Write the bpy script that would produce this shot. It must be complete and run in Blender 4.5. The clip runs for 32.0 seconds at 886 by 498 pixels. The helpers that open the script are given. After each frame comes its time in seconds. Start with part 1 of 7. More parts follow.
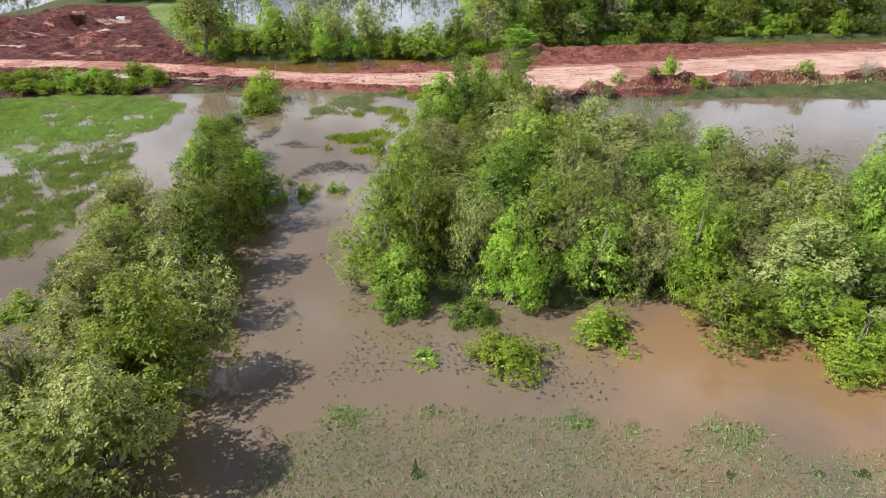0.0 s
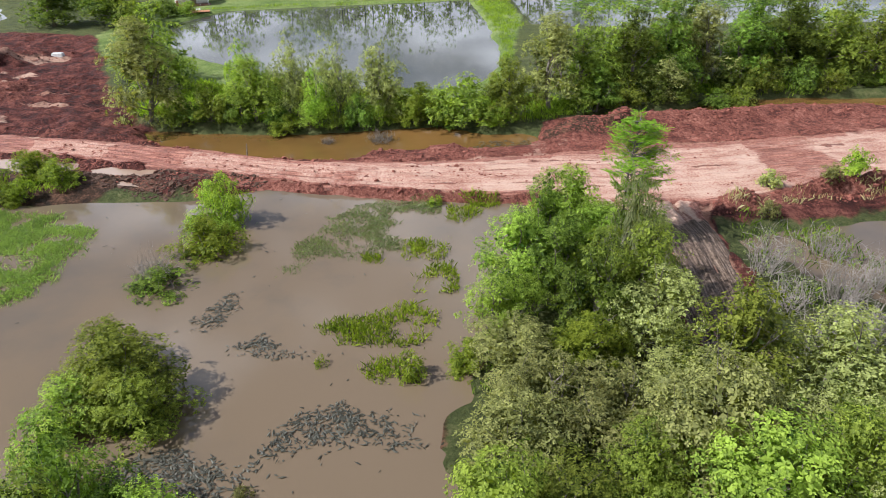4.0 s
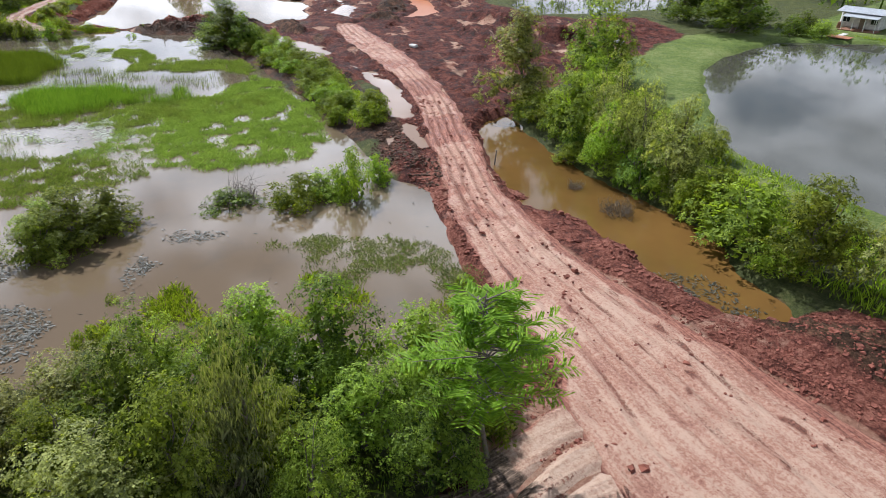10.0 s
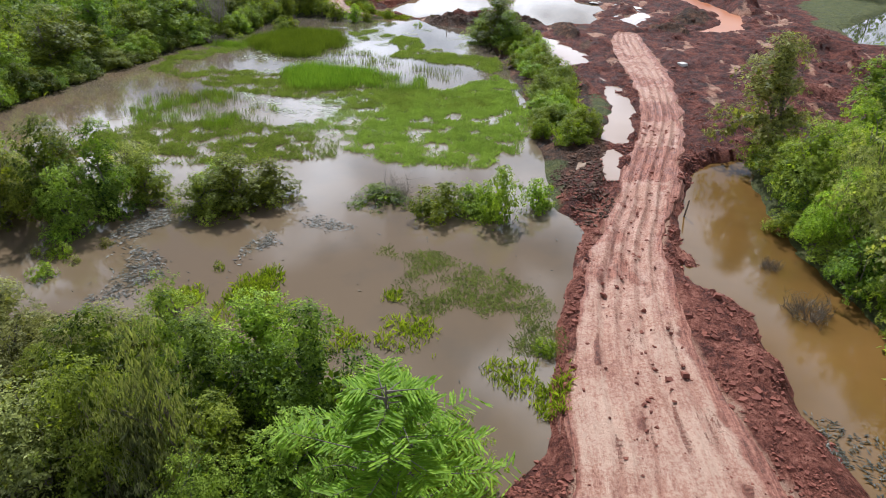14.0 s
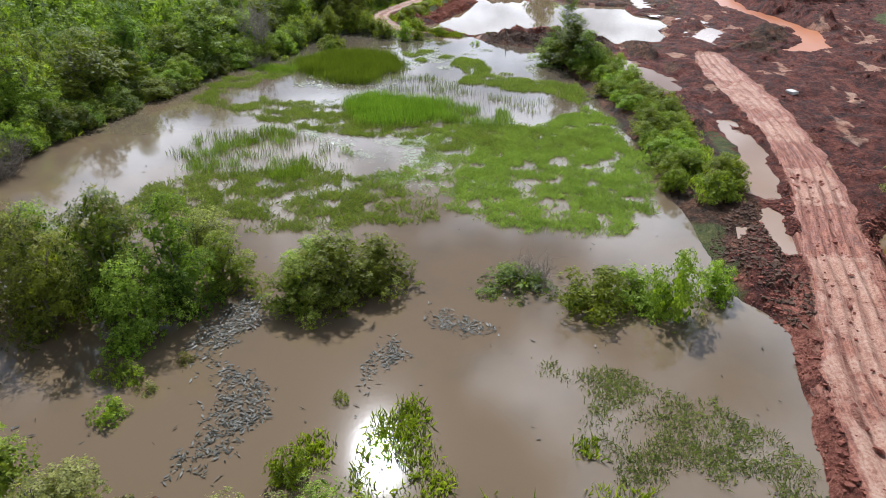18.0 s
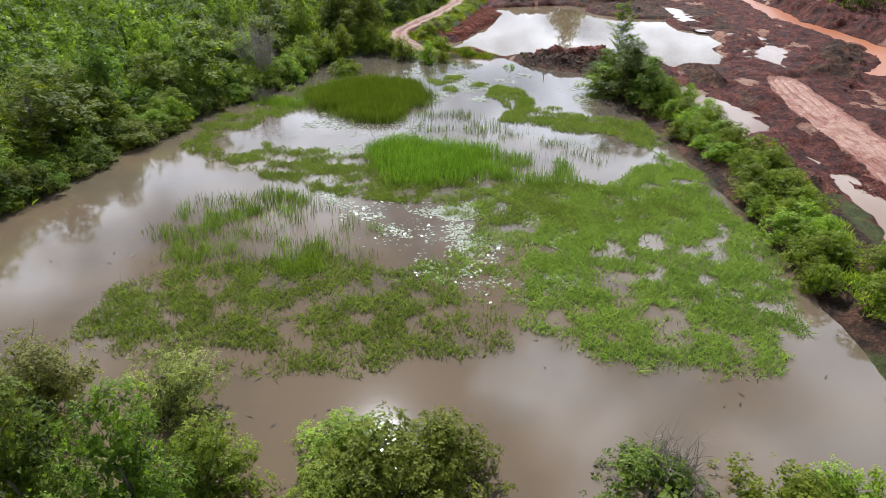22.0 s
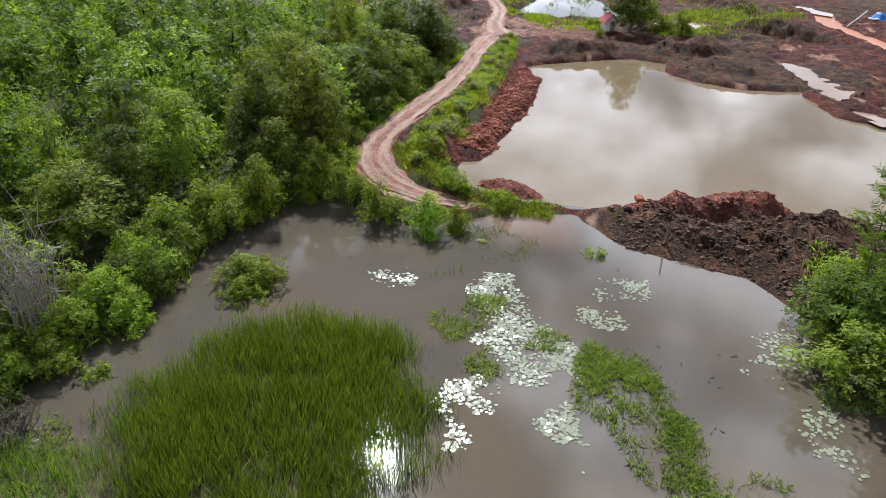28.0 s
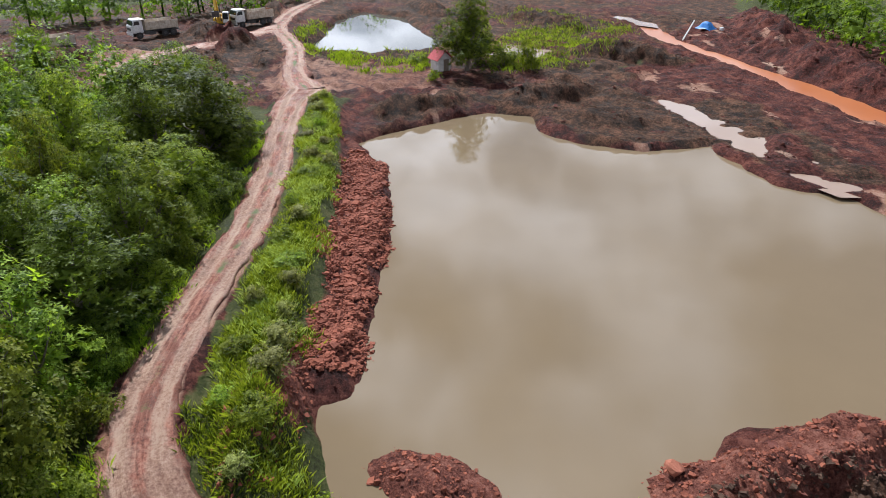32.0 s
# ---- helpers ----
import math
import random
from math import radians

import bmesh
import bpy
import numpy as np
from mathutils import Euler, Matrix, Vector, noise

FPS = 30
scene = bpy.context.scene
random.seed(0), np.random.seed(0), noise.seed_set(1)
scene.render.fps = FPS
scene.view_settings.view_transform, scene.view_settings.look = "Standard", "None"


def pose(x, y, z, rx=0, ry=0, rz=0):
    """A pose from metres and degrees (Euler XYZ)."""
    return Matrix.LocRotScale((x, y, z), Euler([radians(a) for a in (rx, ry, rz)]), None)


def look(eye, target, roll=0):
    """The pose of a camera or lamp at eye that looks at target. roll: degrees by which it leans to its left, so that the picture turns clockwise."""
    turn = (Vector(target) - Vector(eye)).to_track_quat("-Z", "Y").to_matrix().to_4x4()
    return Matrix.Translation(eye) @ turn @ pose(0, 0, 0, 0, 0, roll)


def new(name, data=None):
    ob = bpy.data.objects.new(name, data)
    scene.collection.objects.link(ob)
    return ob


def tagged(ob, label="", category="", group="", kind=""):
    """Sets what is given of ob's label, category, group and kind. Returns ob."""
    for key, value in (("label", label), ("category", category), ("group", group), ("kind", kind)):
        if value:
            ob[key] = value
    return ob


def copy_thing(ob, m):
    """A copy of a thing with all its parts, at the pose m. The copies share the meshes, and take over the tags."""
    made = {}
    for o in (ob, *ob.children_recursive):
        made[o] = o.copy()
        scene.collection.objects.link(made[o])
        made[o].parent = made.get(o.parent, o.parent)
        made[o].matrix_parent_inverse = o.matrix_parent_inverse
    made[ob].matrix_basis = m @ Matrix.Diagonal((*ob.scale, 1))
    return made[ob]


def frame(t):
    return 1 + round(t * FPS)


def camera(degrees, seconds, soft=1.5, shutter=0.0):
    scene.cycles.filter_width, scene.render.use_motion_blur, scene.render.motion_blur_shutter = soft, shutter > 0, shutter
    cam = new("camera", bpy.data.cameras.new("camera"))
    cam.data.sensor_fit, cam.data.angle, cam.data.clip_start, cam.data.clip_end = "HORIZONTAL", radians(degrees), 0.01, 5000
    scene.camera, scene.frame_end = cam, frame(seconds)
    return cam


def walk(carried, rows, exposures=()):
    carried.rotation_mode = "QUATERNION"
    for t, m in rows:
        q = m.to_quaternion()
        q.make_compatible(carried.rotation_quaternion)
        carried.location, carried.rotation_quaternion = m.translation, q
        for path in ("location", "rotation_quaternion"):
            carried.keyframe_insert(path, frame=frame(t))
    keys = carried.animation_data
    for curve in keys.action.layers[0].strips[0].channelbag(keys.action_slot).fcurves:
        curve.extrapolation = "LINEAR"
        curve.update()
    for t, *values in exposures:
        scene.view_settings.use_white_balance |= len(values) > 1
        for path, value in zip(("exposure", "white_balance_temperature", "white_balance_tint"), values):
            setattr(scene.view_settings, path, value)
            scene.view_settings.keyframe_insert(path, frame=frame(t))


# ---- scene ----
cam = camera(68.3, 32.0, soft=0.8)
METRES, EYE, TILT, LEAN, TURN = 204.08, 20.0, 0.0, 0.0, 0.0
ROWS = [
    (0.0, 0.0, 0.0, 0.0, -0.19, -28.61, 0.34),
    (0.5, -0.0049, 0.0154, 0.0001, -0.19, -28.62, 0.36),
    (1.0, -0.0089, 0.0323, 0.0003, -0.2, -28.63, 0.36),
    (1.5, -0.0122, 0.0504, 0.0004, -0.2, -28.65, 0.35),
    (2.0, -0.0149, 0.0696, 0.0006, -0.21, -28.68, 0.36),
    (2.5, -0.0171, 0.0895, 0.0008, -0.22, -28.71, 0.36),
    (3.0, -0.0188, 0.1102, 0.0009, -0.23, -28.73, 0.4),
    (3.5, -0.0202, 0.1315, 0.0011, -0.24, -28.78, 0.42),
    (4.0, -0.0212, 0.1535, 0.0012, -0.24, -28.81, 0.45),
    (4.5, -0.0207, 0.1748, 0.0017, -0.21, -28.8, 0.45),
    (6.5, 0.011, 0.2358, 0.0005, 9.03, -28.48, 0.37),
    (7.0, 0.0244, 0.2457, 0.0003, 13.77, -28.46, 0.32),
    (7.5, 0.0392, 0.2546, -0.0001, 21.23, -28.4, 0.2),
    (8.0, 0.0556, 0.2635, -0.0008, 30.34, -28.35, -0.03),
    (8.5, 0.073, 0.2728, -0.0011, 39.43, -28.4, -0.18),
    (9.0, 0.091, 0.2832, -0.0016, 48.65, -28.41, -0.37),
    (9.5, 0.1079, 0.2946, -0.002, 57.88, -28.46, -0.64),
    (10.0, 0.1214, 0.3063, -0.0023, 67.25, -28.59, -0.83),
    (10.5, 0.1307, 0.3174, -0.0026, 76.51, -28.71, -0.98),
    (11.0, 0.136, 0.3281, -0.0028, 85.8, -28.89, -1.1),
    (11.5, 0.1375, 0.3379, -0.0029, 94.42, -29.06, -1.17),
    (12.0, 0.1357, 0.3466, -0.003, 95.83, -29.08, -1.15),
    (12.5, 0.1311, 0.3536, -0.003, 95.81, -29.07, -1.13),
    (13.0, 0.1241, 0.3593, -0.003, 95.82, -29.07, -1.12),
    (13.5, 0.1154, 0.3628, -0.0031, 95.82, -29.02, -1.12),
    (15.5, 0.0784, 0.3495, -0.003, 95.89, -28.79, -1.04),
    (16.0, 0.0718, 0.3403, -0.0028, 95.92, -28.76, -1.04),
    (16.5, 0.0665, 0.3318, -0.0028, 95.94, -28.7, -0.99),
    (17.0, 0.0623, 0.3247, -0.003, 95.95, -28.69, -0.98),
    (17.5, 0.059, 0.3191, -0.003, 95.97, -28.66, -0.93),
    (18.0, 0.0562, 0.3145, -0.0032, 96.0, -28.6, -0.93),
    (18.5, 0.0537, 0.3107, -0.0034, 96.03, -28.56, -0.88),
    (19.0, 0.0507, 0.3074, -0.0037, 96.05, -28.54, -0.86),
    (19.5, 0.0452, 0.3041, -0.0038, 96.04, -28.53, -0.84),
    (20.0, 0.0372, 0.3009, -0.004, 96.06, -28.51, -0.81),
    (20.5, 0.0272, 0.2976, -0.004, 96.05, -28.49, -0.79),
    (21.0, 0.0153, 0.2946, -0.004, 96.08, -28.49, -0.75),
    (21.5, 0.0017, 0.2916, -0.004, 96.06, -28.48, -0.75),
    (22.0, -0.0135, 0.2889, -0.0038, 96.09, -28.47, -0.73),
    (22.5, -0.0301, 0.2861, -0.0039, 96.09, -28.46, -0.74),
    (23.0, -0.0479, 0.2836, -0.0038, 96.09, -28.45, -0.69),
    (23.5, -0.0666, 0.2811, -0.0037, 96.1, -28.45, -0.67),
    (24.0, -0.0862, 0.2784, -0.0037, 96.1, -28.45, -0.66),
    (24.5, -0.1065, 0.276, -0.0035, 96.12, -28.47, -0.63),
    (25.0, -0.1275, 0.2733, -0.0034, 96.11, -28.47, -0.64),
    (25.5, -0.1492, 0.2708, -0.0033, 96.11, -28.49, -0.6),
    (27.5, -0.2383, 0.2595, -0.0011, 96.07, -28.83, -0.89),
    (28.0, -0.2605, 0.257, -0.0011, 96.06, -28.83, -0.87),
    (28.5, -0.2827, 0.2545, -0.0009, 96.05, -28.87, -0.86),
    (29.0, -0.3048, 0.252, -0.0007, 95.88, -28.89, -0.86),
    (29.5, -0.3264, 0.2497, -0.0004, 94.94, -28.85, -0.81),
    (30.0, -0.3476, 0.2474, -0.0001, 92.94, -28.79, -0.79),
    (30.5, -0.3675, 0.2454, 0.0004, 89.18, -28.73, -0.73),
    (31.0, -0.384, 0.2436, 0.0008, 85.22, -28.67, -0.65),
    (31.5, -0.3963, 0.2422, 0.0009, 81.22, -28.61, -0.57),
    (32.0, -0.4044, 0.2407, 0.0007, 77.26, -28.56, -0.48),
]
walk(cam, [(t, pose(0, 0, EYE, TILT, LEAN, TURN) @ pose(METRES * x, METRES * y, METRES * z, 90 + pitch, roll, yaw)) for t, x, y, z, yaw, pitch, roll in ROWS],
     [(0.0, 0.80, 5600, 13), (4.5, 0.68, 5600, 13), (7.5, 0.46, 5650, 12), (32.0, 0.5, 5650, 12)])

# ---- light ----
SUN_AZ, SUN_EL = -167.3, 46.0
sun_way = Vector((math.cos(radians(SUN_AZ)) * math.cos(radians(SUN_EL)), math.sin(radians(SUN_AZ)) * math.cos(radians(SUN_EL)), math.sin(radians(SUN_EL))))
lamp = bpy.data.lights.new("sun", "SUN")
lamp.energy, lamp.angle, lamp.color = 5.0, radians(0.53), (1.0, 0.95, 0.86)
new("sun", lamp).matrix_world = look(tuple(sun_way * 400), (0, 0, 0))
world = bpy.data.worlds.new("sky")
scene.world = world
world.use_nodes = True


def add(nt, kind, layer=None, **ins):
    """A node with, by name, its inputs (a value, or a socket to link)."""
    n = nt.nodes.new(kind)
    if layer:
        n.attribute_name = layer
    for k, v in ins.items():
        put(nt, n.inputs[k.replace("_", " ")], v)
    return n


def put(nt, socket, v):
    if isinstance(v, bpy.types.NodeSocket):
        nt.links.new(v, socket)
    elif isinstance(v, tuple) and len(v) == 3 and socket.type == "RGBA":
        socket.default_value = (*v, 1)
    else:
        socket.default_value = v


def maths(nt, op, a, b=0.0, c=0.0):
    n = nt.nodes.new("ShaderNodeMath")
    n.operation = op
    for i, v in enumerate((a, b, c)):
        put(nt, n.inputs[i], v)
    return n.outputs[0]


def mixed(nt, fac, a, b, blend="MIX"):
    n = nt.nodes.new("ShaderNodeMix")
    n.data_type, n.blend_type = "RGBA", blend
    put(nt, n.inputs[0], fac), put(nt, n.inputs[6], a), put(nt, n.inputs[7], b)
    return n.outputs[2]


def ramp(nt, fac, *stops):
    n = nt.nodes.new("ShaderNodeValToRGB")
    el = n.color_ramp.elements
    while len(el) < len(stops):
        el.new(0.5)
    for e, (p, c) in zip(el, stops):
        e.position, e.color = p, (*c, 1) if isinstance(c, tuple) else (c, c, c, 1)
    nt.links.new(fac, n.inputs[0])
    return n.outputs[0]


def grain(nt, scale, detail=5.0, rough=0.6, vec=None, stretch=None):
    co = vec or nt.nodes.new("ShaderNodeTexCoord").outputs["Object"]
    if stretch:
        mp = nt.nodes.new("ShaderNodeMapping")
        mp.inputs["Scale"].default_value = stretch
        nt.links.new(co, mp.inputs[0])
        co = mp.outputs[0]
    return add(nt, "ShaderNodeTexNoise", None, Vector=co, Scale=scale, Detail=detail, Roughness=rough).outputs[0]


def bump(nt, height, strength, distance):
    return add(nt, "ShaderNodeBump", None, Height=height, Strength=strength, Distance=distance).outputs[0]


wt = world.node_tree
sky = wt.nodes.new("ShaderNodeTexSky")
sky.sky_type, sky.sun_disc = "NISHITA", False
sky.sun_elevation = radians(SUN_EL)
sky.sun_rotation = math.atan2(-math.cos(radians(SUN_AZ)), math.sin(radians(SUN_AZ)))
co = wt.nodes.new("ShaderNodeTexCoord").outputs["Generated"]
sep = add(wt, "ShaderNodeSeparateXYZ", None, Vector=co)
rise = maths(wt, "ADD", maths(wt, "MAXIMUM", sep.outputs[2], 0.0), 0.22)
flat = add(wt, "ShaderNodeCombineXYZ", None, X=maths(wt, "DIVIDE", sep.outputs[0], rise), Y=maths(wt, "DIVIDE", sep.outputs[1], rise)).outputs[0]
puff = add(wt, "ShaderNodeTexNoise", None, Vector=flat, Scale=1.35, Detail=8.0, Roughness=0.55).outputs[0]
shade = add(wt, "ShaderNodeTexNoise", None, Vector=flat, Scale=2.6, Detail=4.0, Roughness=0.55).outputs[0]
# more cloud towards the horizon, a clearer patch overhead
low_sky = ramp(wt, sep.outputs[2], (0.10, 1.0), (0.85, 0.0))
cover = ramp(wt, maths(wt, "MULTIPLY_ADD", low_sky, 0.27, maths(wt, "SUBTRACT", puff, 0.11)), (0.46, 0.0), (0.58, 1.0))
cloud = mixed(wt, ramp(wt, shade, (0.38, 0.0), (0.62, 1.0)), (6.2, 6.3, 6.5), (17.5, 17.2, 16.8))
toward = add(wt, "ShaderNodeVectorMath", None)
toward.operation = "DOT_PRODUCT"
put(wt, toward.inputs[0], co)
toward.inputs[1].default_value = (sun_way.x, sun_way.y, sun_way.z)
glow = maths(wt, "POWER", maths(wt, "MAXIMUM", toward.outputs["Value"], 0.0), 2.5)
lit = maths(wt, "MULTIPLY_ADD", glow, 2.0, 1.02)
cloud = mixed(wt, 1.0, cloud, add(wt, "ShaderNodeCombineColor", None, Red=lit, Green=lit, Blue=lit).outputs[0], "MULTIPLY")
bg = wt.nodes["Background"]
wt.links.new(mixed(wt, cover, sky.outputs[0], cloud), bg.inputs[0])
bg.inputs[1].default_value = 0.050


# ---- materials ----
WATER_LEVEL = -0.85


def material(name, base=None, rough=0.8, normal=None, spec=0.5):
    m = bpy.data.materials.new(name)
    m.use_nodes = True
    b = m.node_tree.nodes["Principled BSDF"]
    b.inputs["Roughness"].default_value = rough
    b.inputs["Specular IOR Level"].default_value = spec
    if base is not None:
        put(m.node_tree, b.inputs["Base Color"], base)
    return m, m.node_tree, b


def water_material(name, a, b, rough=0.08, spec=0.5, patch=0.05, silt=()):
    m, nt, p = material(name, None, rough, spec=spec)
    f = ramp(nt, grain(nt, patch, 5), (0.36, 0.0), (0.64, 1.0))
    c = mixed(nt, f, a, b)
    for x, y, r, clay, most in silt:
        # stirred-up clay
        far = nt.nodes.new("ShaderNodeVectorMath")
        far.operation = "DISTANCE"
        put(nt, far.inputs[0], nt.nodes.new("ShaderNodeTexCoord").outputs["Object"])
        far.inputs[1].default_value = (x, y, WATER_LEVEL)
        near = maths(nt, "SUBTRACT", 1.0, maths(nt, "DIVIDE", far.outputs["Value"], r))
        c = mixed(nt, ramp(nt, maths(nt, "MULTIPLY_ADD", maths(nt, "SUBTRACT", grain(nt, 0.16, 5), 0.5), 1.4, near), (0.1, 0.0), (0.75, most)), c, clay)
    put(nt, p.inputs["Base Color"], c)
    p.inputs["IOR"].default_value = 1.33
    h = mixed(nt, 0.4, grain(nt, 1.3, 3), grain(nt, 5.0, 2))
    put(nt, p.inputs["Normal"], bump(nt, h, 0.06, 0.02))
    return m


def ground_material():
    """Soil by the sheet's own layers: red clay, pale clay, dark mud, and turf for the rest."""
    m, nt, p = material("ground_soil", None, 0.9, spec=0.12)
    layer = add(nt, "ShaderNodeAttribute", "soil")
    rgb = add(nt, "ShaderNodeSeparateColor", None, Color=layer.outputs["Color"])
    fine, mid, wide = grain(nt, 3.4, 9, 0.82), grain(nt, 0.55, 8, 0.72), grain(nt, 0.09, 4)
    crumb = grain(nt, 1.7, 11, 0.86)
    fine = mixed(nt, 0.5, fine, crumb)
    edge = maths(nt, "MULTIPLY", maths(nt, "SUBTRACT", mid, 0.5), 0.9)

    def layer_mask(sock):
        return ramp(nt, maths(nt, "ADD", sock, edge), (0.38, 0.0), (0.62, 1.0))
    turf = ramp(nt, mixed(nt, 0.45, fine, mid), (0.40, (0.030, 0.034, 0.012)), (0.5, (0.075, 0.088, 0.026)), (0.60, (0.15, 0.14, 0.06)))
    lush = ramp(nt, mixed(nt, 0.55, fine, mixed(nt, 0.5, mid, wide)), (0.42, (0.07, 0.105, 0.020)), (0.5, (0.145, 0.195, 0.045)), (0.58, (0.25, 0.27, 0.105)))
    turf = mixed(nt, layer_mask(layer.outputs["Alpha"]), turf, lush)
    red = ramp(nt, mixed(nt, 0.5, fine, mid), (0.43, (0.024, 0.008, 0.006)), (0.5, (0.085, 0.026, 0.019)), (0.57, (0.20, 0.076, 0.053)))
    fresh = ramp(nt, mixed(nt, 0.4, fine, mid), (0.43, (0.060, 0.019, 0.013)), (0.5, (0.185, 0.064, 0.043)), (0.57, (0.34, 0.15, 0.105)))
    red = mixed(nt, ramp(nt, maths(nt, "ADD", add(nt, "ShaderNodeAttribute", "fresh").outputs["Fac"], edge), (0.3, 0.0), (0.7, 1.0)), red, fresh)
    pale = ramp(nt, mixed(nt, 0.4, fine, wide), (0.40, (0.22, 0.10, 0.065)), (0.5, (0.38, 0.21, 0.142)), (0.60, (0.50, 0.36, 0.26)))
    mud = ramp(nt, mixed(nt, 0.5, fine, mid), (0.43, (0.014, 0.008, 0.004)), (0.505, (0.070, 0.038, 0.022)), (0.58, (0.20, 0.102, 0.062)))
    c = mixed(nt, layer_mask(rgb.outputs[2]), mixed(nt, layer_mask(rgb.outputs[1]), mixed(nt, layer_mask(rgb.outputs[0]), turf, red), pale), mud)
    put(nt, p.inputs["Base Color"], c)
    put(nt, p.inputs["Roughness"], ramp(nt, mid, (0.35, 0.62), (0.6, 0.95)))
    put(nt, p.inputs["Normal"], bump(nt, mixed(nt, 0.25, mixed(nt, 0.4, fine, crumb), mid), 1.0, 0.5))
    return m


def road_material(name, dark, mid_c, light):
    """Driven clay: streaks along the way, crumbled red wheel marks with fine treads, red margins, a little grass."""
    m, nt, p = material(name, None, 0.85, spec=0.25)
    fine, mid, wide = grain(nt, 6.0, 9, 0.8), grain(nt, 0.9, 8, 0.7), grain(nt, 0.22, 5, 0.6)
    way = add(nt, "ShaderNodeAttribute", "way").outputs["Vector"]
    streak = grain(nt, 1.0, 8, 0.66, way, (0.16, 1.7, 1.0))
    thin = grain(nt, 1.0, 7, 0.65, way, (0.5, 7.0, 1.0))
    wave = nt.nodes.new("ShaderNodeTexWave")
    put(nt, wave.inputs["Vector"], way)
    wave.inputs["Scale"].default_value, wave.inputs["Distortion"].default_value, wave.inputs["Detail"].default_value = 1.5, 1.6, 2.0
    w = add(nt, "ShaderNodeSeparateColor", None, Color=add(nt, "ShaderNodeAttribute", "wear").outputs["Color"])
    tone = mixed(nt, 0.72, mixed(nt, 0.25, streak, thin), mixed(nt, 0.45, fine, mixed(nt, 0.55, mid, wide)))
    base = ramp(nt, tone, (0.42, dark), (0.475, mid_c), (0.53, light))
    # red clay drawn over the pale bed
    r = ramp(nt, maths(nt, "ADD", w.outputs[2], maths(nt, "MULTIPLY", maths(nt, "SUBTRACT", mixed(nt, 0.78, streak, mixed(nt, 0.5, wide, mid)), 0.5), 2.4)), (0.36, 0.0), (0.56, 0.9))
    red = ramp(nt, mixed(nt, 0.5, fine, thin), (0.42, (0.085, 0.028, 0.019)), (0.5, (0.235, 0.085, 0.056)), (0.58, (0.37, 0.17, 0.115)))
    base = mixed(nt, r, base, red)
    f = ramp(nt, maths(nt, "ADD", w.outputs[0], maths(nt, "MULTIPLY", maths(nt, "SUBTRACT", mixed(nt, 0.55, streak, fine), 0.5), 3.2)), (0.5, 0.0), (0.64, 0.95))
    some = ramp(nt, mixed(nt, 0.5, wide, mid), (0.47, 0.0), (0.54, 1.0))
    crossed = maths(nt, "MULTIPLY", wave.outputs[1], some)
    crumb = ramp(nt, fine, (0.38, (0.045, 0.017, 0.012)), (0.5, (0.13, 0.046, 0.03)), (0.62, (0.25, 0.095, 0.06)))
    marks = mixed(nt, maths(nt, "MULTIPLY", crossed, 0.35), crumb, mid_c)
    base = mixed(nt, f, base, marks)
    g = ramp(nt, maths(nt, "ADD", w.outputs[1], maths(nt, "MULTIPLY", maths(nt, "SUBTRACT", fine, 0.5), 1.3)), (0.4, 0.0), (0.7, 1.0))
    base = mixed(nt, g, base, mixed(nt, fine, (0.05, 0.075, 0.02), (0.14, 0.17, 0.06)))
    # wet mud where the layer says so
    wet = ramp(nt, maths(nt, "ADD", add(nt, "ShaderNodeAttribute", "wear").outputs["Alpha"], maths(nt, "MULTIPLY", maths(nt, "SUBTRACT", mixed(nt, 0.5, mid, streak), 0.5), 1.8)), (0.4, 0.0), (0.62, 1.0))
    base = mixed(nt, wet, base, ramp(nt, mixed(nt, 0.5, fine, thin), (0.42, (0.03, 0.019, 0.012)), (0.5, (0.10, 0.066, 0.045)), (0.58, (0.26, 0.19, 0.14))))
    put(nt, p.inputs["Base Color"], base)
    put(nt, p.inputs["Roughness"], ramp(nt, mid, (0.35, 0.5), (0.6, 0.92)))
    tread = maths(nt, "MULTIPLY", crossed, f)
    put(nt, p.inputs["Normal"], bump(nt, mixed(nt, 0.18, mixed(nt, 0.45, fine, thin), tread), 1.0, 0.2))
    return m


def leaf_material(name, dark, light, through_light=0.42, rough=0.5, spec=0.09):
    """Leaves that differ one by one, twig by twig and plant by plant."""
    m, nt, p = material(name, None, rough, spec=spec)
    geo = nt.nodes.new("ShaderNodeNewGeometry")
    ob = nt.nodes.new("ShaderNodeObjectInfo")
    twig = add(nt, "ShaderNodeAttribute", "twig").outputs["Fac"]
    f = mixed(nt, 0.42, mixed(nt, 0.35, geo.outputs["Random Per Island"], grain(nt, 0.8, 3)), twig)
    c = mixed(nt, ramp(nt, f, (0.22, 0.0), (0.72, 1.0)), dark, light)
    hsv = add(nt, "ShaderNodeHueSaturation", None, Color=c)
    put(nt, hsv.inputs["Hue"], maths(nt, "MULTIPLY_ADD", ob.outputs["Random"], 0.034, 0.466))
    put(nt, hsv.inputs["Value"], maths(nt, "MULTIPLY_ADD", ob.outputs["Random"], 0.72, 0.62))
    put(nt, p.inputs["Base Color"], hsv.outputs[0])
    tr = add(nt, "ShaderNodeBsdfTranslucent", None, Color=mixed(nt, 1.0, hsv.outputs[0], (1.6, 1.65, 0.4), "MULTIPLY"))
    mix = nt.nodes.new("ShaderNodeMixShader")
    mix.inputs[0].default_value = through_light
    nt.links.new(p.outputs[0], mix.inputs[1]), nt.links.new(tr.outputs[0], mix.inputs[2])
    nt.links.new(mix.outputs[0], nt.nodes["Material Output"].inputs[0])
    return m


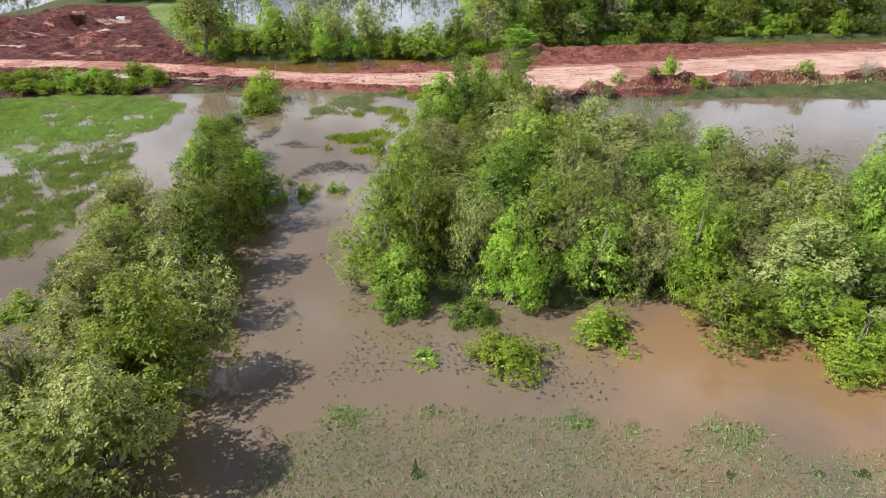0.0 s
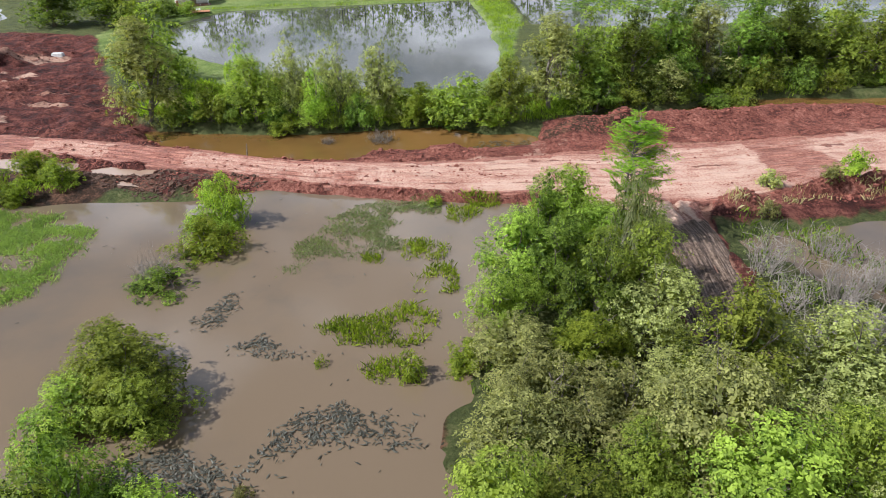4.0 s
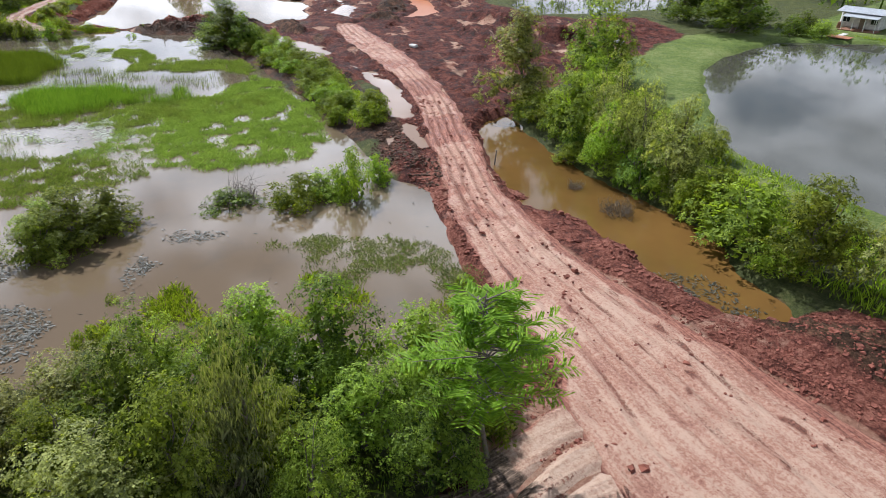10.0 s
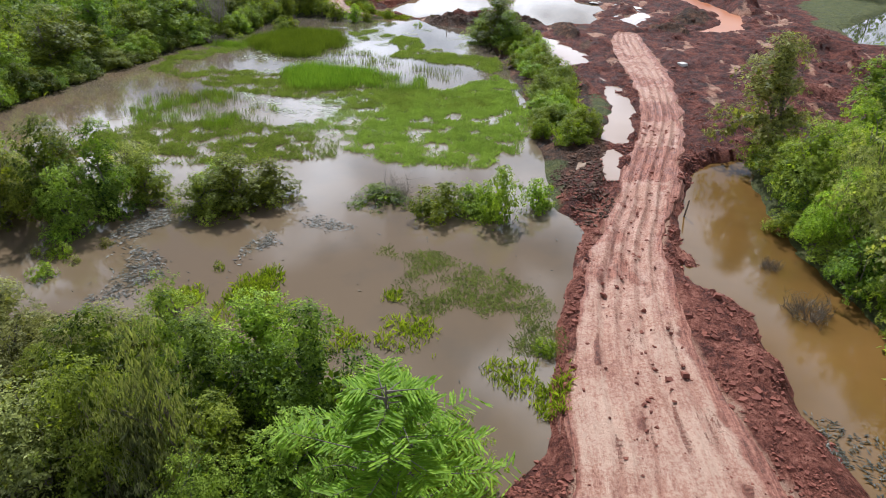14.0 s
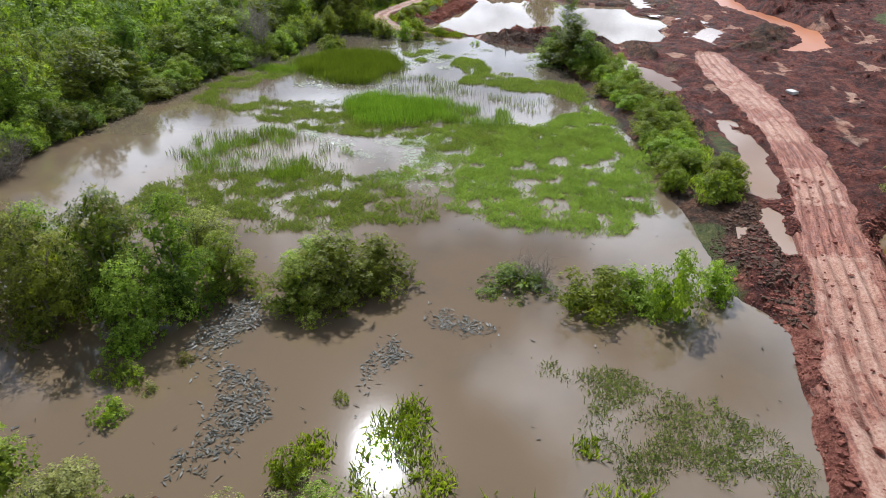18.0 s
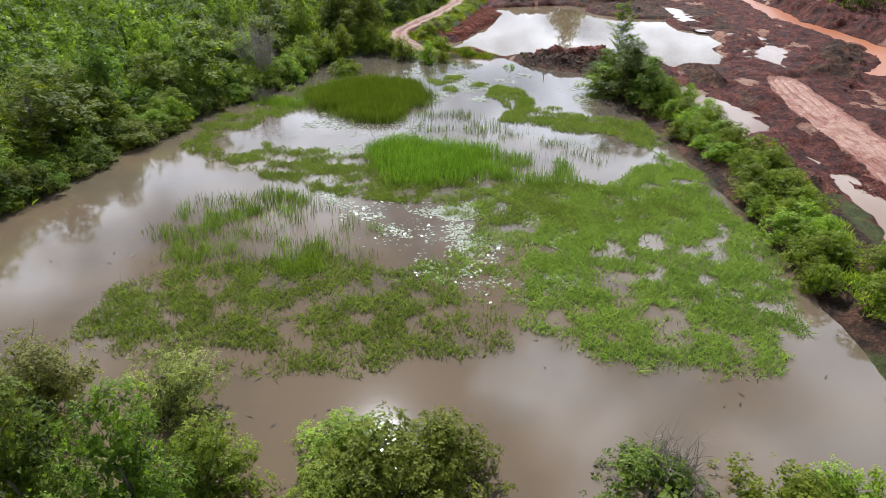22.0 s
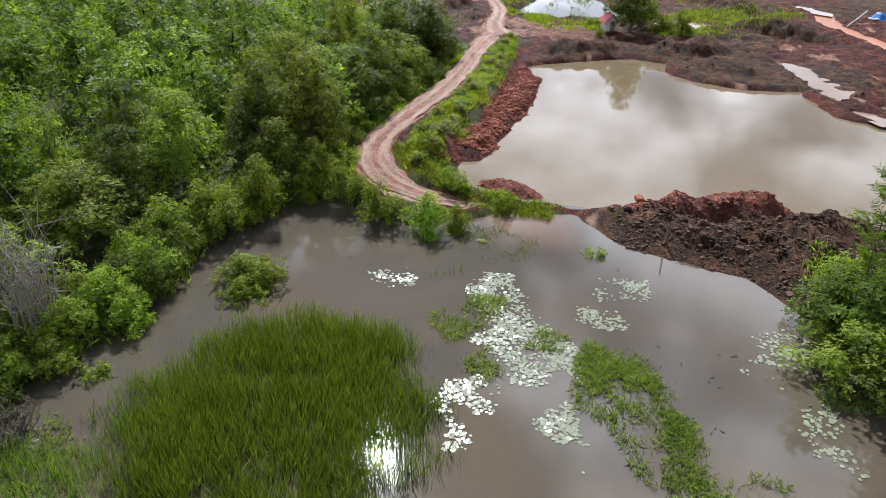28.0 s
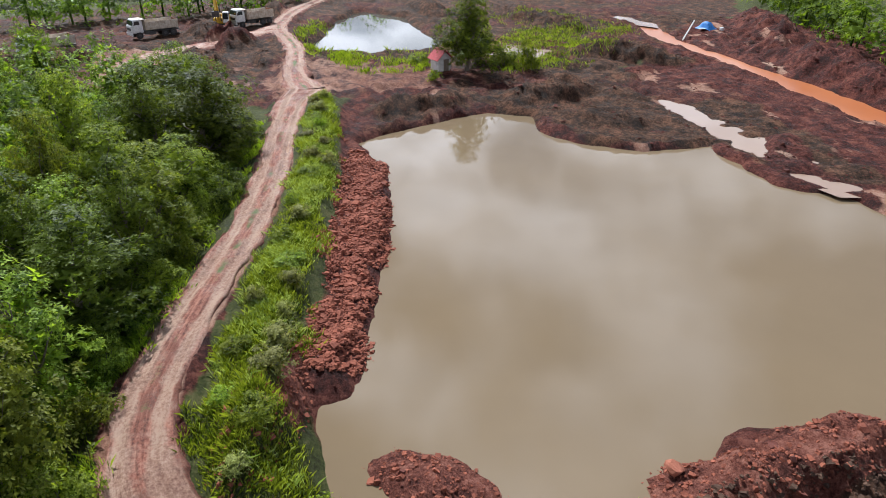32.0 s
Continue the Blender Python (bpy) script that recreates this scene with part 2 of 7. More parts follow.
def plain(name, a, b, scale=6.0, rough=0.7, bumpy=0.3, metal=0.0, spec=0.5):
    m, nt, p = material(name, None, rough, spec=spec)
    g = grain(nt, scale, 6, 0.65)
    put(nt, p.inputs["Base Color"], mixed(nt, ramp(nt, g, (0.35, 0.0), (0.65, 1.0)), a, b))
    p.inputs["Metallic"].default_value = metal
    if bumpy:
        put(nt, p.inputs["Normal"], bump(nt, g, bumpy, 0.03))
    return m


def rock_material(name, a, b):
    m, nt, p = material(name, None, 0.9, spec=0.25)
    geo = nt.nodes.new("ShaderNodeNewGeometry")
    g = grain(nt, 7.0, 6, 0.7)
    f = mixed(nt, 0.5, geo.outputs["Random Per Island"], g)
    put(nt, p.inputs["Base Color"], mixed(nt, f, a, b))
    put(nt, p.inputs["Normal"], bump(nt, g, 0.7, 0.06))
    return m


M_GROUND = ground_material()
M_ROAD = road_material("pale_red_clay_road", (0.20, 0.082, 0.056), (0.35, 0.185, 0.128), (0.47, 0.32, 0.235))
M_TRACK = road_material("brown_clay_track", (0.14, 0.068, 0.045), (0.27, 0.155, 0.105), (0.39, 0.265, 0.19))
M_SAND = road_material("pale_sandy_clay", (0.21, 0.115, 0.078), (0.35, 0.215, 0.15), (0.46, 0.33, 0.245))
M_SWAMP = water_material("brown_swamp_water", (0.076, 0.065, 0.050), (0.100, 0.080, 0.058), 0.06, 0.95,
                         silt=((0, 45, 95, (0.135, 0.097, 0.059), 1.0), (15, 26.5, 12, (0.215, 0.115, 0.045), 0.62), (24, 25, 12, (0.215, 0.115, 0.045), 0.62), (-95, 54.5, 5, (0.17, 0.105, 0.068), 0.9)))
M_CANAL = water_material("ochre_ditch_water", (0.10, 0.056, 0.016), (0.16, 0.085, 0.024))
M_POND = water_material("milky_brown_pond_water", (0.165, 0.122, 0.072), (0.19, 0.14, 0.082), 0.03)
M_GREY = water_material("grey_pond_water", (0.055, 0.055, 0.042), (0.07, 0.068, 0.05), 0.03)
M_ORANGE = water_material("orange_stream_water", (0.36, 0.115, 0.038), (0.42, 0.15, 0.055), 0.3)
M_PUDDLE = water_material("pale_puddle_water", (0.24, 0.16, 0.11), (0.28, 0.19, 0.13), 0.05)
M_BARK = plain("grey_brown_bark", (0.09, 0.07, 0.05), (0.20, 0.17, 0.13), 9.0, 0.9, 0.6)
M_DEAD = plain("bleached_dead_wood", (0.17, 0.14, 0.11), (0.34, 0.30, 0.25), 9.0, 0.9, 0.4)
M_LEAF = leaf_material("broad_leaf_green", (0.032, 0.066, 0.008), (0.265, 0.36, 0.050))
M_LEAF_DARK = leaf_material("deep_green_leaf", (0.016, 0.038, 0.006), (0.17, 0.26, 0.036))
M_LEAF_PALE = leaf_material("grey_green_leaf", (0.10, 0.14, 0.06), (0.28, 0.33, 0.16))
M_LEAF_OLIVE = leaf_material("olive_leaf", (0.050, 0.068, 0.020), (0.34, 0.37, 0.125))
M_LEAF_FRESH = leaf_material("fresh_green_leaf", (0.055, 0.11, 0.009), (0.27, 0.38, 0.038))
M_GRASS = leaf_material("swamp_grass_blade", (0.095, 0.15, 0.044), (0.215, 0.295, 0.105), 0.34)
M_REED = leaf_material("reed_blade", (0.050, 0.102, 0.013), (0.14, 0.225, 0.042), 0.4)
M_STRAW = leaf_material("dry_grass_blade", (0.20, 0.18, 0.08), (0.42, 0.38, 0.20), 0.3)
M_WEED = leaf_material("drowned_weed", (0.045, 0.045, 0.03), (0.17, 0.165, 0.12), 0.1, 0.5, 0.25)
M_GREYWEED = leaf_material("grey_water_weed", (0.10, 0.14, 0.06), (0.25, 0.31, 0.145), 0.25, 0.7, 0.08)
# paler than leaf green: some of the sky's sheen is put into the colour
M_PAD_SHEEN = leaf_material("lily_pad_sky_sheen", (0.24, 0.27, 0.17), (0.42, 0.45, 0.33), 0.05, 0.2, 0.5)
M_CLOD = rock_material("red_clay_clod", (0.085, 0.026, 0.018), (0.29, 0.105, 0.07))
M_CLOD_DEEP = rock_material("deep_red_clod", (0.05, 0.015, 0.011), (0.16, 0.055, 0.038))
M_RUBBLE = rock_material("laterite_rubble", (0.085, 0.024, 0.015), (0.36, 0.12, 0.068))
M_MUDCLOD = rock_material("dark_mud_clod", (0.032, 0.017, 0.011), (0.13, 0.075, 0.048))


# ---- the lie of the land ----
WATER = -0.85
_lattice = np.random.RandomState(7).rand(256, 256)


def value_noise(x, y):
    xi, yi = np.floor(x).astype(int), np.floor(y).astype(int)
    fx, fy = x - xi, y - yi
    fx, fy = fx * fx * (3 - 2 * fx), fy * fy * (3 - 2 * fy)
    a, b = _lattice[xi % 256, yi % 256], _lattice[(xi + 1) % 256, yi % 256]
    c, d = _lattice[xi % 256, (yi + 1) % 256], _lattice[(xi + 1) % 256, (yi + 1) % 256]
    return (a * (1 - fx) + b * fx) * (1 - fy) + (c * (1 - fx) + d * fx) * fy


def fbm(x, y, size, octaves=4, shift=0.0):
    """Smooth noise of about -1 to 1, with forms of that many metres."""
    total, amp, norm = 0.0, 1.0, 0.0
    for k in range(octaves):
        total = total + amp * (value_noise(x * 2 ** k / size + shift + 17.3 * k, y * 2 ** k / size + 2 * shift + 9.1 * k) - 0.5)
        norm, amp = norm + amp * 0.36, amp * 0.52
    return total / norm


def step(a, b, x):
    u = np.clip((x - a) / (b - a), 0, 1)
    return u * u * (3 - 2 * u)


def culled(work, x, y, points, margin=14.0):
    """Runs work near the points alone; everything else is far away."""
    xs, ys = [p[0] for p in points], [p[1] for p in points]
    near = (x > min(xs) - margin) & (x < max(xs) + margin) & (y > min(ys) - margin) & (y < max(ys) + margin)
    return near, work(x[near], y[near], points)


def outline(x, y, poly):
    """Signed distance to a polygon, negative inside; far off it stays at 14."""
    near, d = culled(outline_near, x, y, poly)
    out = np.full(x.shape, 14.0)
    out[near] = d
    return out


def along(x, y, line):
    near, (d, lv) = culled(along_near, x, y, line)
    out, level = np.full(x.shape, 14.0), np.full(x.shape, line[0][3])
    out[near], level[near] = d, lv
    return out, level


def outline_near(x, y, poly):
    best, inside = np.full(x.shape, 1e9), np.zeros(x.shape, bool)
    for (ax, ay), (bx, by) in zip(poly, poly[1:] + poly[:1]):
        ex, ey = bx - ax, by - ay
        u = np.clip(((x - ax) * ex + (y - ay) * ey) / (ex * ex + ey * ey + 1e-9), 0, 1)
        best = np.minimum(best, np.hypot(x - ax - u * ex, y - ay - u * ey))
        if ay != by:
            inside ^= ((ay > y) != (by > y)) & (x < ex * (y - ay) / ey + ax)
    return np.where(inside, -best, best)


def along_near(x, y, line):
    """Distance to a line of (x, y, width, z) beyond its half width, and its height there."""
    best, level = np.full(x.shape, 1e9), np.zeros(x.shape)
    for (ax, ay, aw, az), (bx, by, bw, bz) in zip(line, line[1:]):
        ex, ey = bx - ax, by - ay
        u = np.clip(((x - ax) * ex + (y - ay) * ey) / (ex * ex + ey * ey), 0, 1)
        d = np.hypot(x - ax - u * ex, y - ay - u * ey) - (aw + (bw - aw) * u) / 2
        level = np.where(d < best, az + (bz - az) * u, level)
        best = np.minimum(best, d)
    return best, level


SWAMP = [(-2, 77.8), (-5.8, 78.2), (-10.5, 78.3), (-18.2, 79.9), (-22.1, 78), (-27.2, 77.9), (-37.2, 77.2), (-51.6, 75.8), (-66, 73.4), (-77, 71.5), (-85.5, 69.6), (-89.2, 67.8), (-90.3, 65), (-91.4, 62.4),
         (-93.0, 60.2), (-94.8, 58.9), (-96.3, 57.6), (-96.9, 54.5), (-96.6, 51.6), (-95.2, 49.4), (-92.8, 47.5), (-94, 44.5), (-97, 39.5), (-94.2, 36), (-89.8, 33.3), (-84, 33.3), (-79, 33), (-73, 30.5), (-68.7, 28.3),
         (-62, 27.5), (-55, 25.5), (-47, 24.7), (-40, 24.5), (-32, 23), (-27, 10), (-26, -30), (60, -30), (75, 20), (62, 55), (52, 73.2), (39, 74), (26.4, 73.2), (19, 72), (14.5, 70), (13, 60),
         (13, 54), (9, 54), (8.5, 62), (8.2, 70), (6.6, 73.5), (4.6, 74.8), (2, 76.8)]
ISLAND = [(-2.6, 51.6), (-4, 56), (-3.3, 60), (-1.5, 64), (0.5, 67), (2.5, 71.5), (5, 74.5), (15, 73.5), (16, 70), (21, 66), (21, 56), (26, 48), (34, 44), (54, 43), (54, 36), (40, 27),
          (22, 28), (15, 30), (11, 31.5), (6, 31), (2.5, 32), (-2, 32.5), (-4, 36), (-5, 40), (-4, 46)]
DITCH = [(-36, 96), (-35, 95.1), (-27.9, 93.9), (-22.5, 93), (-13.4, 93.6), (-4.7, 94.9), (0, 93), (4.2, 93), (5, 91), (3.4, 88.6), (-1.6, 87.9), (-5.6, 88.2), (-9.9, 87.4), (-14.6, 85.3), (-19.2, 85.3), (-27, 87.9), (-33, 92)]
DITCH_EAST = [(9.5, 97.3), (15.3, 98.9), (30.6, 103.9), (60, 105.5), (95, 109), (95, 103), (60, 100.8), (28.4, 98.6), (14.9, 96.3)]
POND = [(-142.6, 53.8), (-144.8, 58.5), (-150, 69.5), (-147, 73.6), (-142.5, 72.2), (-138, 74.8), (-134.8, 80.5), (-134.8, 87.5), (-125, 86.6), (-121.5, 92), (-113, 91.6), (-108, 89.8), (-95.6, 87), (-94.4, 81),
        (-97.3, 76.9), (-99.8, 71.5), (-101.2, 67.4), (-98.2, 63.7), (-98.3, 57), (-99.9, 51.2), (-101.3, 47.6), (-106.8, 48.3), (-107.2, 50.4), (-122.5, 54.4), (-135.1, 56.2)]
GREY = [(-52.5, 152), (-46.8, 167.3), (1.5, 179.3), (3.6, 151.3), (4.4, 128), (2, 114), (-1.5, 108.4), (-11, 107.5), (-19, 109), (-26, 115), (-40, 126), (-47, 136)]
WEEDY = [(10.5, 190), (70, 200), (95, 176), (80, 146), (52, 150), (27, 145), (11.5, 150)]
FARPOND = [(-125, 150), (-112, 178), (-97, 176), (-86, 160), (-84, 143), (-88, 127), (-100, 130)]
SIDE = [(-86, 78.2), (-82.7, 81.8), (-67.3, 84.6), (-65, 80.2), (-76, 79.2)]
GUTTER = [(-62, 85.8), (-52.4, 87), (-46.2, 87.8), (-38.5, 86), (-33.2, 84.2), (-27.4, 82.8), (-29, 81.4), (-36, 83), (-44.2, 84.8), (-53.1, 85)]
FLAT = [(-114, 96.7), (-108, 99.6), (-96.7, 95.2), (-101.2, 92.6)]
BACKPOND = [(-182, 53.4), (-189, 52.2), (-209.5, 58), (-221, 64), (-212, 71), (-197, 71.5), (-190.4, 72.8), (-180.5, 70.5)]
SEEP = [(-149.3, 90.2), (-146.8, 91.6), (-141.6, 91.6), (-135.6, 92), (-135.9, 96), (-132.6, 92.4), (-128.6, 94), (-128.3, 90.6), (-132.3, 89.4), (-140.2, 89.6)]
BOGS = [[(-127.5, 89), (-124, 92.6), (-121, 94.6), (-122.6, 91.2)], [(-176, 78), (-172, 84), (-178, 87), (-182, 82)], [(-203, 109.5), (-197, 111), (-193, 113), (-197, 114), (-204, 112.5)], [(-121, 97), (-116, 99), (-114, 96.5), (-119, 95)]]
# name, outline, level, slope of the bank
BASINS = [("swamp", SWAMP, WATER, 0.35), ("ditch", DITCH, WATER - 0.02, 0.7), ("ditch", DITCH_EAST, WATER - 0.02, 0.7), ("pond", POND, WATER - 0.04, 0.9), ("grey", GREY, -0.45, 0.6), ("grey", WEEDY, -0.5, 0.6),
          ("grey", FARPOND, -0.45, 0.6), ("puddle", SIDE, -0.62, 0.3), ("puddle", GUTTER, -0.55, 0.3), ("puddle", FLAT, -0.45, 0.2), ("grey", BACKPOND, -0.9, 0.8), ("puddle", SEEP, -0.66, 0.25),
          ("puddle", BOGS[0], -0.62, 0.2), ("puddle", BOGS[1], -0.3, 0.2), ("puddle", BOGS[2], -0.5, 0.25), ("puddle", BOGS[3], -0.5, 0.25)]
STREAM = [(-196, 113, 3.2, -0.7), (-182, 109.6, 3.0, -0.7), (-167, 110.3, 2.8, -0.7), (-150, 110.6, 4.2, -0.7), (-136, 110.3, 4.6, -0.7), (-124, 113.2, 4.4, -0.7), (-112, 114.6, 4.0, -0.7), (-100, 112.2, 3.0, -0.7), (-93.5, 106.8, 3.4, -0.7)]
ROAD = [(-88, 92.4, 3.6, -0.3), (-81, 91.5, 5.0, -0.22), (-66, 91.1, 5.6, -0.2), (-56, 91, 4.2, -0.2), (-44, 89.8, 3.9, -0.2), (-34.5, 87.6, 3.9, -0.2), (-25.5, 85.2, 3.9, -0.25), (-15, 82.2, 4.4, -0.25),
        (-7, 81.3, 5.6, -0.22), (-2, 81.2, 6.8, -0.2), (4, 81.5, 8.3, -0.18), (10.4, 81.2, 11.5, -0.15), (16.6, 81.8, 12.4, -0.12), (25, 83.2, 11.5, -0.1), (34, 85, 11, -0.1), (46, 87.4, 12.5, -0.1), (60, 89.3, 12.5, -0.1), (95, 94, 12.5, -0.1)]
SPUR = [(12.6, 80.4, 9.5, -0.42), (10.8, 77.4, 11.0, -0.3), (10.6, 75, 9.2, -0.22), (10.9, 73.6, 7.2, -0.24), (11.8, 72, 5.4, -0.3), (11.5, 66, 4.6, -0.42), (10.8, 60, 3.8, -0.45), (11, 52, 2.6, -0.5)]
TRACK = [(-97.2, 51.4, 1.0, -0.6), (-96.6, 49.6, 1.6, -0.4), (-97.4, 44.9, 3.0, 0.2), (-100.3, 42.3, 2.9, 0.6), (-104, 41.4, 2.8, 0.7), (-108.5, 41.6, 2.7, 0.75), (-115.5, 43.4, 2.7, 0.8),
         (-122, 45.2, 2.6, 0.8), (-132.5, 46.8, 2.8, 0.8), (-144, 47.8, 2.7, 0.8), (-153, 48.8, 3.2, 0.6), (-158.5, 50.5, 5, 0.4)]
LANE = [(-158.5, 50.5, 5, 0.4), (-164, 49, 3.6, 0.3), (-172, 49.5, 2.8, 0.3), (-184, 50, 2.6, 0.3), (-199, 47, 2.8, 0.3), (-216, 50, 3.2, 0.3), (-235, 58, 3.2, 0.3)]
YARD = [(-159, 31, 4, 0.2), (-168, 30, 4.5, 0.2), (-178, 27, 4, 0.2), (-184, 34, 3.2, 0.2), (-193, 43, 3, 0.3), (-200, 47, 3, 0.3)]
RED = [(-17, 79), (-30, 79.5), (-35, 80), (-41, 85), (-55, 84.3), (-76, 79), (-84, 77), (-88, 70), (-93, 62), (-96, 59), (-100, 50), (-108, 47.6), (-122, 49.5), (-142, 52), (-157, 55), (-162, 70), (-160, 88), (-172, 103), (-190, 112), (-206, 122),
       (-180, 150), (-150, 150), (-125, 132), (-101, 126), (-84, 130), (-79, 146), (-62, 142), (-54, 130), (-48, 116), (-43, 106), (-37, 98.5), (-31, 92), (-26, 87)]
ROADSIDE = [(-30, 92), (-18, 86), (-10, 88.4), (0, 88.8), (4, 89), (6, 95), (12, 97), (28, 99), (60, 101.5), (95, 104), (95, 82), (50, 79.5), (24, 76.5), (15, 75), (6, 76), (-2, 78.4), (-25, 83)]
MUDDY = [[(-18.8, 80.3), (-26, 77.8), (-33, 79.6), (-35, 83.5), (-27, 83), (-20.4, 82)], [(-97.5, 60), (-91.5, 60), (-87.5, 68.5), (-80, 70.5), (-80, 73), (-88, 78), (-96, 80), (-98, 70)],
         [(-156, 57), (-143, 54), (-150, 70), (-137, 76), (-134, 88), (-126, 88), (-122, 96), (-150, 100), (-164, 92), (-160, 72)], [(-84, 85), (-62, 86), (-62, 88.5), (-80, 89), (-95, 86)],
         [(-160, 8), (-162, 30), (-160, 48), (-196, 46), (-212, 36), (-206, 6), (-180, 0)], [(-168, 86), (-196, 82), (-212, 104), (-196, 112), (-172, 104)],
         [(-153, 46.6), (-158, 30), (-160, 5), (-180, -8), (-222, 0), (-238, 40), (-243, 110), (-210, 126), (-186, 113), (-165, 95), (-157, 74), (-156, 56)], [(-9, 54), (-5, 55), (-5, 52), (-8, 51)], [(-186, 112), (-200, 112), (-245, 108), (-262, 140), (-225, 150), (-200, 135)], [(-90, 65.5), (-82, 69), (-74, 72), (-74, 76), (-90, 75)]]
CRUST = [(-96.7, 57.6), (-96.9, 60.2), (-93.6, 60.0), (-94.3, 58.2)]
YARD_PALE = [(-163, 27), (-163, 45), (-172, 45), (-180, 35), (-191, 34), (-190, 28), (-178, 22)]
LUSH = [[(-62, 176), (6, 192), (10.5, 156), (6.5, 131), (4.5, 112), (-1, 104), (-20, 104), (-48, 118), (-60, 140)], [(-60, 165), (95, 200), (110, 230), (-90, 240)]]
# centre x, y, reach along, across, turn, height, soil (r red, m mud, p pale)
POND_HEAPS = [(-98.0, 63.9, 3.0, 1.7, 75, 0.75, "r"), (-98.4, 69.6, 4.4, 1.7, 100, 0.95, "r"), (-93.6, 65.5, 4.4, 2.0, 62, 0.4, "m"), (-95.5, 75.5, 3.4, 1.6, 70, 0.9, "m"), (-100.8, 53.3, 3.4, 1.7, 58, 0.42, "r"), (-104.6, 46.4, 4.5, 1.5, 165, 0.9, "r"), (-92.6, 70.5, 4.0, 1.5, 55, 0.4, "m")]
ROAD_HEAPS = [(-9.6, 87.0, 2.4, 1.2, 20, 0.55, "r"), (-4, 87, 2.0, 1.1, 170, 0.5, "r"), (-16, 85.6, 2.2, 1.0, 30, 0.4, "m"), (18, 94, 9, 3.0, 8, 0.8, "r"), (32, 97.2, 11, 2.6, 10, 0.7, "r"), (10, 92.4, 6, 2.6, 30, 0.6, "m"), (26, 77.8, 8, 1.9, 4, 1.2, "m"), (40, 78.6, 9, 1.9, 3, 1.1, "r"), (17.5, 75.2, 2.8, 1.3, 40, 0.9, "m"), (54, 80, 8, 2, 6, 1.0, "m"), (-56, 108, 6, 3, 120, 0.9, "r"), (-55, 82.5, 5, 1.5, 10, 0.7, "r"), (-26, 80.6, 5, 1.6, 165, 0.6, "m")]
DIG_HEAPS = [(-72, 110, 5, 3, 10, 0.9, "r"), (-92, 100, 4, 2, 30, 1.1, "m"), (-104, 106, 6, 3, 160, 1.4, "m"), (-82, 118, 9, 3, 15, 1.6, "r"), (-66, 122, 8, 3, 60, 1.8, "r"), (-150, 117.5, 26, 4.0, 178, 2.6, "r"), (-122, 119.5, 12, 3.5, 175, 2.0, "r"), (-151, 62, 6, 2.2, 100, 1.2, "m"), (-153, 78, 7, 2.8, 110, 1.3, "m"), (-143.5, 80, 5.5, 2.8, 60, 0.9, "m"), (-131, 92.5, 6, 2.2, 150, 0.7, "r"), (-114, 96, 7, 2.2, 175, 0.8, "r")]
BACK_HEAPS = [(-164, 35, 6, 3, 60, 1.3, "m"), (-175, 38, 7, 3.2, 20, 1.5, "m"), (-190, 40, 6, 4, 10, 2.2, "m"), (-180, 18, 9, 3.5, 100, 1.3, "m"), (-186, 24, 6, 3, 40, 1.2, "m"), (-176, 46, 7, 2.5, 5, 1.0, "m"), (-197, 36, 4, 3, 0, 1.5, "m"), (-170, 96, 9, 3, 60, 1.6, "m"), (-88, 82.6, 6, 2, 10, 0.9, "m"), (-66, 88.5, 7, 1.5, 5, 0.5, "m"), (-215, 48, 9, 3, 15, 1.8, "m"), (-214, 76, 12, 3, 10, 1.6, "m"), (-200, 94, 12, 4, 15, 1.6, "m"), (-185, 130, 18, 5, 150, 2.4, "r")]
DIG_HEAPS += BACK_HEAPS
HEAPS = POND_HEAPS + ROAD_HEAPS + DIG_HEAPS
DIGGINGS = [(-153, 46.6), (-158, 30), (-160, 5), (-180, -8), (-222, 0), (-238, 40), (-243, 110), (-210, 126), (-186, 113), (-165, 95), (-157, 74), (-156, 56)]
PLAZA = [(-152, 45.5), (-156, 55), (-159, 66), (-166, 69), (-174, 58), (-176, 47), (-164, 45)]
DYKE = [(-100, 46.2, 1.6, 0.7), (-106, 45.4, 2.2, 0.75), (-114, 46.6, 2.6, 0.8), (-121, 48.4, 2.6, 0.85), (-131, 49.9, 2.8, 0.85), (-144, 51, 2.8, 0.8), (-154, 52, 2.6, 0.6)]
RUBBLE = [(-142, 53.2), (-136, 56.4), (-122.5, 54.8), (-107.6, 50.8), (-107.6, 47.6), (-115, 49), (-130, 51.5)]
HEDGE = [(-33.5, 80, 1.4, -0.4), (-36.5, 79.6, 2.4, -0.4), (-44, 79.2, 2.8, -0.4), (-55, 79.4, 3, -0.4), (-66, 77.2, 4, -0.35), (-75, 75, 4, -0.35), (-86, 74.5, 4, -0.35), (-92, 74, 3, -0.3)]


FLOODED = [(-8.8, 8), (-8.6, 17.9), (-6.5, 21.2), (-4.8, 22.6), (-1.2, 22.8), (3, 22.2), (10.2, 21.4), (19, 20.6), (27, 20), (27, 8)]


def heap_rise(x, y, hp, reach=1.0):
    cx, cy, a, b, turn, top = hp[:6]
    u, c, s = radians(turn), x - cx, y - cy
    p, q = (c * math.cos(u) + s * math.sin(u)) / (a * reach), (s * math.cos(u) - c * math.sin(u)) / (b * reach)
    r = np.sqrt(p * p + q * q) + 0.22 * fbm(x, y, 2.2, 3, hp[0])
    return top * (1 - step(0.35, 1.12, r)), r


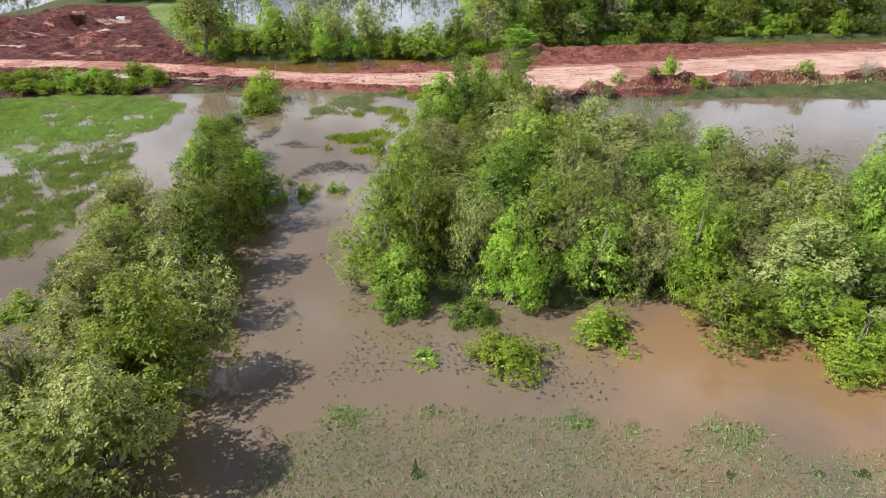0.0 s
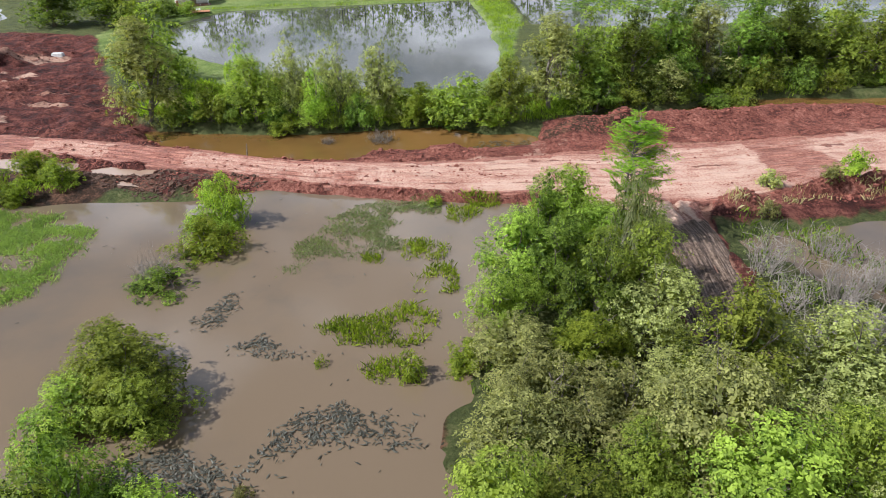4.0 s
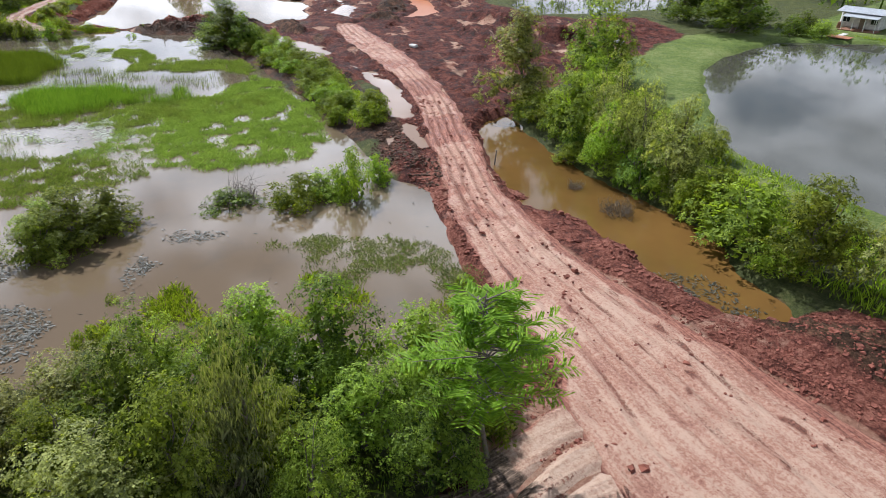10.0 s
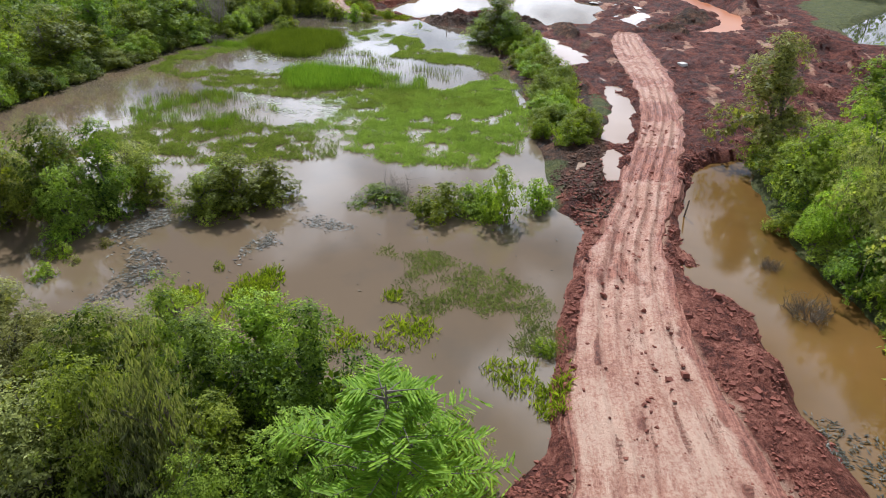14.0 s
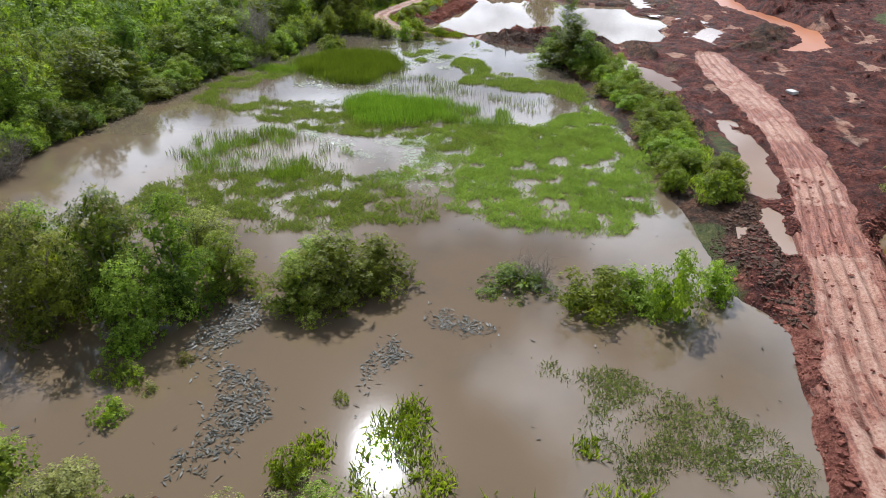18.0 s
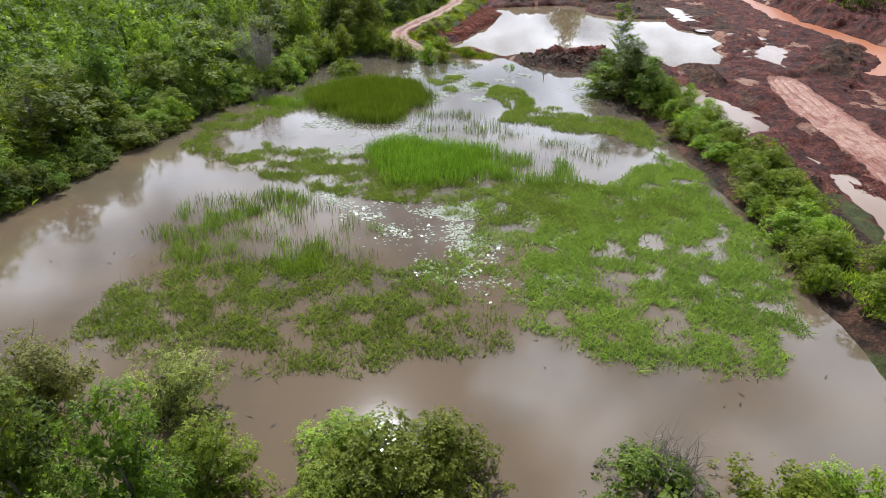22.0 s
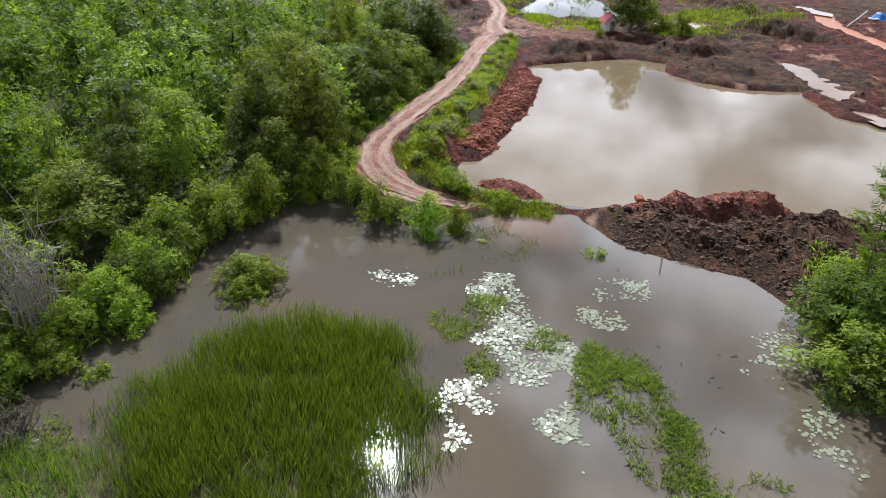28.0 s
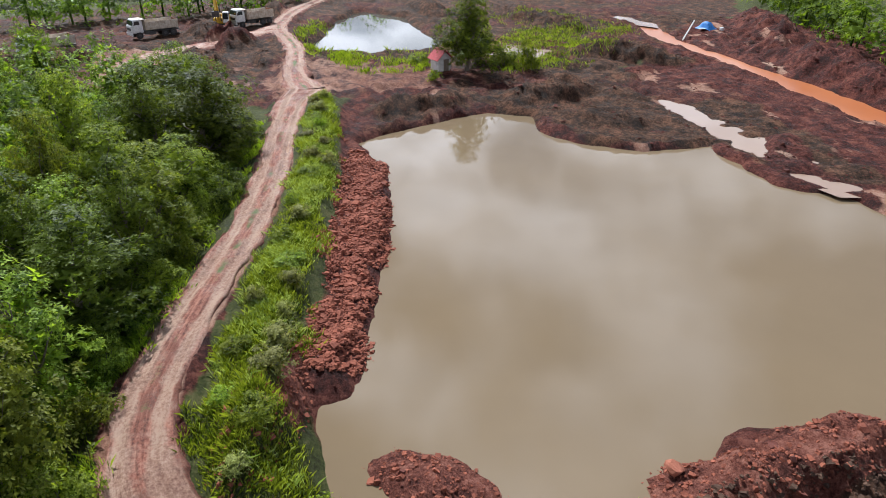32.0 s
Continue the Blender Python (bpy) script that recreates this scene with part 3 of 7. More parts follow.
def height(x, y):
    """Ground level in metres at arrays x and y."""
    x, y = np.asarray(x, float), np.asarray(y, float)
    red = step(2.0, -2.0, outline(x, y, RED))
    h = -0.1 + 0.22 * fbm(x, y, 14, 4) + red * (-0.15 + 0.22 * fbm(x, y, 2.6, 4, 3.3) + 0.25 * fbm(x, y, 7.0, 3, 8.0))
    dug = np.maximum(red, step(2, -2, outline(x, y, DIGGINGS)))
    ridge = 0.5 - np.abs(fbm(x, y, 3.2, 4, 12.0)) * 1.6
    churn = step(1.5, -1.0, outline(x, y, MUDDY[1])) * step(-97.8, -96.4, x)
    h = h + churn * (0.15 + 0.25 * fbm(x, y, 1.1, 3, 2.5) + 0.5 * (0.5 - np.abs(fbm(x, y, 2.0, 4, 21.0)) * 1.8))
    h = h + dug * (0.6 * ridge * step(-0.3, 0.5, fbm(x, y, 11, 2, 4.0)) + 0.24 * fbm(x, y, 1.3, 3, 6.5))
    wob = (0.45 + 0.35 * dug) * fbm(x, y, 3.5, 4, 5.0)
    for name, poly, level, slope in BASINS:
        s = outline(x, y, poly) + wob * (2.0 if name == "ditch" else 1.0 if slope > 0.3 else 1.6)
        h = np.minimum(h, level + np.clip(s, -3.0 / slope * 0.3, 99) * slope)
    d, lv = along(x, y, STREAM)
    h = np.minimum(h, lv - 0.05 + (d + wob) * 0.8)
    h = np.where(d < -0.2, np.maximum(h, -1.3), h)
    s = outline(x, y, ISLAND) + wob * 2.5
    h = np.maximum(h, np.minimum(WATER - 0.05 - s * 0.12, WATER + 0.3) + 0.22 * fbm(x, y, 4, 4, 2.0))
    s = outline(x, y, FLOODED)
    h = np.where(s < 0, np.maximum(h, WATER - 0.035 + 0.07 * fbm(x, y, 0.9, 3, 7.0) - 0.1 * step(-1.5, 0, s)), h)
    d, lv = along(x, y, HEDGE)
    h = np.maximum(h, lv - np.maximum(d + wob, 0) * 0.9)
    d, lv = along(x, y, DYKE)
    h = np.maximum(h, lv + 0.15 * fbm(x, y, 2, 3, 1.0) - np.maximum(d + wob * 0.6, 0) * 0.75)
    s = outline(x, y, RUBBLE) + wob * 0.5
    h = np.where(s < 1.0, np.maximum(h, np.minimum(0.35, WATER - 0.1 - s * 0.32) + 0.1 * fbm(x, y, 0.8, 3)), h)
    for hp in HEAPS:
        near = (np.abs(x - hp[0]) < 2 * hp[2] + 3) & (np.abs(y - hp[1]) < 2 * hp[2] + 3)
        if near.any():
            up, r = heap_rise(x[near], y[near], hp)
            h[near] = np.maximum(h[near], np.where(up > 0.02, np.maximum(h[near], WATER - 0.15) + up * (1 + 0.35 * fbm(x[near], y[near], 1.4, 4, 4.4)), -9))
    for line in (ROAD, SPUR, TRACK, LANE, YARD):
        d, lv = along(x, y, line)
        rough = 0.16 * fbm(x, y, 1.6, 4, 6.0)
        lip = 0.2 * np.exp(-((d - 0.35) / 0.45) ** 2) * (0.6 + 1.4 * fbm(x, y, 2.4, 3, 9.0))
        shoulder = np.maximum(h, lv - 0.05 + rough + np.maximum(lip, 0) - np.maximum(d + wob * 0.8, 0) * 0.75)
        h = np.where(d < -0.3, lv - 0.14, np.where(d < 0.3, (lv - 0.14) + (shoulder - lv + 0.14) * (d + 0.3) / 0.6, shoulder))
    return h


def spread(lo, hi, fine_lo, fine_hi, fine, rim, coarse):
    """Grid lines: evenly fine in the middle, coarser over a rim, then wider and wider outside."""
    v = list(np.arange(fine_lo, fine_hi, fine))
    up, d = [v[-1]], fine
    while up[-1] < hi:
        d = min(d * 1.08, coarse) if up[-1] < fine_hi + rim else d * 1.25
        up.append(up[-1] + d)
    down, d = [v[0]], fine
    while down[-1] > lo:
        d = min(d * 1.08, coarse) if down[-1] > fine_lo - rim else d * 1.25
        down.append(down[-1] - d)
    return np.array(down[:0:-1] + v + up[1:])


def mesh_from(name, verts, faces, mat=None, smooth=False):
    """A mesh out of arrays: corners, and faces of one size."""
    verts, faces = np.asarray(verts, np.float32), np.asarray(faces, np.int32)
    me = bpy.data.meshes.new(name)
    n, k = faces.shape
    me.vertices.add(len(verts)), me.loops.add(n * k), me.polygons.add(n)
    me.vertices.foreach_set("co", verts.ravel())
    me.loops.foreach_set("vertex_index", faces.ravel())
    me.polygons.foreach_set("loop_start", np.arange(0, n * k, k, dtype=np.int32))
    me.update(calc_edges=True)
    me.polygons.foreach_set("use_smooth", np.full(n, smooth))
    if mat:
        me.materials.append(mat)
    return me


def grid_faces(nx, ny):
    i = np.arange(nx - 1)[:, None] * ny + np.arange(ny - 1)[None, :]
    return np.stack([i, i + ny, i + ny + 1, i + 1], -1).reshape(-1, 4)


def paint(me, name, rgba):
    a = me.attributes.new(name, "FLOAT_COLOR", "POINT")
    a.data.foreach_set("color", np.asarray(rgba, np.float32).ravel())


def build_ground():
    gx, gy = spread(-2200, 2000, -205, 34, 0.46, 60, 1.3), spread(-2000, 2200, 40, 122, 0.46, 85, 1.3)
    X, Y = np.meshgrid(gx, gy, indexing="ij")
    x, y = X.ravel(), Y.ravel()
    z = height(x, y)
    me = mesh_from("ground", np.stack([x, y, z], 1), grid_faces(len(gx), len(gy)), M_GROUND, True)
    red = step(1.5, -1.5, outline(x, y, RED) + 1.5 * fbm(x, y, 6, 3, 2.0))
    red = np.maximum(red, step(0.8, -0.8, outline(x, y, ROADSIDE)))
    mud, pale, lush = np.zeros(len(x)), np.zeros(len(x)), np.zeros(len(x))
    for poly in MUDDY:
        mud = np.maximum(mud, step(1.5, -1.5, outline(x, y, poly) + 1.5 * fbm(x, y, 5, 3, 6.0)))
    red = np.maximum(red, mud)
    soaked = step(1.5, -1.0, outline(x, y, MUDDY[1])) * step(-97.6, -96.2, x)
    mud = mud * (0.42 + 0.65 * step(-0.35, 0.25, fbm(x, y, 6, 4, 11.0)))
    mud = np.maximum(mud, soaked)
    red = np.maximum(red, mud * 0.9)
    for poly in LUSH:
        lush = np.maximum(lush, step(2, -2, outline(x, y, poly)))
    for hp in HEAPS:
        near = np.hypot(x - hp[0], y - hp[1]) < 1.6 * hp[2] + 3
        f = np.zeros(len(x))
        f[near] = step(1.25, 0.8, heap_rise(x[near], y[near], hp)[1])
        if hp[6] == "r":
            red, mud = np.maximum(red, f), mud * (1 - f)
        else:
            mud = np.maximum(mud, f * 0.8)
    for line, wide in ((ROAD, 4.6), (SPUR, 0.8), (TRACK, 0.5), (LANE, 0.4), (YARD, 3.0)):
        d, _ = along(x, y, line)
        f = step(wide, wide * 0.4, d + 0.8 * fbm(x, y, 2, 3, 1.5))
        red, mud = np.maximum(red, f), mud * (1 - f * 0.8)
        pale = np.maximum(pale, step(0.4, -0.4, d) * 0.9)
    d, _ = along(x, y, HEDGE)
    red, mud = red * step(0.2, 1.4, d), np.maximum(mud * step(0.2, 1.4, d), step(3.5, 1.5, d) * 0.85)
    d, _ = along(x, y, DYKE)
    red, mud = red * step(0.0, 1.2, d), mud * step(0.0, 1.0, d)
    plaza = step(1.5, -2, outline(x, y, PLAZA) + 2.0 * fbm(x, y, 5, 3, 3.0))
    pale, mud = np.maximum(pale, plaza * 0.5), np.maximum(mud * (1 - 0.9 * plaza), 0.34 * plaza)
    red = np.maximum(red, plaza * 0.8)
    near = step(-6, 4, x) * step(0.8, -0.8, outline(x, y, ROADSIDE)) * (0.1 + 0.4 * fbm(x, y, 2.6, 4, 9.5))
    beside = step(2.2, 0.3, along(x, y, ROAD)[0]) * step(-30, -16, x) * (0.1 + 0.4 * fbm(x, y, 1.6, 4, 3.5))
    pale = np.maximum(pale, np.maximum(near, beside))
    # worn pale streaks over the red flats
    streak = step(0.25, 0.6, fbm(x * 0.35 + y * 0.1, y, 2.2, 4, 7.7)) * step(0.0, -4.0, outline(x, y, RED))
    pale = np.maximum(pale, streak * 0.62)
    for poly in (CRUST, YARD_PALE):
        pale = np.maximum(pale, step(1.0, -1.0, outline(x, y, poly) + 1.2 * fbm(x, y, 3, 4, 5.0)) * 0.75)
    under = step(0.1, -0.2, z - WATER) * step(-1, 1, outline(x, y, POND))
    mud = np.maximum(mud, under * 0.7 * (1 - red))
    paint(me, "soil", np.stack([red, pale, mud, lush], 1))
    clay = step(0.8, -0.8, outline(x, y, ROADSIDE)) * step(-34, -18, x)
    clay = np.maximum(clay, step(3.0, 0.5, along(x, y, ROAD)[0]) * step(-34, -18, x))
    for hp in POND_HEAPS + ROAD_HEAPS:
        if hp[6] == "r":
            near = np.hypot(x - hp[0], y - hp[1]) < 1.6 * hp[2] + 3
            clay[near] = np.maximum(clay[near], step(1.25, 0.8, heap_rise(x[near], y[near], hp)[1]))
    me.attributes.new("fresh", "FLOAT", "POINT").data.foreach_set("value", clay.astype(np.float32))
    return tagged(new("ground", me), "wet turf, red clay and dark mud of a dug-over swamp plain", "ground", kind="structure")


def widened(poly, by):
    """The outline pushed outwards."""
    area = sum(a[0] * b[1] - b[0] * a[1] for a, b in zip(poly, poly[1:] + poly[:1]))
    sign, out = (1 if area > 0 else -1), []
    for p, q, r in zip(poly[-1:] + poly[:-1], poly, poly[1:] + poly[:1]):
        n1, n2 = Vector((q[1] - p[1], p[0] - q[0])).normalized(), Vector((r[1] - q[1], q[0] - r[0])).normalized()
        n = n1 + n2
        n = n.normalized() if n.length > 0.3 else n1
        out.append((q[0] + sign * by * n.x, q[1] + sign * by * n.y))
    return out


def sheet(name, poly, z, mat, by, label):
    bm = bmesh.new()
    f = bm.faces.new([bm.verts.new((px, py, z)) for px, py in widened(poly, by)])
    if f.normal.z < 0 or f.calc_area() and f.normal.z == 0:
        f.normal_update()
    f.normal_update()
    if f.normal.z < 0:
        f.normal_flip()
    bmesh.ops.triangulate(bm, faces=bm.faces[:])
    me = bpy.data.meshes.new(name)
    bm.to_mesh(me), bm.free()
    me.materials.append(mat)
    return tagged(new(name, me), label, "water", kind="structure")


def ribbon(name, line, mat, label, ruts, across=0.22, along_step=0.3, green=0.0, bands=(), crumbs=(), mire=None):
    """A road of clay over its bed, with wheel ruts and worn edges."""
    pts = [Vector(p[:2]) for p in line]
    cum = [0.0]
    for a, b in zip(pts, pts[1:]):
        cum.append(cum[-1] + (b - a).length)
    n = int(cum[-1] / along_step)
    s = np.linspace(0, cum[-1], n)

    def eased(col):
        v = np.interp(s, cum, [p[col] for p in line])
        k = np.ones(25) / 25
        return np.convolve(np.pad(v, 12, mode="reflect", reflect_type="odd"), k, "valid")
    cx, cy, w, z = eased(0), eased(1), eased(2) + (0.15 if green else 0.5), eased(3)
    tx, ty = np.gradient(cx), np.gradient(cy)
    ln = np.hypot(tx, ty)
    tx, ty = tx / ln, ty / ln
    m = max(9, int(max(w) / across))
    v = np.linspace(-0.5, 0.5, m)
    ragged = 0.55 * np.stack([fbm(s, s * 0 + 3.1, 3.0, 4, 2.0), fbm(s, s * 0 + 8.7, 3.0, 4, 6.0)], 1)
    off = w[:, None] * v[None, :] + np.where(v[None, :] < 0, ragged[:, :1], ragged[:, 1:]) * np.abs(2 * v[None, :]) ** 2
    x, y = cx[:, None] - ty[:, None] * off, cy[:, None] + tx[:, None] * off
    S = np.repeat(s[:, None], m, 1)
    h = np.repeat(z[:, None], m, 1) + 0.035 * fbm(x, y, 1.3, 4, 2.5) + 0.03 * fbm(S * 0.25, off, 0.8, 3, 4.0)
    wear = 0.45 * step(0.2, 0.6, fbm(S * 0.12, off * 1.0, 0.9, 4, 3.0))
    # broad red margins, wider on one side, and red clay dragged across
    red = np.maximum(step(0.30, 0.47, v), step(-0.40, -0.5, v))[None, :] * (0.75 + 0.5 * fbm(x, y, 4, 3, 5.5)) + 0.15 + 0.28 * step(0, -14, x)
    for mid_x, half, much in bands:
        red = np.maximum(red, much * step(half * 1.3, half * 0.7, np.abs(x - mid_x + 1.2 * fbm(x, y, 3, 3, 2.2))))
    for c, depth in ruts:
        drift = 0.35 * fbm(s, s * 0 + c * 7, 14, 3, 1.0)[:, None]
        g = np.exp(-((off - c * w[:, None] * 0.5 - drift) / 0.24) ** 2)
        h = h - 1.4 * depth * g * (0.7 + 0.6 * fbm(x, y, 3, 2, 8.0)) + depth * 0.6 * np.exp(-((np.abs(off - c * w[:, None] * 0.5 - drift) - 0.42) / 0.16) ** 2)
        wear = np.maximum(wear, g * 0.6 * step(-0.4, 0.3, fbm(x, y, 5, 3, 4.5)))
    if green:
        worn = sum(np.exp(-((off - c * w[:, None] * 0.5) / 0.34) ** 2) for c, _ in ruts)
        wear, red = np.maximum(0.55 - 0.75 * worn, 0) * (0.6 + 0.8 * fbm(x, y, 3, 3, 4.5)), 0.56 - 0.4 * worn
    for c, x0, x1, thick in crumbs:
        # a ridge of crumbled clay pushed up between the wheels
        drift = 0.5 * fbm(s, s * 0 + c * 5, 9, 3, 2.0)[:, None]
        g = np.exp(-((off - c * w[:, None] * 0.5 - drift) / thick) ** 2) * step(x0 - 2, x0 + 2, x) * step(x1 + 2, x1 - 2, x) * step(-0.15, 0.35, fbm(x, y, 2.0, 4, 7.0 + c)) * (0.8 + 0.6 * fbm(x, y, 0.5, 3, 3.0))
        wear, h = np.maximum(wear, 1.1 * g), h + np.maximum(g, 0) * 0.13 * (0.6 + fbm(x, y, 0.6, 3, 1.0))
    side = step(0.43, 0.5, np.abs(v))[None, :]
    wear = np.maximum(wear, side * 0.95)
    grow = green * np.exp(-(off / 0.35) ** 2) * (0.55 + 0.9 * fbm(x, y, 1.4, 4, 2.2))
    h = h - 0.32 * step(0.44, 0.5, np.abs(v))[None, :]
    me = mesh_from(name, np.stack([x, y, h], -1).reshape(-1, 3), grid_faces(n, m)[:, ::-1], mat, True)
    paint(me, "wear", np.stack([wear, grow, red, wear * 0 if mire is None else step(mire[0], mire[1], y + 1.2 * fbm(x, y, 3, 3, 4.0))], -1).reshape(-1, 4))
    lane = me.attributes.new("way", "FLOAT_VECTOR", "POINT")
    lane.data.foreach_set("vector", np.stack([S, off, S * 0], -1).astype(np.float32).ravel())
    return tagged(new(name, me), label, "dirt road", kind="structure")


build_ground()
WATERS = {"swamp": (M_SWAMP, "still brown flood water of the swamp"), "ditch": (M_CANAL, "ochre muddy water in the roadside ditch"), "pond": (M_POND, "milky brown water of the dug pond"),
          "grey": (M_GREY, "dark grey still water of a fish pond"), "puddle": (M_PUDDLE, "pale shallow puddle on the clay")}
for name, poly, level, slope in BASINS:
    sheet("water", poly, level, WATERS[name][0], 2.2 if slope > 0.3 else 1.5, WATERS[name][1])
left = [(x - 0.0, y - w * 0.9) for x, y, w, z in STREAM]
right = [(x, y + w * 0.9) for x, y, w, z in STREAM]
sheet("stream_water", left + right[::-1], -0.72, M_ORANGE, 0.2, "opaque orange water of a clay stream")
ribbon("road", ROAD, M_ROAD, "pale pink and red clay haul road with wheel ruts", [(-0.5, 0.09), (-0.15, 0.07), (0.2, 0.09), (0.55, 0.08)], 0.18, 0.26,
       bands=((-30.5, 3.6, 0.95), (-45.5, 3.0, 1.0), (-58, 1.6, 0.6), (26, 3.0, 0.55)), crumbs=((-0.2, -13, 3, 0.3), (0.3, -10, 8, 0.36), (0.55, -8, 14, 0.25), (-0.62, -14, -2, 0.2), (0.12, 4, 20, 0.22), (0.5, 16, 40, 0.4)))
ribbon("spur_road", SPUR, M_SAND, "spur of pale sandy clay that sinks into dark mud between the trees", [(-0.45, 0.1), (-0.1, 0.08), (0.4, 0.1)], 0.18, 0.2, mire=(73.9, 71.4))
ribbon("track", TRACK, M_TRACK, "rutted brown clay farm track on the dyke", [(-0.5, 0.08), (0.5, 0.08)], 0.16, 0.25, 0.6)
ribbon("lane", LANE, M_TRACK, "rutted clay lane past the far pond", [(-0.5, 0.07), (0.5, 0.07)], 0.3, 0.5, 0.7)
ribbon("yard_track", YARD, M_SAND, "pale clay truck way through the diggings", [(-0.5, 0.07), (0.5, 0.07)], 0.4, 0.6)


# ---- plants ----
def part(name, me, parent, label="", kind=""):
    ob = new(name, me)
    ob.parent = parent
    return tagged(ob, label, kind=kind)


def tube(path, radii, sides=6):
    """Corners and faces of a tapered round stem along a path."""
    path, V, F = np.asarray(path, float), [], []
    tang = np.gradient(path, axis=0)
    tang /= np.linalg.norm(tang, axis=1)[:, None] + 1e-9
    for p, t, r in zip(path, tang, radii):
        a = np.cross(t, (0.31, 0.95, 0.05))
        a /= np.linalg.norm(a) + 1e-9
        b = np.cross(t, a)
        for k in range(sides):
            u = 2 * math.pi * k / sides
            V.append(p + r * (a * math.cos(u) + b * math.sin(u)))
    for i in range(len(path) - 1):
        for k in range(sides):
            j = (k + 1) % sides
            F.append((i * sides + k, i * sides + j, (i + 1) * sides + j, (i + 1) * sides + k))
    return np.array(V), np.array(F)


def joined(pieces):
    V, F, n = [], [], 0
    for v, f in pieces:
        V.append(v), F.append(f + n)
        n += len(v)
    return np.concatenate(V), np.concatenate(F)


def bent(rng, a, b, n=5, sway=0.12):
    a, b = np.asarray(a, float), np.asarray(b, float)
    u = np.linspace(0, 1, n)[:, None]
    p = a + (b - a) * u + np.sin(u * math.pi) * rng.normal(0, sway, 3) * np.linalg.norm(b - a)
    return p


def unit(v):
    return v / (np.linalg.norm(v, axis=1)[:, None] + 1e-9)


def leaves(rng, centres, radii, n, size, slim=0.5, hang=0.0, flat=0.6, deep=0.15, squash=0.8, oval=True):
    """Small leaves in sprigs of six over the lobes of a crown, with a few larger ones inside: corners, faces, and a shade for each sprig."""
    centres, radii = np.asarray(centres), np.asarray(radii)
    m = max(1, n // 6)
    pick = rng.choice(len(radii), m, p=radii ** 2 / (radii ** 2).sum())
    mean = centres.mean(0) * np.array([1, 1, 0.7])
    d = unit(unit(rng.normal(0, 1, (m, 3))) + 0.55 * unit(centres - mean)[pick] + np.array([0, 0, 0.3]))
    inner = rng.rand(m) < deep
    f = np.where(inner, rng.uniform(0.0, 0.6, m), rng.uniform(0.84, 1.06, m) + (rng.rand(m) < 0.12) * rng.uniform(0, 0.3, m))
    root = centres[pick] + d * (radii[pick] * f)[:, None] * np.array([1, 1, squash])
    root = np.where(inner[:, None], mean + (root - mean) * rng.uniform(0.35, 0.95, (m, 1)), root)
    axis = unit(d + rng.normal(0, 0.3, (m, 3)) + np.array([0, 0, flat]))
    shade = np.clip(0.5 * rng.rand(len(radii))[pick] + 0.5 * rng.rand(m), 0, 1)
    big = size * rng.uniform(0.65, 1.25, m) * np.where(inner, 2.3, 1.0)
    k = np.repeat(np.arange(m), 6)
    L = big[k] * rng.uniform(0.7, 1.15, len(k))
    a, side = axis[k], unit(np.cross(axis, rng.normal(0, 1, (m, 3))))[k]
    turn = np.tile(np.arange(6) * 1.05, m) + rng.normal(0, 0.25, len(k))
    out = side * np.cos(turn)[:, None] + np.cross(a, side) * np.sin(turn)[:, None]
    way = unit(out + a * rng.uniform(0.05, 0.7, len(k))[:, None] + np.array([0, 0, -0.12]))
    if hang:
        way = unit(way * (1 - hang) + np.array([0, 0, -1.0]) * hang + rng.normal(0, 0.12, way.shape))
    foot = root[k] + a * (L * rng.uniform(-0.7, 0.7, len(k)))[:, None] + way * (0.15 * L)[:, None]
    wide = unit(np.cross(way, a + 0.01)) * (L * slim * 0.5)[:, None]
    tip = foot + way * L[:, None] - np.array([0, 0, 0.12]) * L[:, None]
    if oval:
        mid = foot + way * (0.45 * L)[:, None]
        V = np.stack([foot, mid + wide, tip, mid - wide], 1)
    else:
        V = np.stack([foot + wide, tip, foot - wide], 1)
    c = V.shape[1]
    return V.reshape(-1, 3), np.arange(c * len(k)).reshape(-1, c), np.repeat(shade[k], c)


def crown_mesh(V, F, shade, mat, name="crown"):
    me = mesh_from(name, V, F, mat)
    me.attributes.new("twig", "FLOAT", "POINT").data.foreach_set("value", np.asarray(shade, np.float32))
    return me


def lobes(rng, h, w, low, count, small, blunt=2.2):
    """Lobes of an uneven crown of that height and width, full down to low, with bays and several tops."""
    C, R = [], []
    p1, p2 = rng.uniform(0, 6.28, 2)
    for i in range(int(count * 1.35) + small):
        out = i >= int(count * 1.35)
        u, a = rng.rand() ** 0.9, rng.uniform(0, 2 * math.pi)
        top = 0.86 + 0.10 * math.sin(2 * a + p1) + 0.05 * math.sin(5 * a + p2)
        wide = w / 2 * (1 - u ** (blunt + 0.5)) ** 0.5 * (1.0 + 0.14 * math.sin(3 * a + p2) + 0.08 * math.sin(7 * a + p1 + 5 * u))
        r = wide * (rng.uniform(0.95, 1.12) if out else rng.uniform(0.42, 1.0))
        size = rng.uniform(0.05, 0.09) * w if out else rng.choice((0.10, 0.13, 0.17, 0.20)) * w * rng.uniform(0.85, 1.15)
        C.append((math.cos(a) * r, math.sin(a) * r, low + (h - low) * u * (1.0 if out else 0.95) * (top if r > 0.15 * w else 1.0)))
        R.append(size)
    C = np.array(C)
    C[:, 2] = np.clip(C[:, 2], np.array(R) * 0.55, h)
    return C, np.array(R)


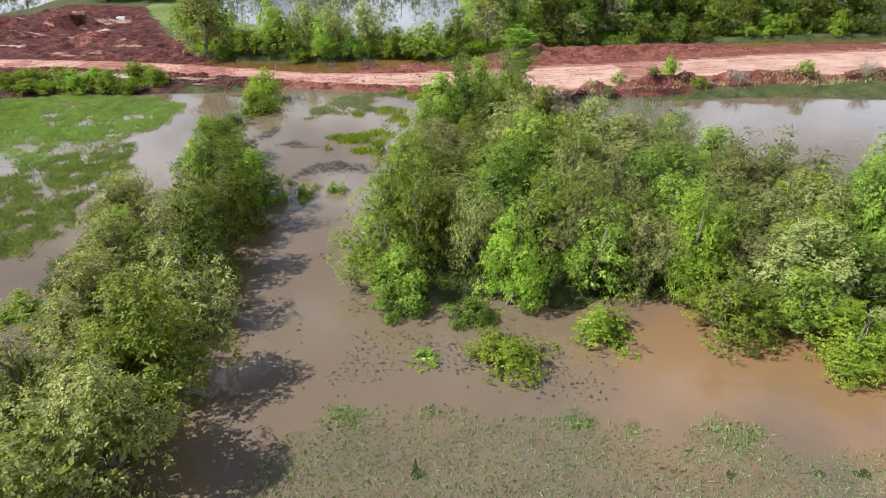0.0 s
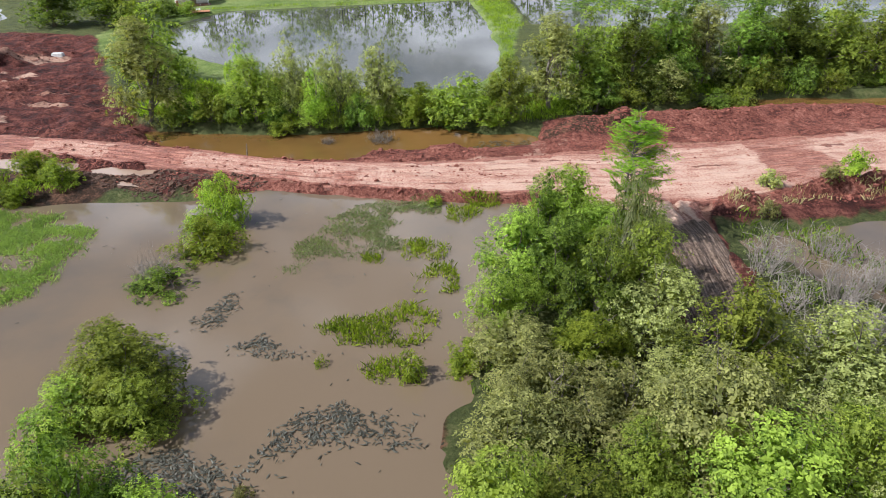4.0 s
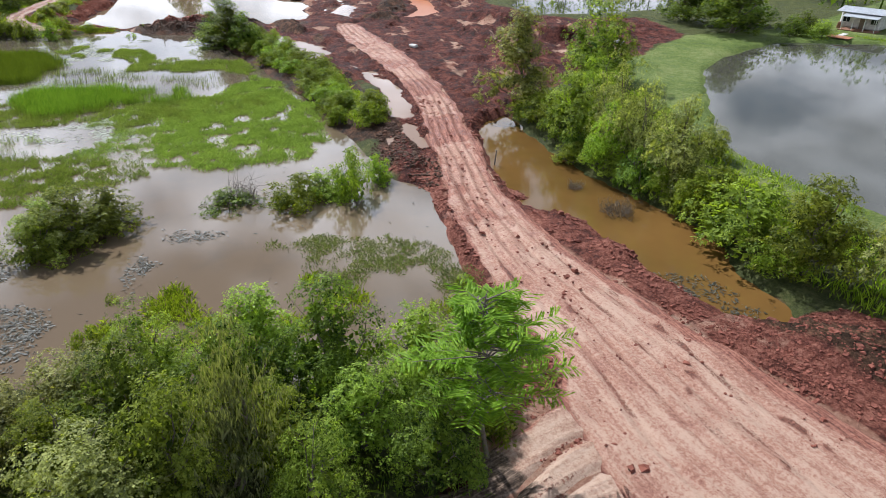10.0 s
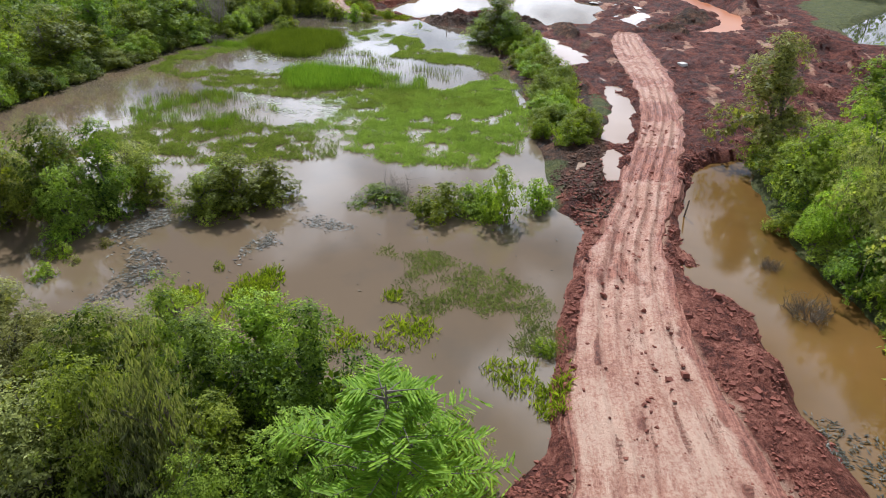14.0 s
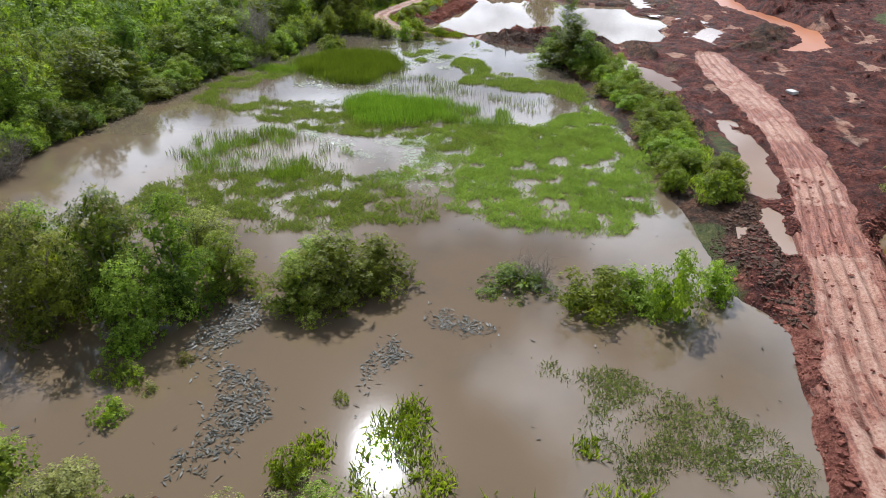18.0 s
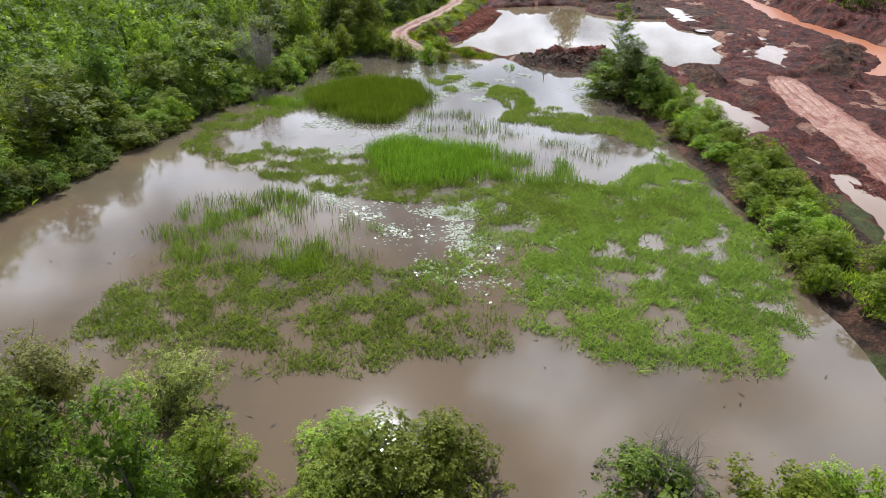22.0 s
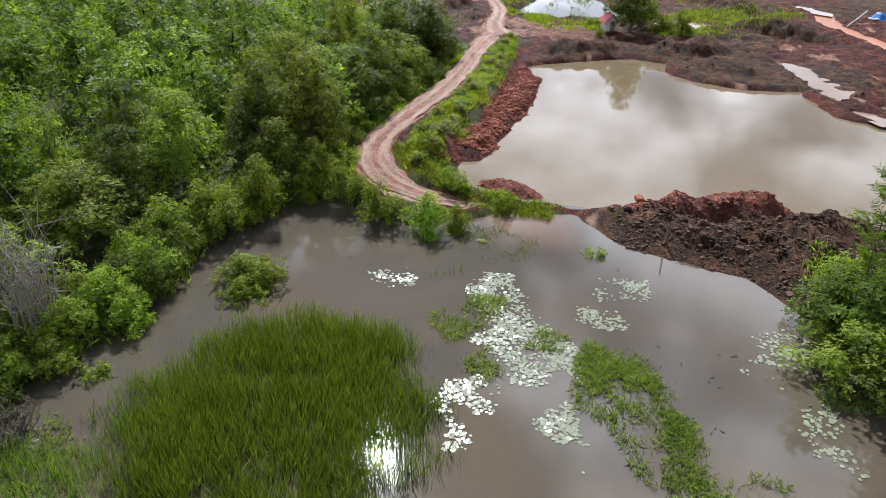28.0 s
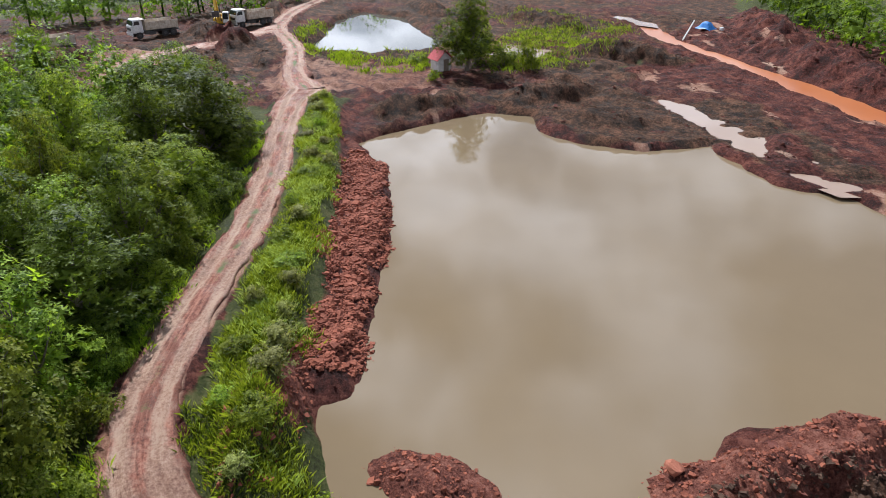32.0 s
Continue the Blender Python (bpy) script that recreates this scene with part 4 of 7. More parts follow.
def grow(name, seed, h, w, mat, n, size, low=0.1, count=24, small=14, slim=0.55, hang=0.0, flat=0.6, stems=1, bark=None, label="", category="tree", squash=0.8, sub=2, blunt=2.2, oval=True):
    """A tree or bush at the origin: trunk or stems with limbs, and a crown of leaves."""
    rng = np.random.RandomState(seed)
    C, R = lobes(rng, h, w, low * h, count, small, blunt)
    root = new(name)
    for s in range(stems):
        lean = rng.normal(0, 0.06 * h, 2) if stems == 1 else rng.normal(0, 0.16 * w, 2)
        top = np.array([lean[0], lean[1], h * rng.uniform(0.62, 0.8)])
        foot = np.array([0, 0, -0.3]) if stems == 1 else np.array([*rng.normal(0, 0.05 * w, 2), -0.3])
        r = (0.016 * h + 0.03) / math.sqrt(stems)
        path = bent(rng, foot, top, 7, 0.06)
        wood = [tube(path, np.linspace(r * 1.35, r * 0.35, 7), 7 if stems == 1 else 4)]
        for c in C[s::stems][:10 if stems == 1 else 4]:
            start = path[int(np.clip(c[2] / h * 0.75, 0.12, 0.9) * 6)]
            limb = bent(rng, start, c, 4, 0.1)
            wood.append(tube(limb, np.linspace(r * 0.5, r * 0.12, 4), 4 if stems == 1 else 3))
            for k in range(sub):
                tip = c + unit(rng.normal(0, 1, (1, 3)) + np.array([[0, 0, 0.4]]))[0] * 0.2 * w
                wood.append(tube(bent(rng, limb[2], tip, 3, 0.1), (r * 0.2, r * 0.13, r * 0.05), 3))
        part("trunk" if stems == 1 else "stem", mesh_from("trunk", *joined(wood), bark or M_BARK, True), root)
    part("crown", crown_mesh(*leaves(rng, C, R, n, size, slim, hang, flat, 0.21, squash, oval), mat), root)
    return tagged(root, label, category)


def feathery(name, seed, h, w, mat, label):
    """A light tree whose leaflets sit in rows on level sprays."""
    rng = np.random.RandomState(seed)
    wood, pos, way = [], [], []
    trunk = bent(rng, (0, 0, -0.3), (0.15, -0.1, h), 8, 0.03)
    wood.append(tube(trunk, np.linspace(0.09, 0.015, 8), 7))
    for i in range(78):
        u = rng.uniform(0.3, 1.0)
        a = rng.uniform(0, 2 * math.pi)
        reach = w / 2 * (0.3 + 0.85 * math.sin(math.pi * u * 0.93)) * rng.choice((0.55, 0.8, 1.15)) * rng.uniform(0.8, 1.15)
        start = trunk[0] + (trunk[-1] - trunk[0]) * u
        tip = start + np.array([math.cos(a) * reach, math.sin(a) * reach, 0.18 * h * (1 - u) + rng.uniform(-0.1, 0.35)])
        limb = bent(rng, start, tip, 6, 0.07)
        wood.append(tube(limb, np.linspace(0.03, 0.006, 6), 4))
        d = unit((tip - start)[None])[0]
        side = np.array([-d[1], d[0], 0])
        for k in range(44):
            p = start + (tip - start) * rng.uniform(0.3, 1.08)
            sgn = rng.choice((-1, 1))
            q = d * rng.uniform(0.3, 0.8) + side * sgn + np.array([0, 0, rng.uniform(-0.35, 0.1)])
            for j in range(3):
                pos.append(p + q * (0.1 + 0.13 * j)), way.append(q)
    pos, way = np.array(pos), unit(np.array(way))
    n = len(pos)
    nor = unit(rng.normal(0, 0.35, (n, 3)) + np.array([0, 0, 1]))
    bit = unit(np.cross(nor, way))
    L, W = way * 0.12, bit * 0.026
    V = np.stack([pos - L, pos + W, pos + L, pos - W], 1).reshape(-1, 3)
    root = new(name)
    part("trunk", mesh_from("trunk", *joined(wood), M_BARK, True), root)
    part("crown", mesh_from("crown", V, np.arange(4 * n).reshape(-1, 4), mat), root)
    return tagged(root, label, "tree")


def twiggy(name, seed, h, w, mat, label, category="dead bush", leafage=0, leaf=None, n=70):
    """A bare tangle of dry stems."""
    rng = np.random.RandomState(seed)
    wood = []
    for i in range(n):
        a, r = rng.uniform(0, 2 * math.pi), w / 2 * math.sqrt(rng.rand())
        foot = np.array([math.cos(a) * r * 0.5, math.sin(a) * r * 0.5, -0.05])
        tip = np.array([math.cos(a) * r + rng.normal(0, 0.2), math.sin(a) * r + rng.normal(0, 0.2), h * rng.uniform(0.35, 1)])
        p = bent(rng, foot, tip, 5, 0.12)
        wood.append(tube(p, np.linspace(0.028, 0.006, 5), 4))
        for k in range(4):
            q = p[rng.randint(2, 5)]
            wood.append(tube(bent(rng, q, q + rng.normal(0, 0.22 * h, 3) + (0, 0, 0.12 * h), 3, 0.1), (0.013, 0.01, 0.004), 3))
    root = new(name)
    part("brushwood", mesh_from("brushwood", *joined(wood), mat, True), root, kind="stuff")
    if leafage:
        C, R = lobes(rng, h, w, 0.2 * h, 12, 8)
        part("crown", crown_mesh(*leaves(rng, C, R, leafage, 0.12), leaf), root)
    return tagged(root, label, category)


BROAD = [grow("tree", 11, 9, 6, M_LEAF, 11400, 0.215, 0.05, 34, 20, label="leafy green broadleaf tree on the ditch bank", oval=False),
         grow("tree", 12, 9, 6, M_LEAF_DARK, 11400, 0.215, 0.05, 32, 20, label="deep green broadleaf tree with dense crown", oval=False),
         grow("tree", 13, 9, 6, M_LEAF_OLIVE, 10800, 0.21, 0.08, 36, 24, label="olive green broadleaf tree with loose crown", oval=False)]
MIDDLE = [grow("tree", 21, 6, 5, M_LEAF, 10800, 0.155, 0.03, 30, 18, label="mid green bushy swamp tree"),
          grow("tree", 22, 6, 5, M_LEAF_OLIVE, 10800, 0.155, 0.05, 32, 20, label="olive green bushy swamp tree standing in water"),
          grow("tree", 23, 6, 5, M_LEAF_DARK, 10800, 0.155, 0.03, 30, 18, label="dark green thick-crowned swamp tree"),
          grow("tree", 24, 6, 5, M_LEAF_FRESH, 10800, 0.155, 0.04, 26, 18, label="fresh green leafy swamp tree")]
FINE = [grow("tree", 31, 6.5, 5.5, M_LEAF, 10800, 0.155, 0.04, 34, 26, slim=0.45, hang=0.25, label="fine-leaved green thicket tree"),
        grow("tree", 32, 6.5, 5.5, M_LEAF_OLIVE, 10800, 0.155, 0.05, 34, 26, slim=0.42, hang=0.3, label="fine-leaved olive thicket tree")]
WILLOW = grow("tree", 41, 6.5, 4.6, M_LEAF_PALE, 7600, 0.24, 0.08, 32, 22, slim=0.16, hang=0.75, label="grey-green willowy tree with drooping twigs", squash=1.1)
BUSH = [grow("bush", 51, 2.4, 3.2, M_LEAF_FRESH, 4600, 0.125, 0.0, 26, 18, stems=4, label="fresh green leafy bush at the water's edge", category="bush", sub=1),
        grow("bush", 52, 2.4, 3.2, M_LEAF, 4600, 0.125, 0.0, 26, 18, stems=4, label="mid green leafy bush at the water's edge", category="bush", sub=1),
        grow("bush", 53, 2.4, 3.2, M_LEAF_DARK, 4600, 0.125, 0.0, 26, 18, stems=3, label="dark green dense bush", category="bush", sub=1)]
SHRUB = [grow("shrub", 61, 1.3, 1.8, M_LEAF_FRESH, 1500, 0.11, 0.0, 14, 12, stems=3, label="low bright green shrub", category="shrub", sub=1),
         grow("shrub", 62, 1.3, 1.8, M_LEAF_OLIVE, 1500, 0.11, 0.0, 14, 12, stems=3, label="low olive green shrub rising from the water", category="shrub", sub=1)]
FEATHER = feathery("tree", 71, 7.0, 3.4, leaf_material("yellow_green_leaflet", (0.10, 0.18, 0.012), (0.30, 0.43, 0.04), 0.45), "young bright green feathery tree by the spur road")
DRY = [twiggy("dead_bush", 81, 2.2, 2.8, M_DEAD, "bleached leafless bush among the thicket"),
       twiggy("bush", 82, 2.6, 3.0, M_DEAD, "half-dry bush with sparse pale leaves", "bush", 420, M_LEAF_PALE, 40)]
BRUSHPILE = twiggy("brush_pile", 83, 1.0, 2.8, M_BARK, "heap of dry grey branches in the water", "brush pile", 0, None, 110)
CONIC = grow("tree", 91, 8.4, 5.2, M_LEAF_DARK, 6000, 0.24, 0.03, 34, 20, slim=0.25, hang=0.55, blunt=1.2, label="tall dark feathery tree above the thicket", squash=1.2)
UMBRELLA = grow("tree", 92, 8, 9, M_LEAF_DARK, 6500, 0.26, 0.5, 40, 20, slim=0.6, label="spreading flat-topped tree at the track", squash=0.45)
SIZE = {ob: s for obs, s in ((BROAD, (9, 6)), (MIDDLE, (6, 5)), (FINE, (6.5, 5.5)), ([WILLOW], (6.5, 4.6)), (BUSH, (2.4, 3.2)), (SHRUB, (1.3, 1.8)), ([FEATHER], (7, 3.4)), (DRY, (2.3, 2.9)), ([BRUSHPILE], (1.0, 2.8)),
                             ([CONIC], (8.4, 5.2)), ([UMBRELLA], (8, 9))) for ob in obs for s in [s]}
used = {}
dice = random.Random(5)


def plant_copy(ob, x, y, h, w, group="", sink=0.0, label=""):
    """A further copy, whose size does not follow the source's."""
    z = float(height(np.array([x]), np.array([y]))[0]) - sink
    h0, w0 = SIZE[ob]
    m = Matrix.LocRotScale((x, y, z), Euler((dice.uniform(-0.06, 0.06), dice.uniform(-0.06, 0.06), dice.uniform(0, 6.28))), (w / w0 * dice.uniform(0.92, 1.08), w / w0 * dice.uniform(0.92, 1.08), h / h0))
    if ob not in used:
        used[ob] = True
        ob.matrix_basis = m
        made = ob
    else:
        s = ob.scale.copy()
        ob.scale = (1, 1, 1)
        made = copy_thing(ob, m)
        ob.scale = s
    return tagged(made, label, group=group)


def fill(poly, gap, choose, group, keep=None, seed=1, top=400):
    """Plants spread at random over an outline, never closer than gap."""
    rng = random.Random(seed)
    xs, ys = [p[0] for p in poly], [p[1] for p in poly]
    got = []
    cand = np.array([(rng.uniform(min(xs), max(xs)), rng.uniform(min(ys), max(ys))) for _ in range(9000)])
    ok = outline(cand[:, 0], cand[:, 1], poly) < 0
    if keep is not None:
        ok &= keep(cand[:, 0], cand[:, 1])
    for x, y in cand[ok]:
        if len(got) < top and all((x - a) ** 2 + (y - b) ** 2 > gap * gap for a, b in got):
            got.append((x, y))
            ob, h, w = choose(rng, x, y)
            plant_copy(ob, x, y, h, w, group)
    return got


def row(line, gap, choose, group, jitter=0.5, seed=3):
    """Plants along a line of points."""
    rng = random.Random(seed)
    for (ax, ay), (bx, by) in zip(line, line[1:]):
        d = math.hypot(bx - ax, by - ay)
        for k in range(max(1, round(d / gap))):
            u = (k + 0.5) / max(1, round(d / gap))
            ob, h, w = choose(rng, ax, ay)
            plant_copy(ob, ax + (bx - ax) * u + rng.gauss(0, jitter), ay + (by - ay) * u + rng.gauss(0, jitter), h, w, group)


def woods(name, spots, label, mat=None, n=900, size=0.42):
    """Far trees that stay joined: trunk and leafy crown of each."""
    rng, P, S = np.random.RandomState(len(spots)), [], []
    for x, y, h, w in spots:
        z = float(height(np.array([x]), np.array([y]))[0])
        C, R = lobes(rng, h, w, 0.06 * h, 20, 10)
        v, f, shade = leaves(rng, C, R, n, size, 0.6, oval=False)
        t, g = tube(bent(rng, (x, y, z - 0.3), (x, y, z + h * 0.7), 4, 0.03), (0.2, 0.17, 0.12, 0.06), 5)
        P += [(v + np.array([x, y, z]), f), (t, np.concatenate([g[:, :3], g[:, [0, 2, 3]]]))]
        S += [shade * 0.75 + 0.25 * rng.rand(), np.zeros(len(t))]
    return tagged(new(name, crown_mesh(*joined(P), np.concatenate(S), mat or M_LEAF_DARK, name)), label, "trees", kind="stuff")


def spots_along(line, gap, h, w, jitter=2.0, seed=1):
    rng, out = random.Random(seed), []
    for (ax, ay), (bx, by) in zip(line, line[1:]):
        k = max(1, round(math.hypot(bx - ax, by - ay) / gap))
        for i in range(k):
            u = (i + 0.5) / k
            out.append((ax + (bx - ax) * u + rng.gauss(0, jitter), ay + (by - ay) * u + rng.gauss(0, jitter), h * rng.uniform(0.8, 1.2), w * rng.uniform(0.8, 1.2)))
    return out


# trees standing in the swamp west of the open channel
for i, (x, y, h, w) in enumerate([(-14.6, 13.5, 7.2, 6.2), (-18.5, 16.5, 6.8, 6), (-13.6, 18.5, 7.4, 5.8), (-18, 21.5, 7.0, 6), (-13.4, 23.8, 7.2, 5.6), (-17.5, 27, 6.6, 5.8), (-14, 30, 6.4, 5.4), (-18.3, 32.5, 6.2, 5.4), (-14.6, 35, 6.4, 5.2),
                                  (-17, 38.5, 6.6, 5.2), (-14.6, 41, 6.6, 4.8), (-16.4, 43.5, 7.4, 5.0), (-14.4, 46, 5.0, 4.0), (-17, 46.8, 7.0, 4.2), (-19.4, 48.6, 4.2, 3.6), (-22, 40, 5.4, 4.6), (-23.5, 45, 4.4, 4.2), (-20.6, 36.5, 4.6, 4.2)]):
    plant_copy((MIDDLE + FINE)[(1, 4, 1, 5, 0, 1, 5, 1, 2, 1, 4, 2, 0, 2, 0, 1, 5, 0)[i]], x, y, h, w, "trees west of the channel")
for x, y, h, w in [(-21, 29.5, 2.6, 3.4), (-22.5, 34, 2.8, 3.6), (-20.5, 25, 2.4, 3.2), (-23, 37, 2.2, 3.2), (-13, 46.2, 1.8, 2.4), (-11, 46.4, 1.2, 2.2), (-10.8, 47.4, 1.6, 1.6), (-10.2, 48.6, 1.0, 1.3), (-8.4, 47.8, 1.4, 1.9), (-12.3, 49.4, 1.3, 1.1), (-24, 31, 2.0, 3)]:
    plant_copy(BUSH[dice.randrange(3)] if h > 1.8 else SHRUB[dice.randrange(2)], x, y, h, w, "bushes in the swamp")
# bushes in the open swamp
for x, y, h, w in [(-19.3, 55.2, 4.5, 5.2), (-20.8, 57.2, 3.7, 4.2), (-18.0, 53.4, 3.5, 4.0), (-20.9, 53.4, 3.3, 3.8)]:
    plant_copy(MIDDLE[0], x, y, h, w, "bushes in the swamp", label="large round green bush standing in brown water")
plant_copy(BUSH[2], -21.4, 65.2, 2.0, 4.4, "bushes in the swamp")
plant_copy(DRY[0], -22.3, 66.3, 2.3, 2.4, "bushes in the swamp")
plant_copy(BUSH[0], -20.4, 69.9, 2.9, 4.8, "bushes in the swamp")
plant_copy(BUSH[1], -21, 72, 2.6, 3.6, "bushes in the swamp")
plant_copy(BUSH[0], -20, 74.2, 4.4, 3.6, "bushes in the swamp")
plant_copy(BUSH[0], -21.8, 76.7, 2.6, 2.6, "bushes in the swamp")
for x, y, h, w in [(-6, 56.6, 1.8, 1.8), (-10.6, 57.6, 1.3, 0.9), (-4.9, 76.8, 1.1, 1.4), (-1.0, 26.4, 1.2, 2.0)]:
    plant_copy(SHRUB[0], x, y, h, w, "shrubs in the swamp")


# thicket on the island
def thicket(rng, x, y):
    if y > 58 and x < 13:
        ob = rng.choice([MIDDLE[0], MIDDLE[3], MIDDLE[0], FINE[0], MIDDLE[2]])
        return ob, rng.uniform(3.6, 6.4), rng.uniform(3.4, 4.8)
    ob = rng.choice(FINE + FINE + MIDDLE[:3] + MIDDLE[3:])
    if x < 4 and 46 < y < 58:
        return ob, rng.uniform(3.0, 4.2), rng.uniform(3.6, 4.8)
    return ob, rng.uniform(3.2, 6.8), rng.uniform(3.8, 5.6)


def off_road(x, y):
    return (along(x, y, SPUR)[0] > 0.7) & (along(x, y, ROAD)[0] > 2.5) & ~((x > 13.2) & (x < 26) & (y > 56))


fill([(-2, 52), (-2.8, 56), (-2.2, 60), (-0.6, 64), (1.5, 67), (3.5, 71), (6, 73), (9.5, 72), (12, 54), (19, 51), (24, 46), (33, 42), (50, 41), (50, 36), (38, 29), (22, 30), (15, 32), (10, 33.5), (3, 34), (-1.6, 34.5), (-3, 38), (-3.6, 42), (-2.6, 47)],
     2.7, thicket, "thicket trees on the island", off_road, 4)
for ob, x, y, h, w in [(FINE[0], -4.0, 34.2, 5.2, 4.6), (FINE[0], -3.0, 38.5, 6.4, 5.2), (MIDDLE[0], -2.5, 31.8, 3.6, 3.2), (MIDDLE[3], 3.6, 31.6, 5.8, 3.8), (FINE[0], 9, 33, 5.2, 4.4), (FINE[0], 15.2, 28.4, 4.2, 4.8), (MIDDLE[0], 18.8, 28.2, 4.0, 4.2), (MIDDLE[3], 20.4, 26.2, 3.6, 4.2),
                       (MIDDLE[1], 24, 26.5, 3.4, 4.4), (BUSH[0], 8.4, 28.2, 2.0, 3.6), (BUSH[2], -2.4, 30.6, 1.8, 2.8), (BUSH[2], 1.4, 29.9, 1.5, 2.8)]:
    plant_copy(ob, x, y, h, w, "thicket trees on the island")
plant_copy(BUSH[0], 3.5, 26.2, 1.9, 4.3, "shrubs in the swamp", label="rounded yellow-green shrub in shallow water")
plant_copy(WILLOW, 5.8, 62.4, 7.2, 4.4)
plant_copy(FEATHER, 8.1, 71.8, 8.0, 4.2)
for x, y, h, w in [(5.2, 73.4, 2.4, 2.6), (7.0, 72.6, 1.5, 2.0), (3.4, 73.0, 2.8, 3.0), (-3.2, 57.5, 1.6, 2.4)]:
    plant_copy(BUSH[0], x, y, h, w, "thicket trees on the island")
for x, y, h, w in [(15.5, 66, 2.4, 3), (18, 54, 3, 3.4), (21, 51, 2.8, 3.4), (18.5, 62.5, 2.8, 3.4), (17, 58.5, 2.4, 3.2), (22, 64.5, 2.2, 2.8), (20.5, 68.5, 1.8, 2.6), (15, 62, 2.0, 2.6), (23.5, 60.5, 2.6, 3), (14.8, 57.5, 2.8, 3.2)]:
    plant_copy(DRY[1] if dice.random() < 0.6 else DRY[0], x, y, h, w, "dry bushes by the spur road")
for x, y, h, w in [(21, 77.8, 1.4, 2), (27, 77.2, 2.2, 2.6), (30, 76.2, 1.2, 2.2), (24.5, 76.5, 1.2, 1.6), (35, 77, 1.3, 2.4), (43, 78, 1.6, 2.4), (51, 79, 1.4, 2.6), (18.8, 73, 1.2, 1.8)]:
    plant_copy(dice.choice([SHRUB[1], DRY[1], SHRUB[0]]), x, y, h, w, "shrubs on the road bank")


# trees between the ditch and the fish ponds
for ob, x, y, h, w in [(BROAD[2], -34, 95.8, 9.6, 6.6), (BROAD[0], -36, 106, 9.6, 7), (BROAD[0], -40.5, 111.5, 9, 6.4), (MIDDLE[0], -23, 95.4, 6.0, 5.2), (FINE[1], -19, 97, 8.8, 5.2), (MIDDLE[3], -24.6, 99.2, 7.2, 4.4), (FINE[1], -15, 96.4, 8.6, 5), (MIDDLE[1], -10.4, 96.6, 7.4, 5.4), (MIDDLE[3], -16.5, 94.8, 5.4, 3.4),
                       (BUSH[0], -6.8, 96.8, 3.4, 5), (BUSH[1], -2.2, 95.4, 4.2, 6.2), (BUSH[1], -27.5, 95.6, 3.4, 4.4), (MIDDLE[0], 2.4, 95.6, 6.0, 5.4)]:
    plant_copy(ob, x, y, h, w, "trees along the ditch")
for ob, x, y, h, w in [(BROAD[2], 7, 98.6, 9.2, 6.2), (BROAD[0], 11.5, 102, 9.4, 6.6), (BROAD[1], 16, 103, 8.8, 6.4), (BROAD[1], 21, 106, 9, 7), (BROAD[2], 26, 108, 8.6, 6.8), (BROAD[1], 31, 109, 9.2, 7), (BROAD[1], 36.5, 109.5, 9.0, 7), (BROAD[0], 42, 109.5, 9.4, 7.2), (MIDDLE[0], 47.5, 110, 7.6, 6.4), (BROAD[1], 53, 111, 8.8, 7),
                       (BROAD[0], 60, 111.5, 9, 7), (BROAD[1], 67, 112, 9, 7.4), (MIDDLE[2], 12, 98.8, 4.4, 4.4), (MIDDLE[1], 20, 102.2, 4.6, 4.6), (BUSH[2], 29, 105.6, 3.2, 4.6)]:
    plant_copy(ob, x, y, h, w, "trees along the ditch")
row([(14, 107), (30, 113), (48, 115), (74, 117)], 5.2, lambda r, x, y: (r.choice(BROAD), r.uniform(8, 10), r.uniform(6, 7.5)), "trees along the ditch", 1.0, 8)
row([(8, 97), (20, 101.4), (34, 105.8), (50, 107), (72, 109)], 4.0, lambda r, x, y: (r.choice(BUSH), r.uniform(2, 3.6), r.uniform(3, 4.4)), "bushes along the ditch", 0.6, 9)
row([(-32, 96.4), (-27.9, 95.2), (-22.5, 94.2), (-13.4, 94.8), (-4.7, 96.2), (2.5, 94.2)], 2.3, lambda r, x, y: (r.choice(BUSH), r.uniform(1.6, 3.2), r.uniform(2.4, 3.6)), "bushes along the ditch", 0.5, 11)
row([(-30, 99), (-25, 104), (-12, 104)], 5, lambda r, x, y: (r.choice(BUSH), r.uniform(1.6, 2.6), r.uniform(2.4, 3.4)), "bushes along the ditch", 0.8, 10)
for ob, x, y, h, w in [(BROAD[1], -60, 150, 9, 11), (BROAD[1], -66, 158, 9, 10), (BROAD[1], -72, 151, 8, 9), (BUSH[2], -55, 158, 3, 5), (BUSH[1], -52, 161, 2.6, 4), (BUSH[2], -58, 164, 3, 5)]:
    plant_copy(ob, x, y, h, w, "trees by the fish pond house")
woods("woods", spots_along([(-138, 146), (-150, 166), (-150, 186), (-118, 194), (-82, 198), (-40, 202), (0, 208), (40, 214), (95, 212)], 5.5, 15, 10, 2.5, 12) + spots_along([(-40, 193), (-10, 200)], 5, 13, 9, 1.5, 13), "far row of trees behind the fish ponds", None, 1500, 0.42)


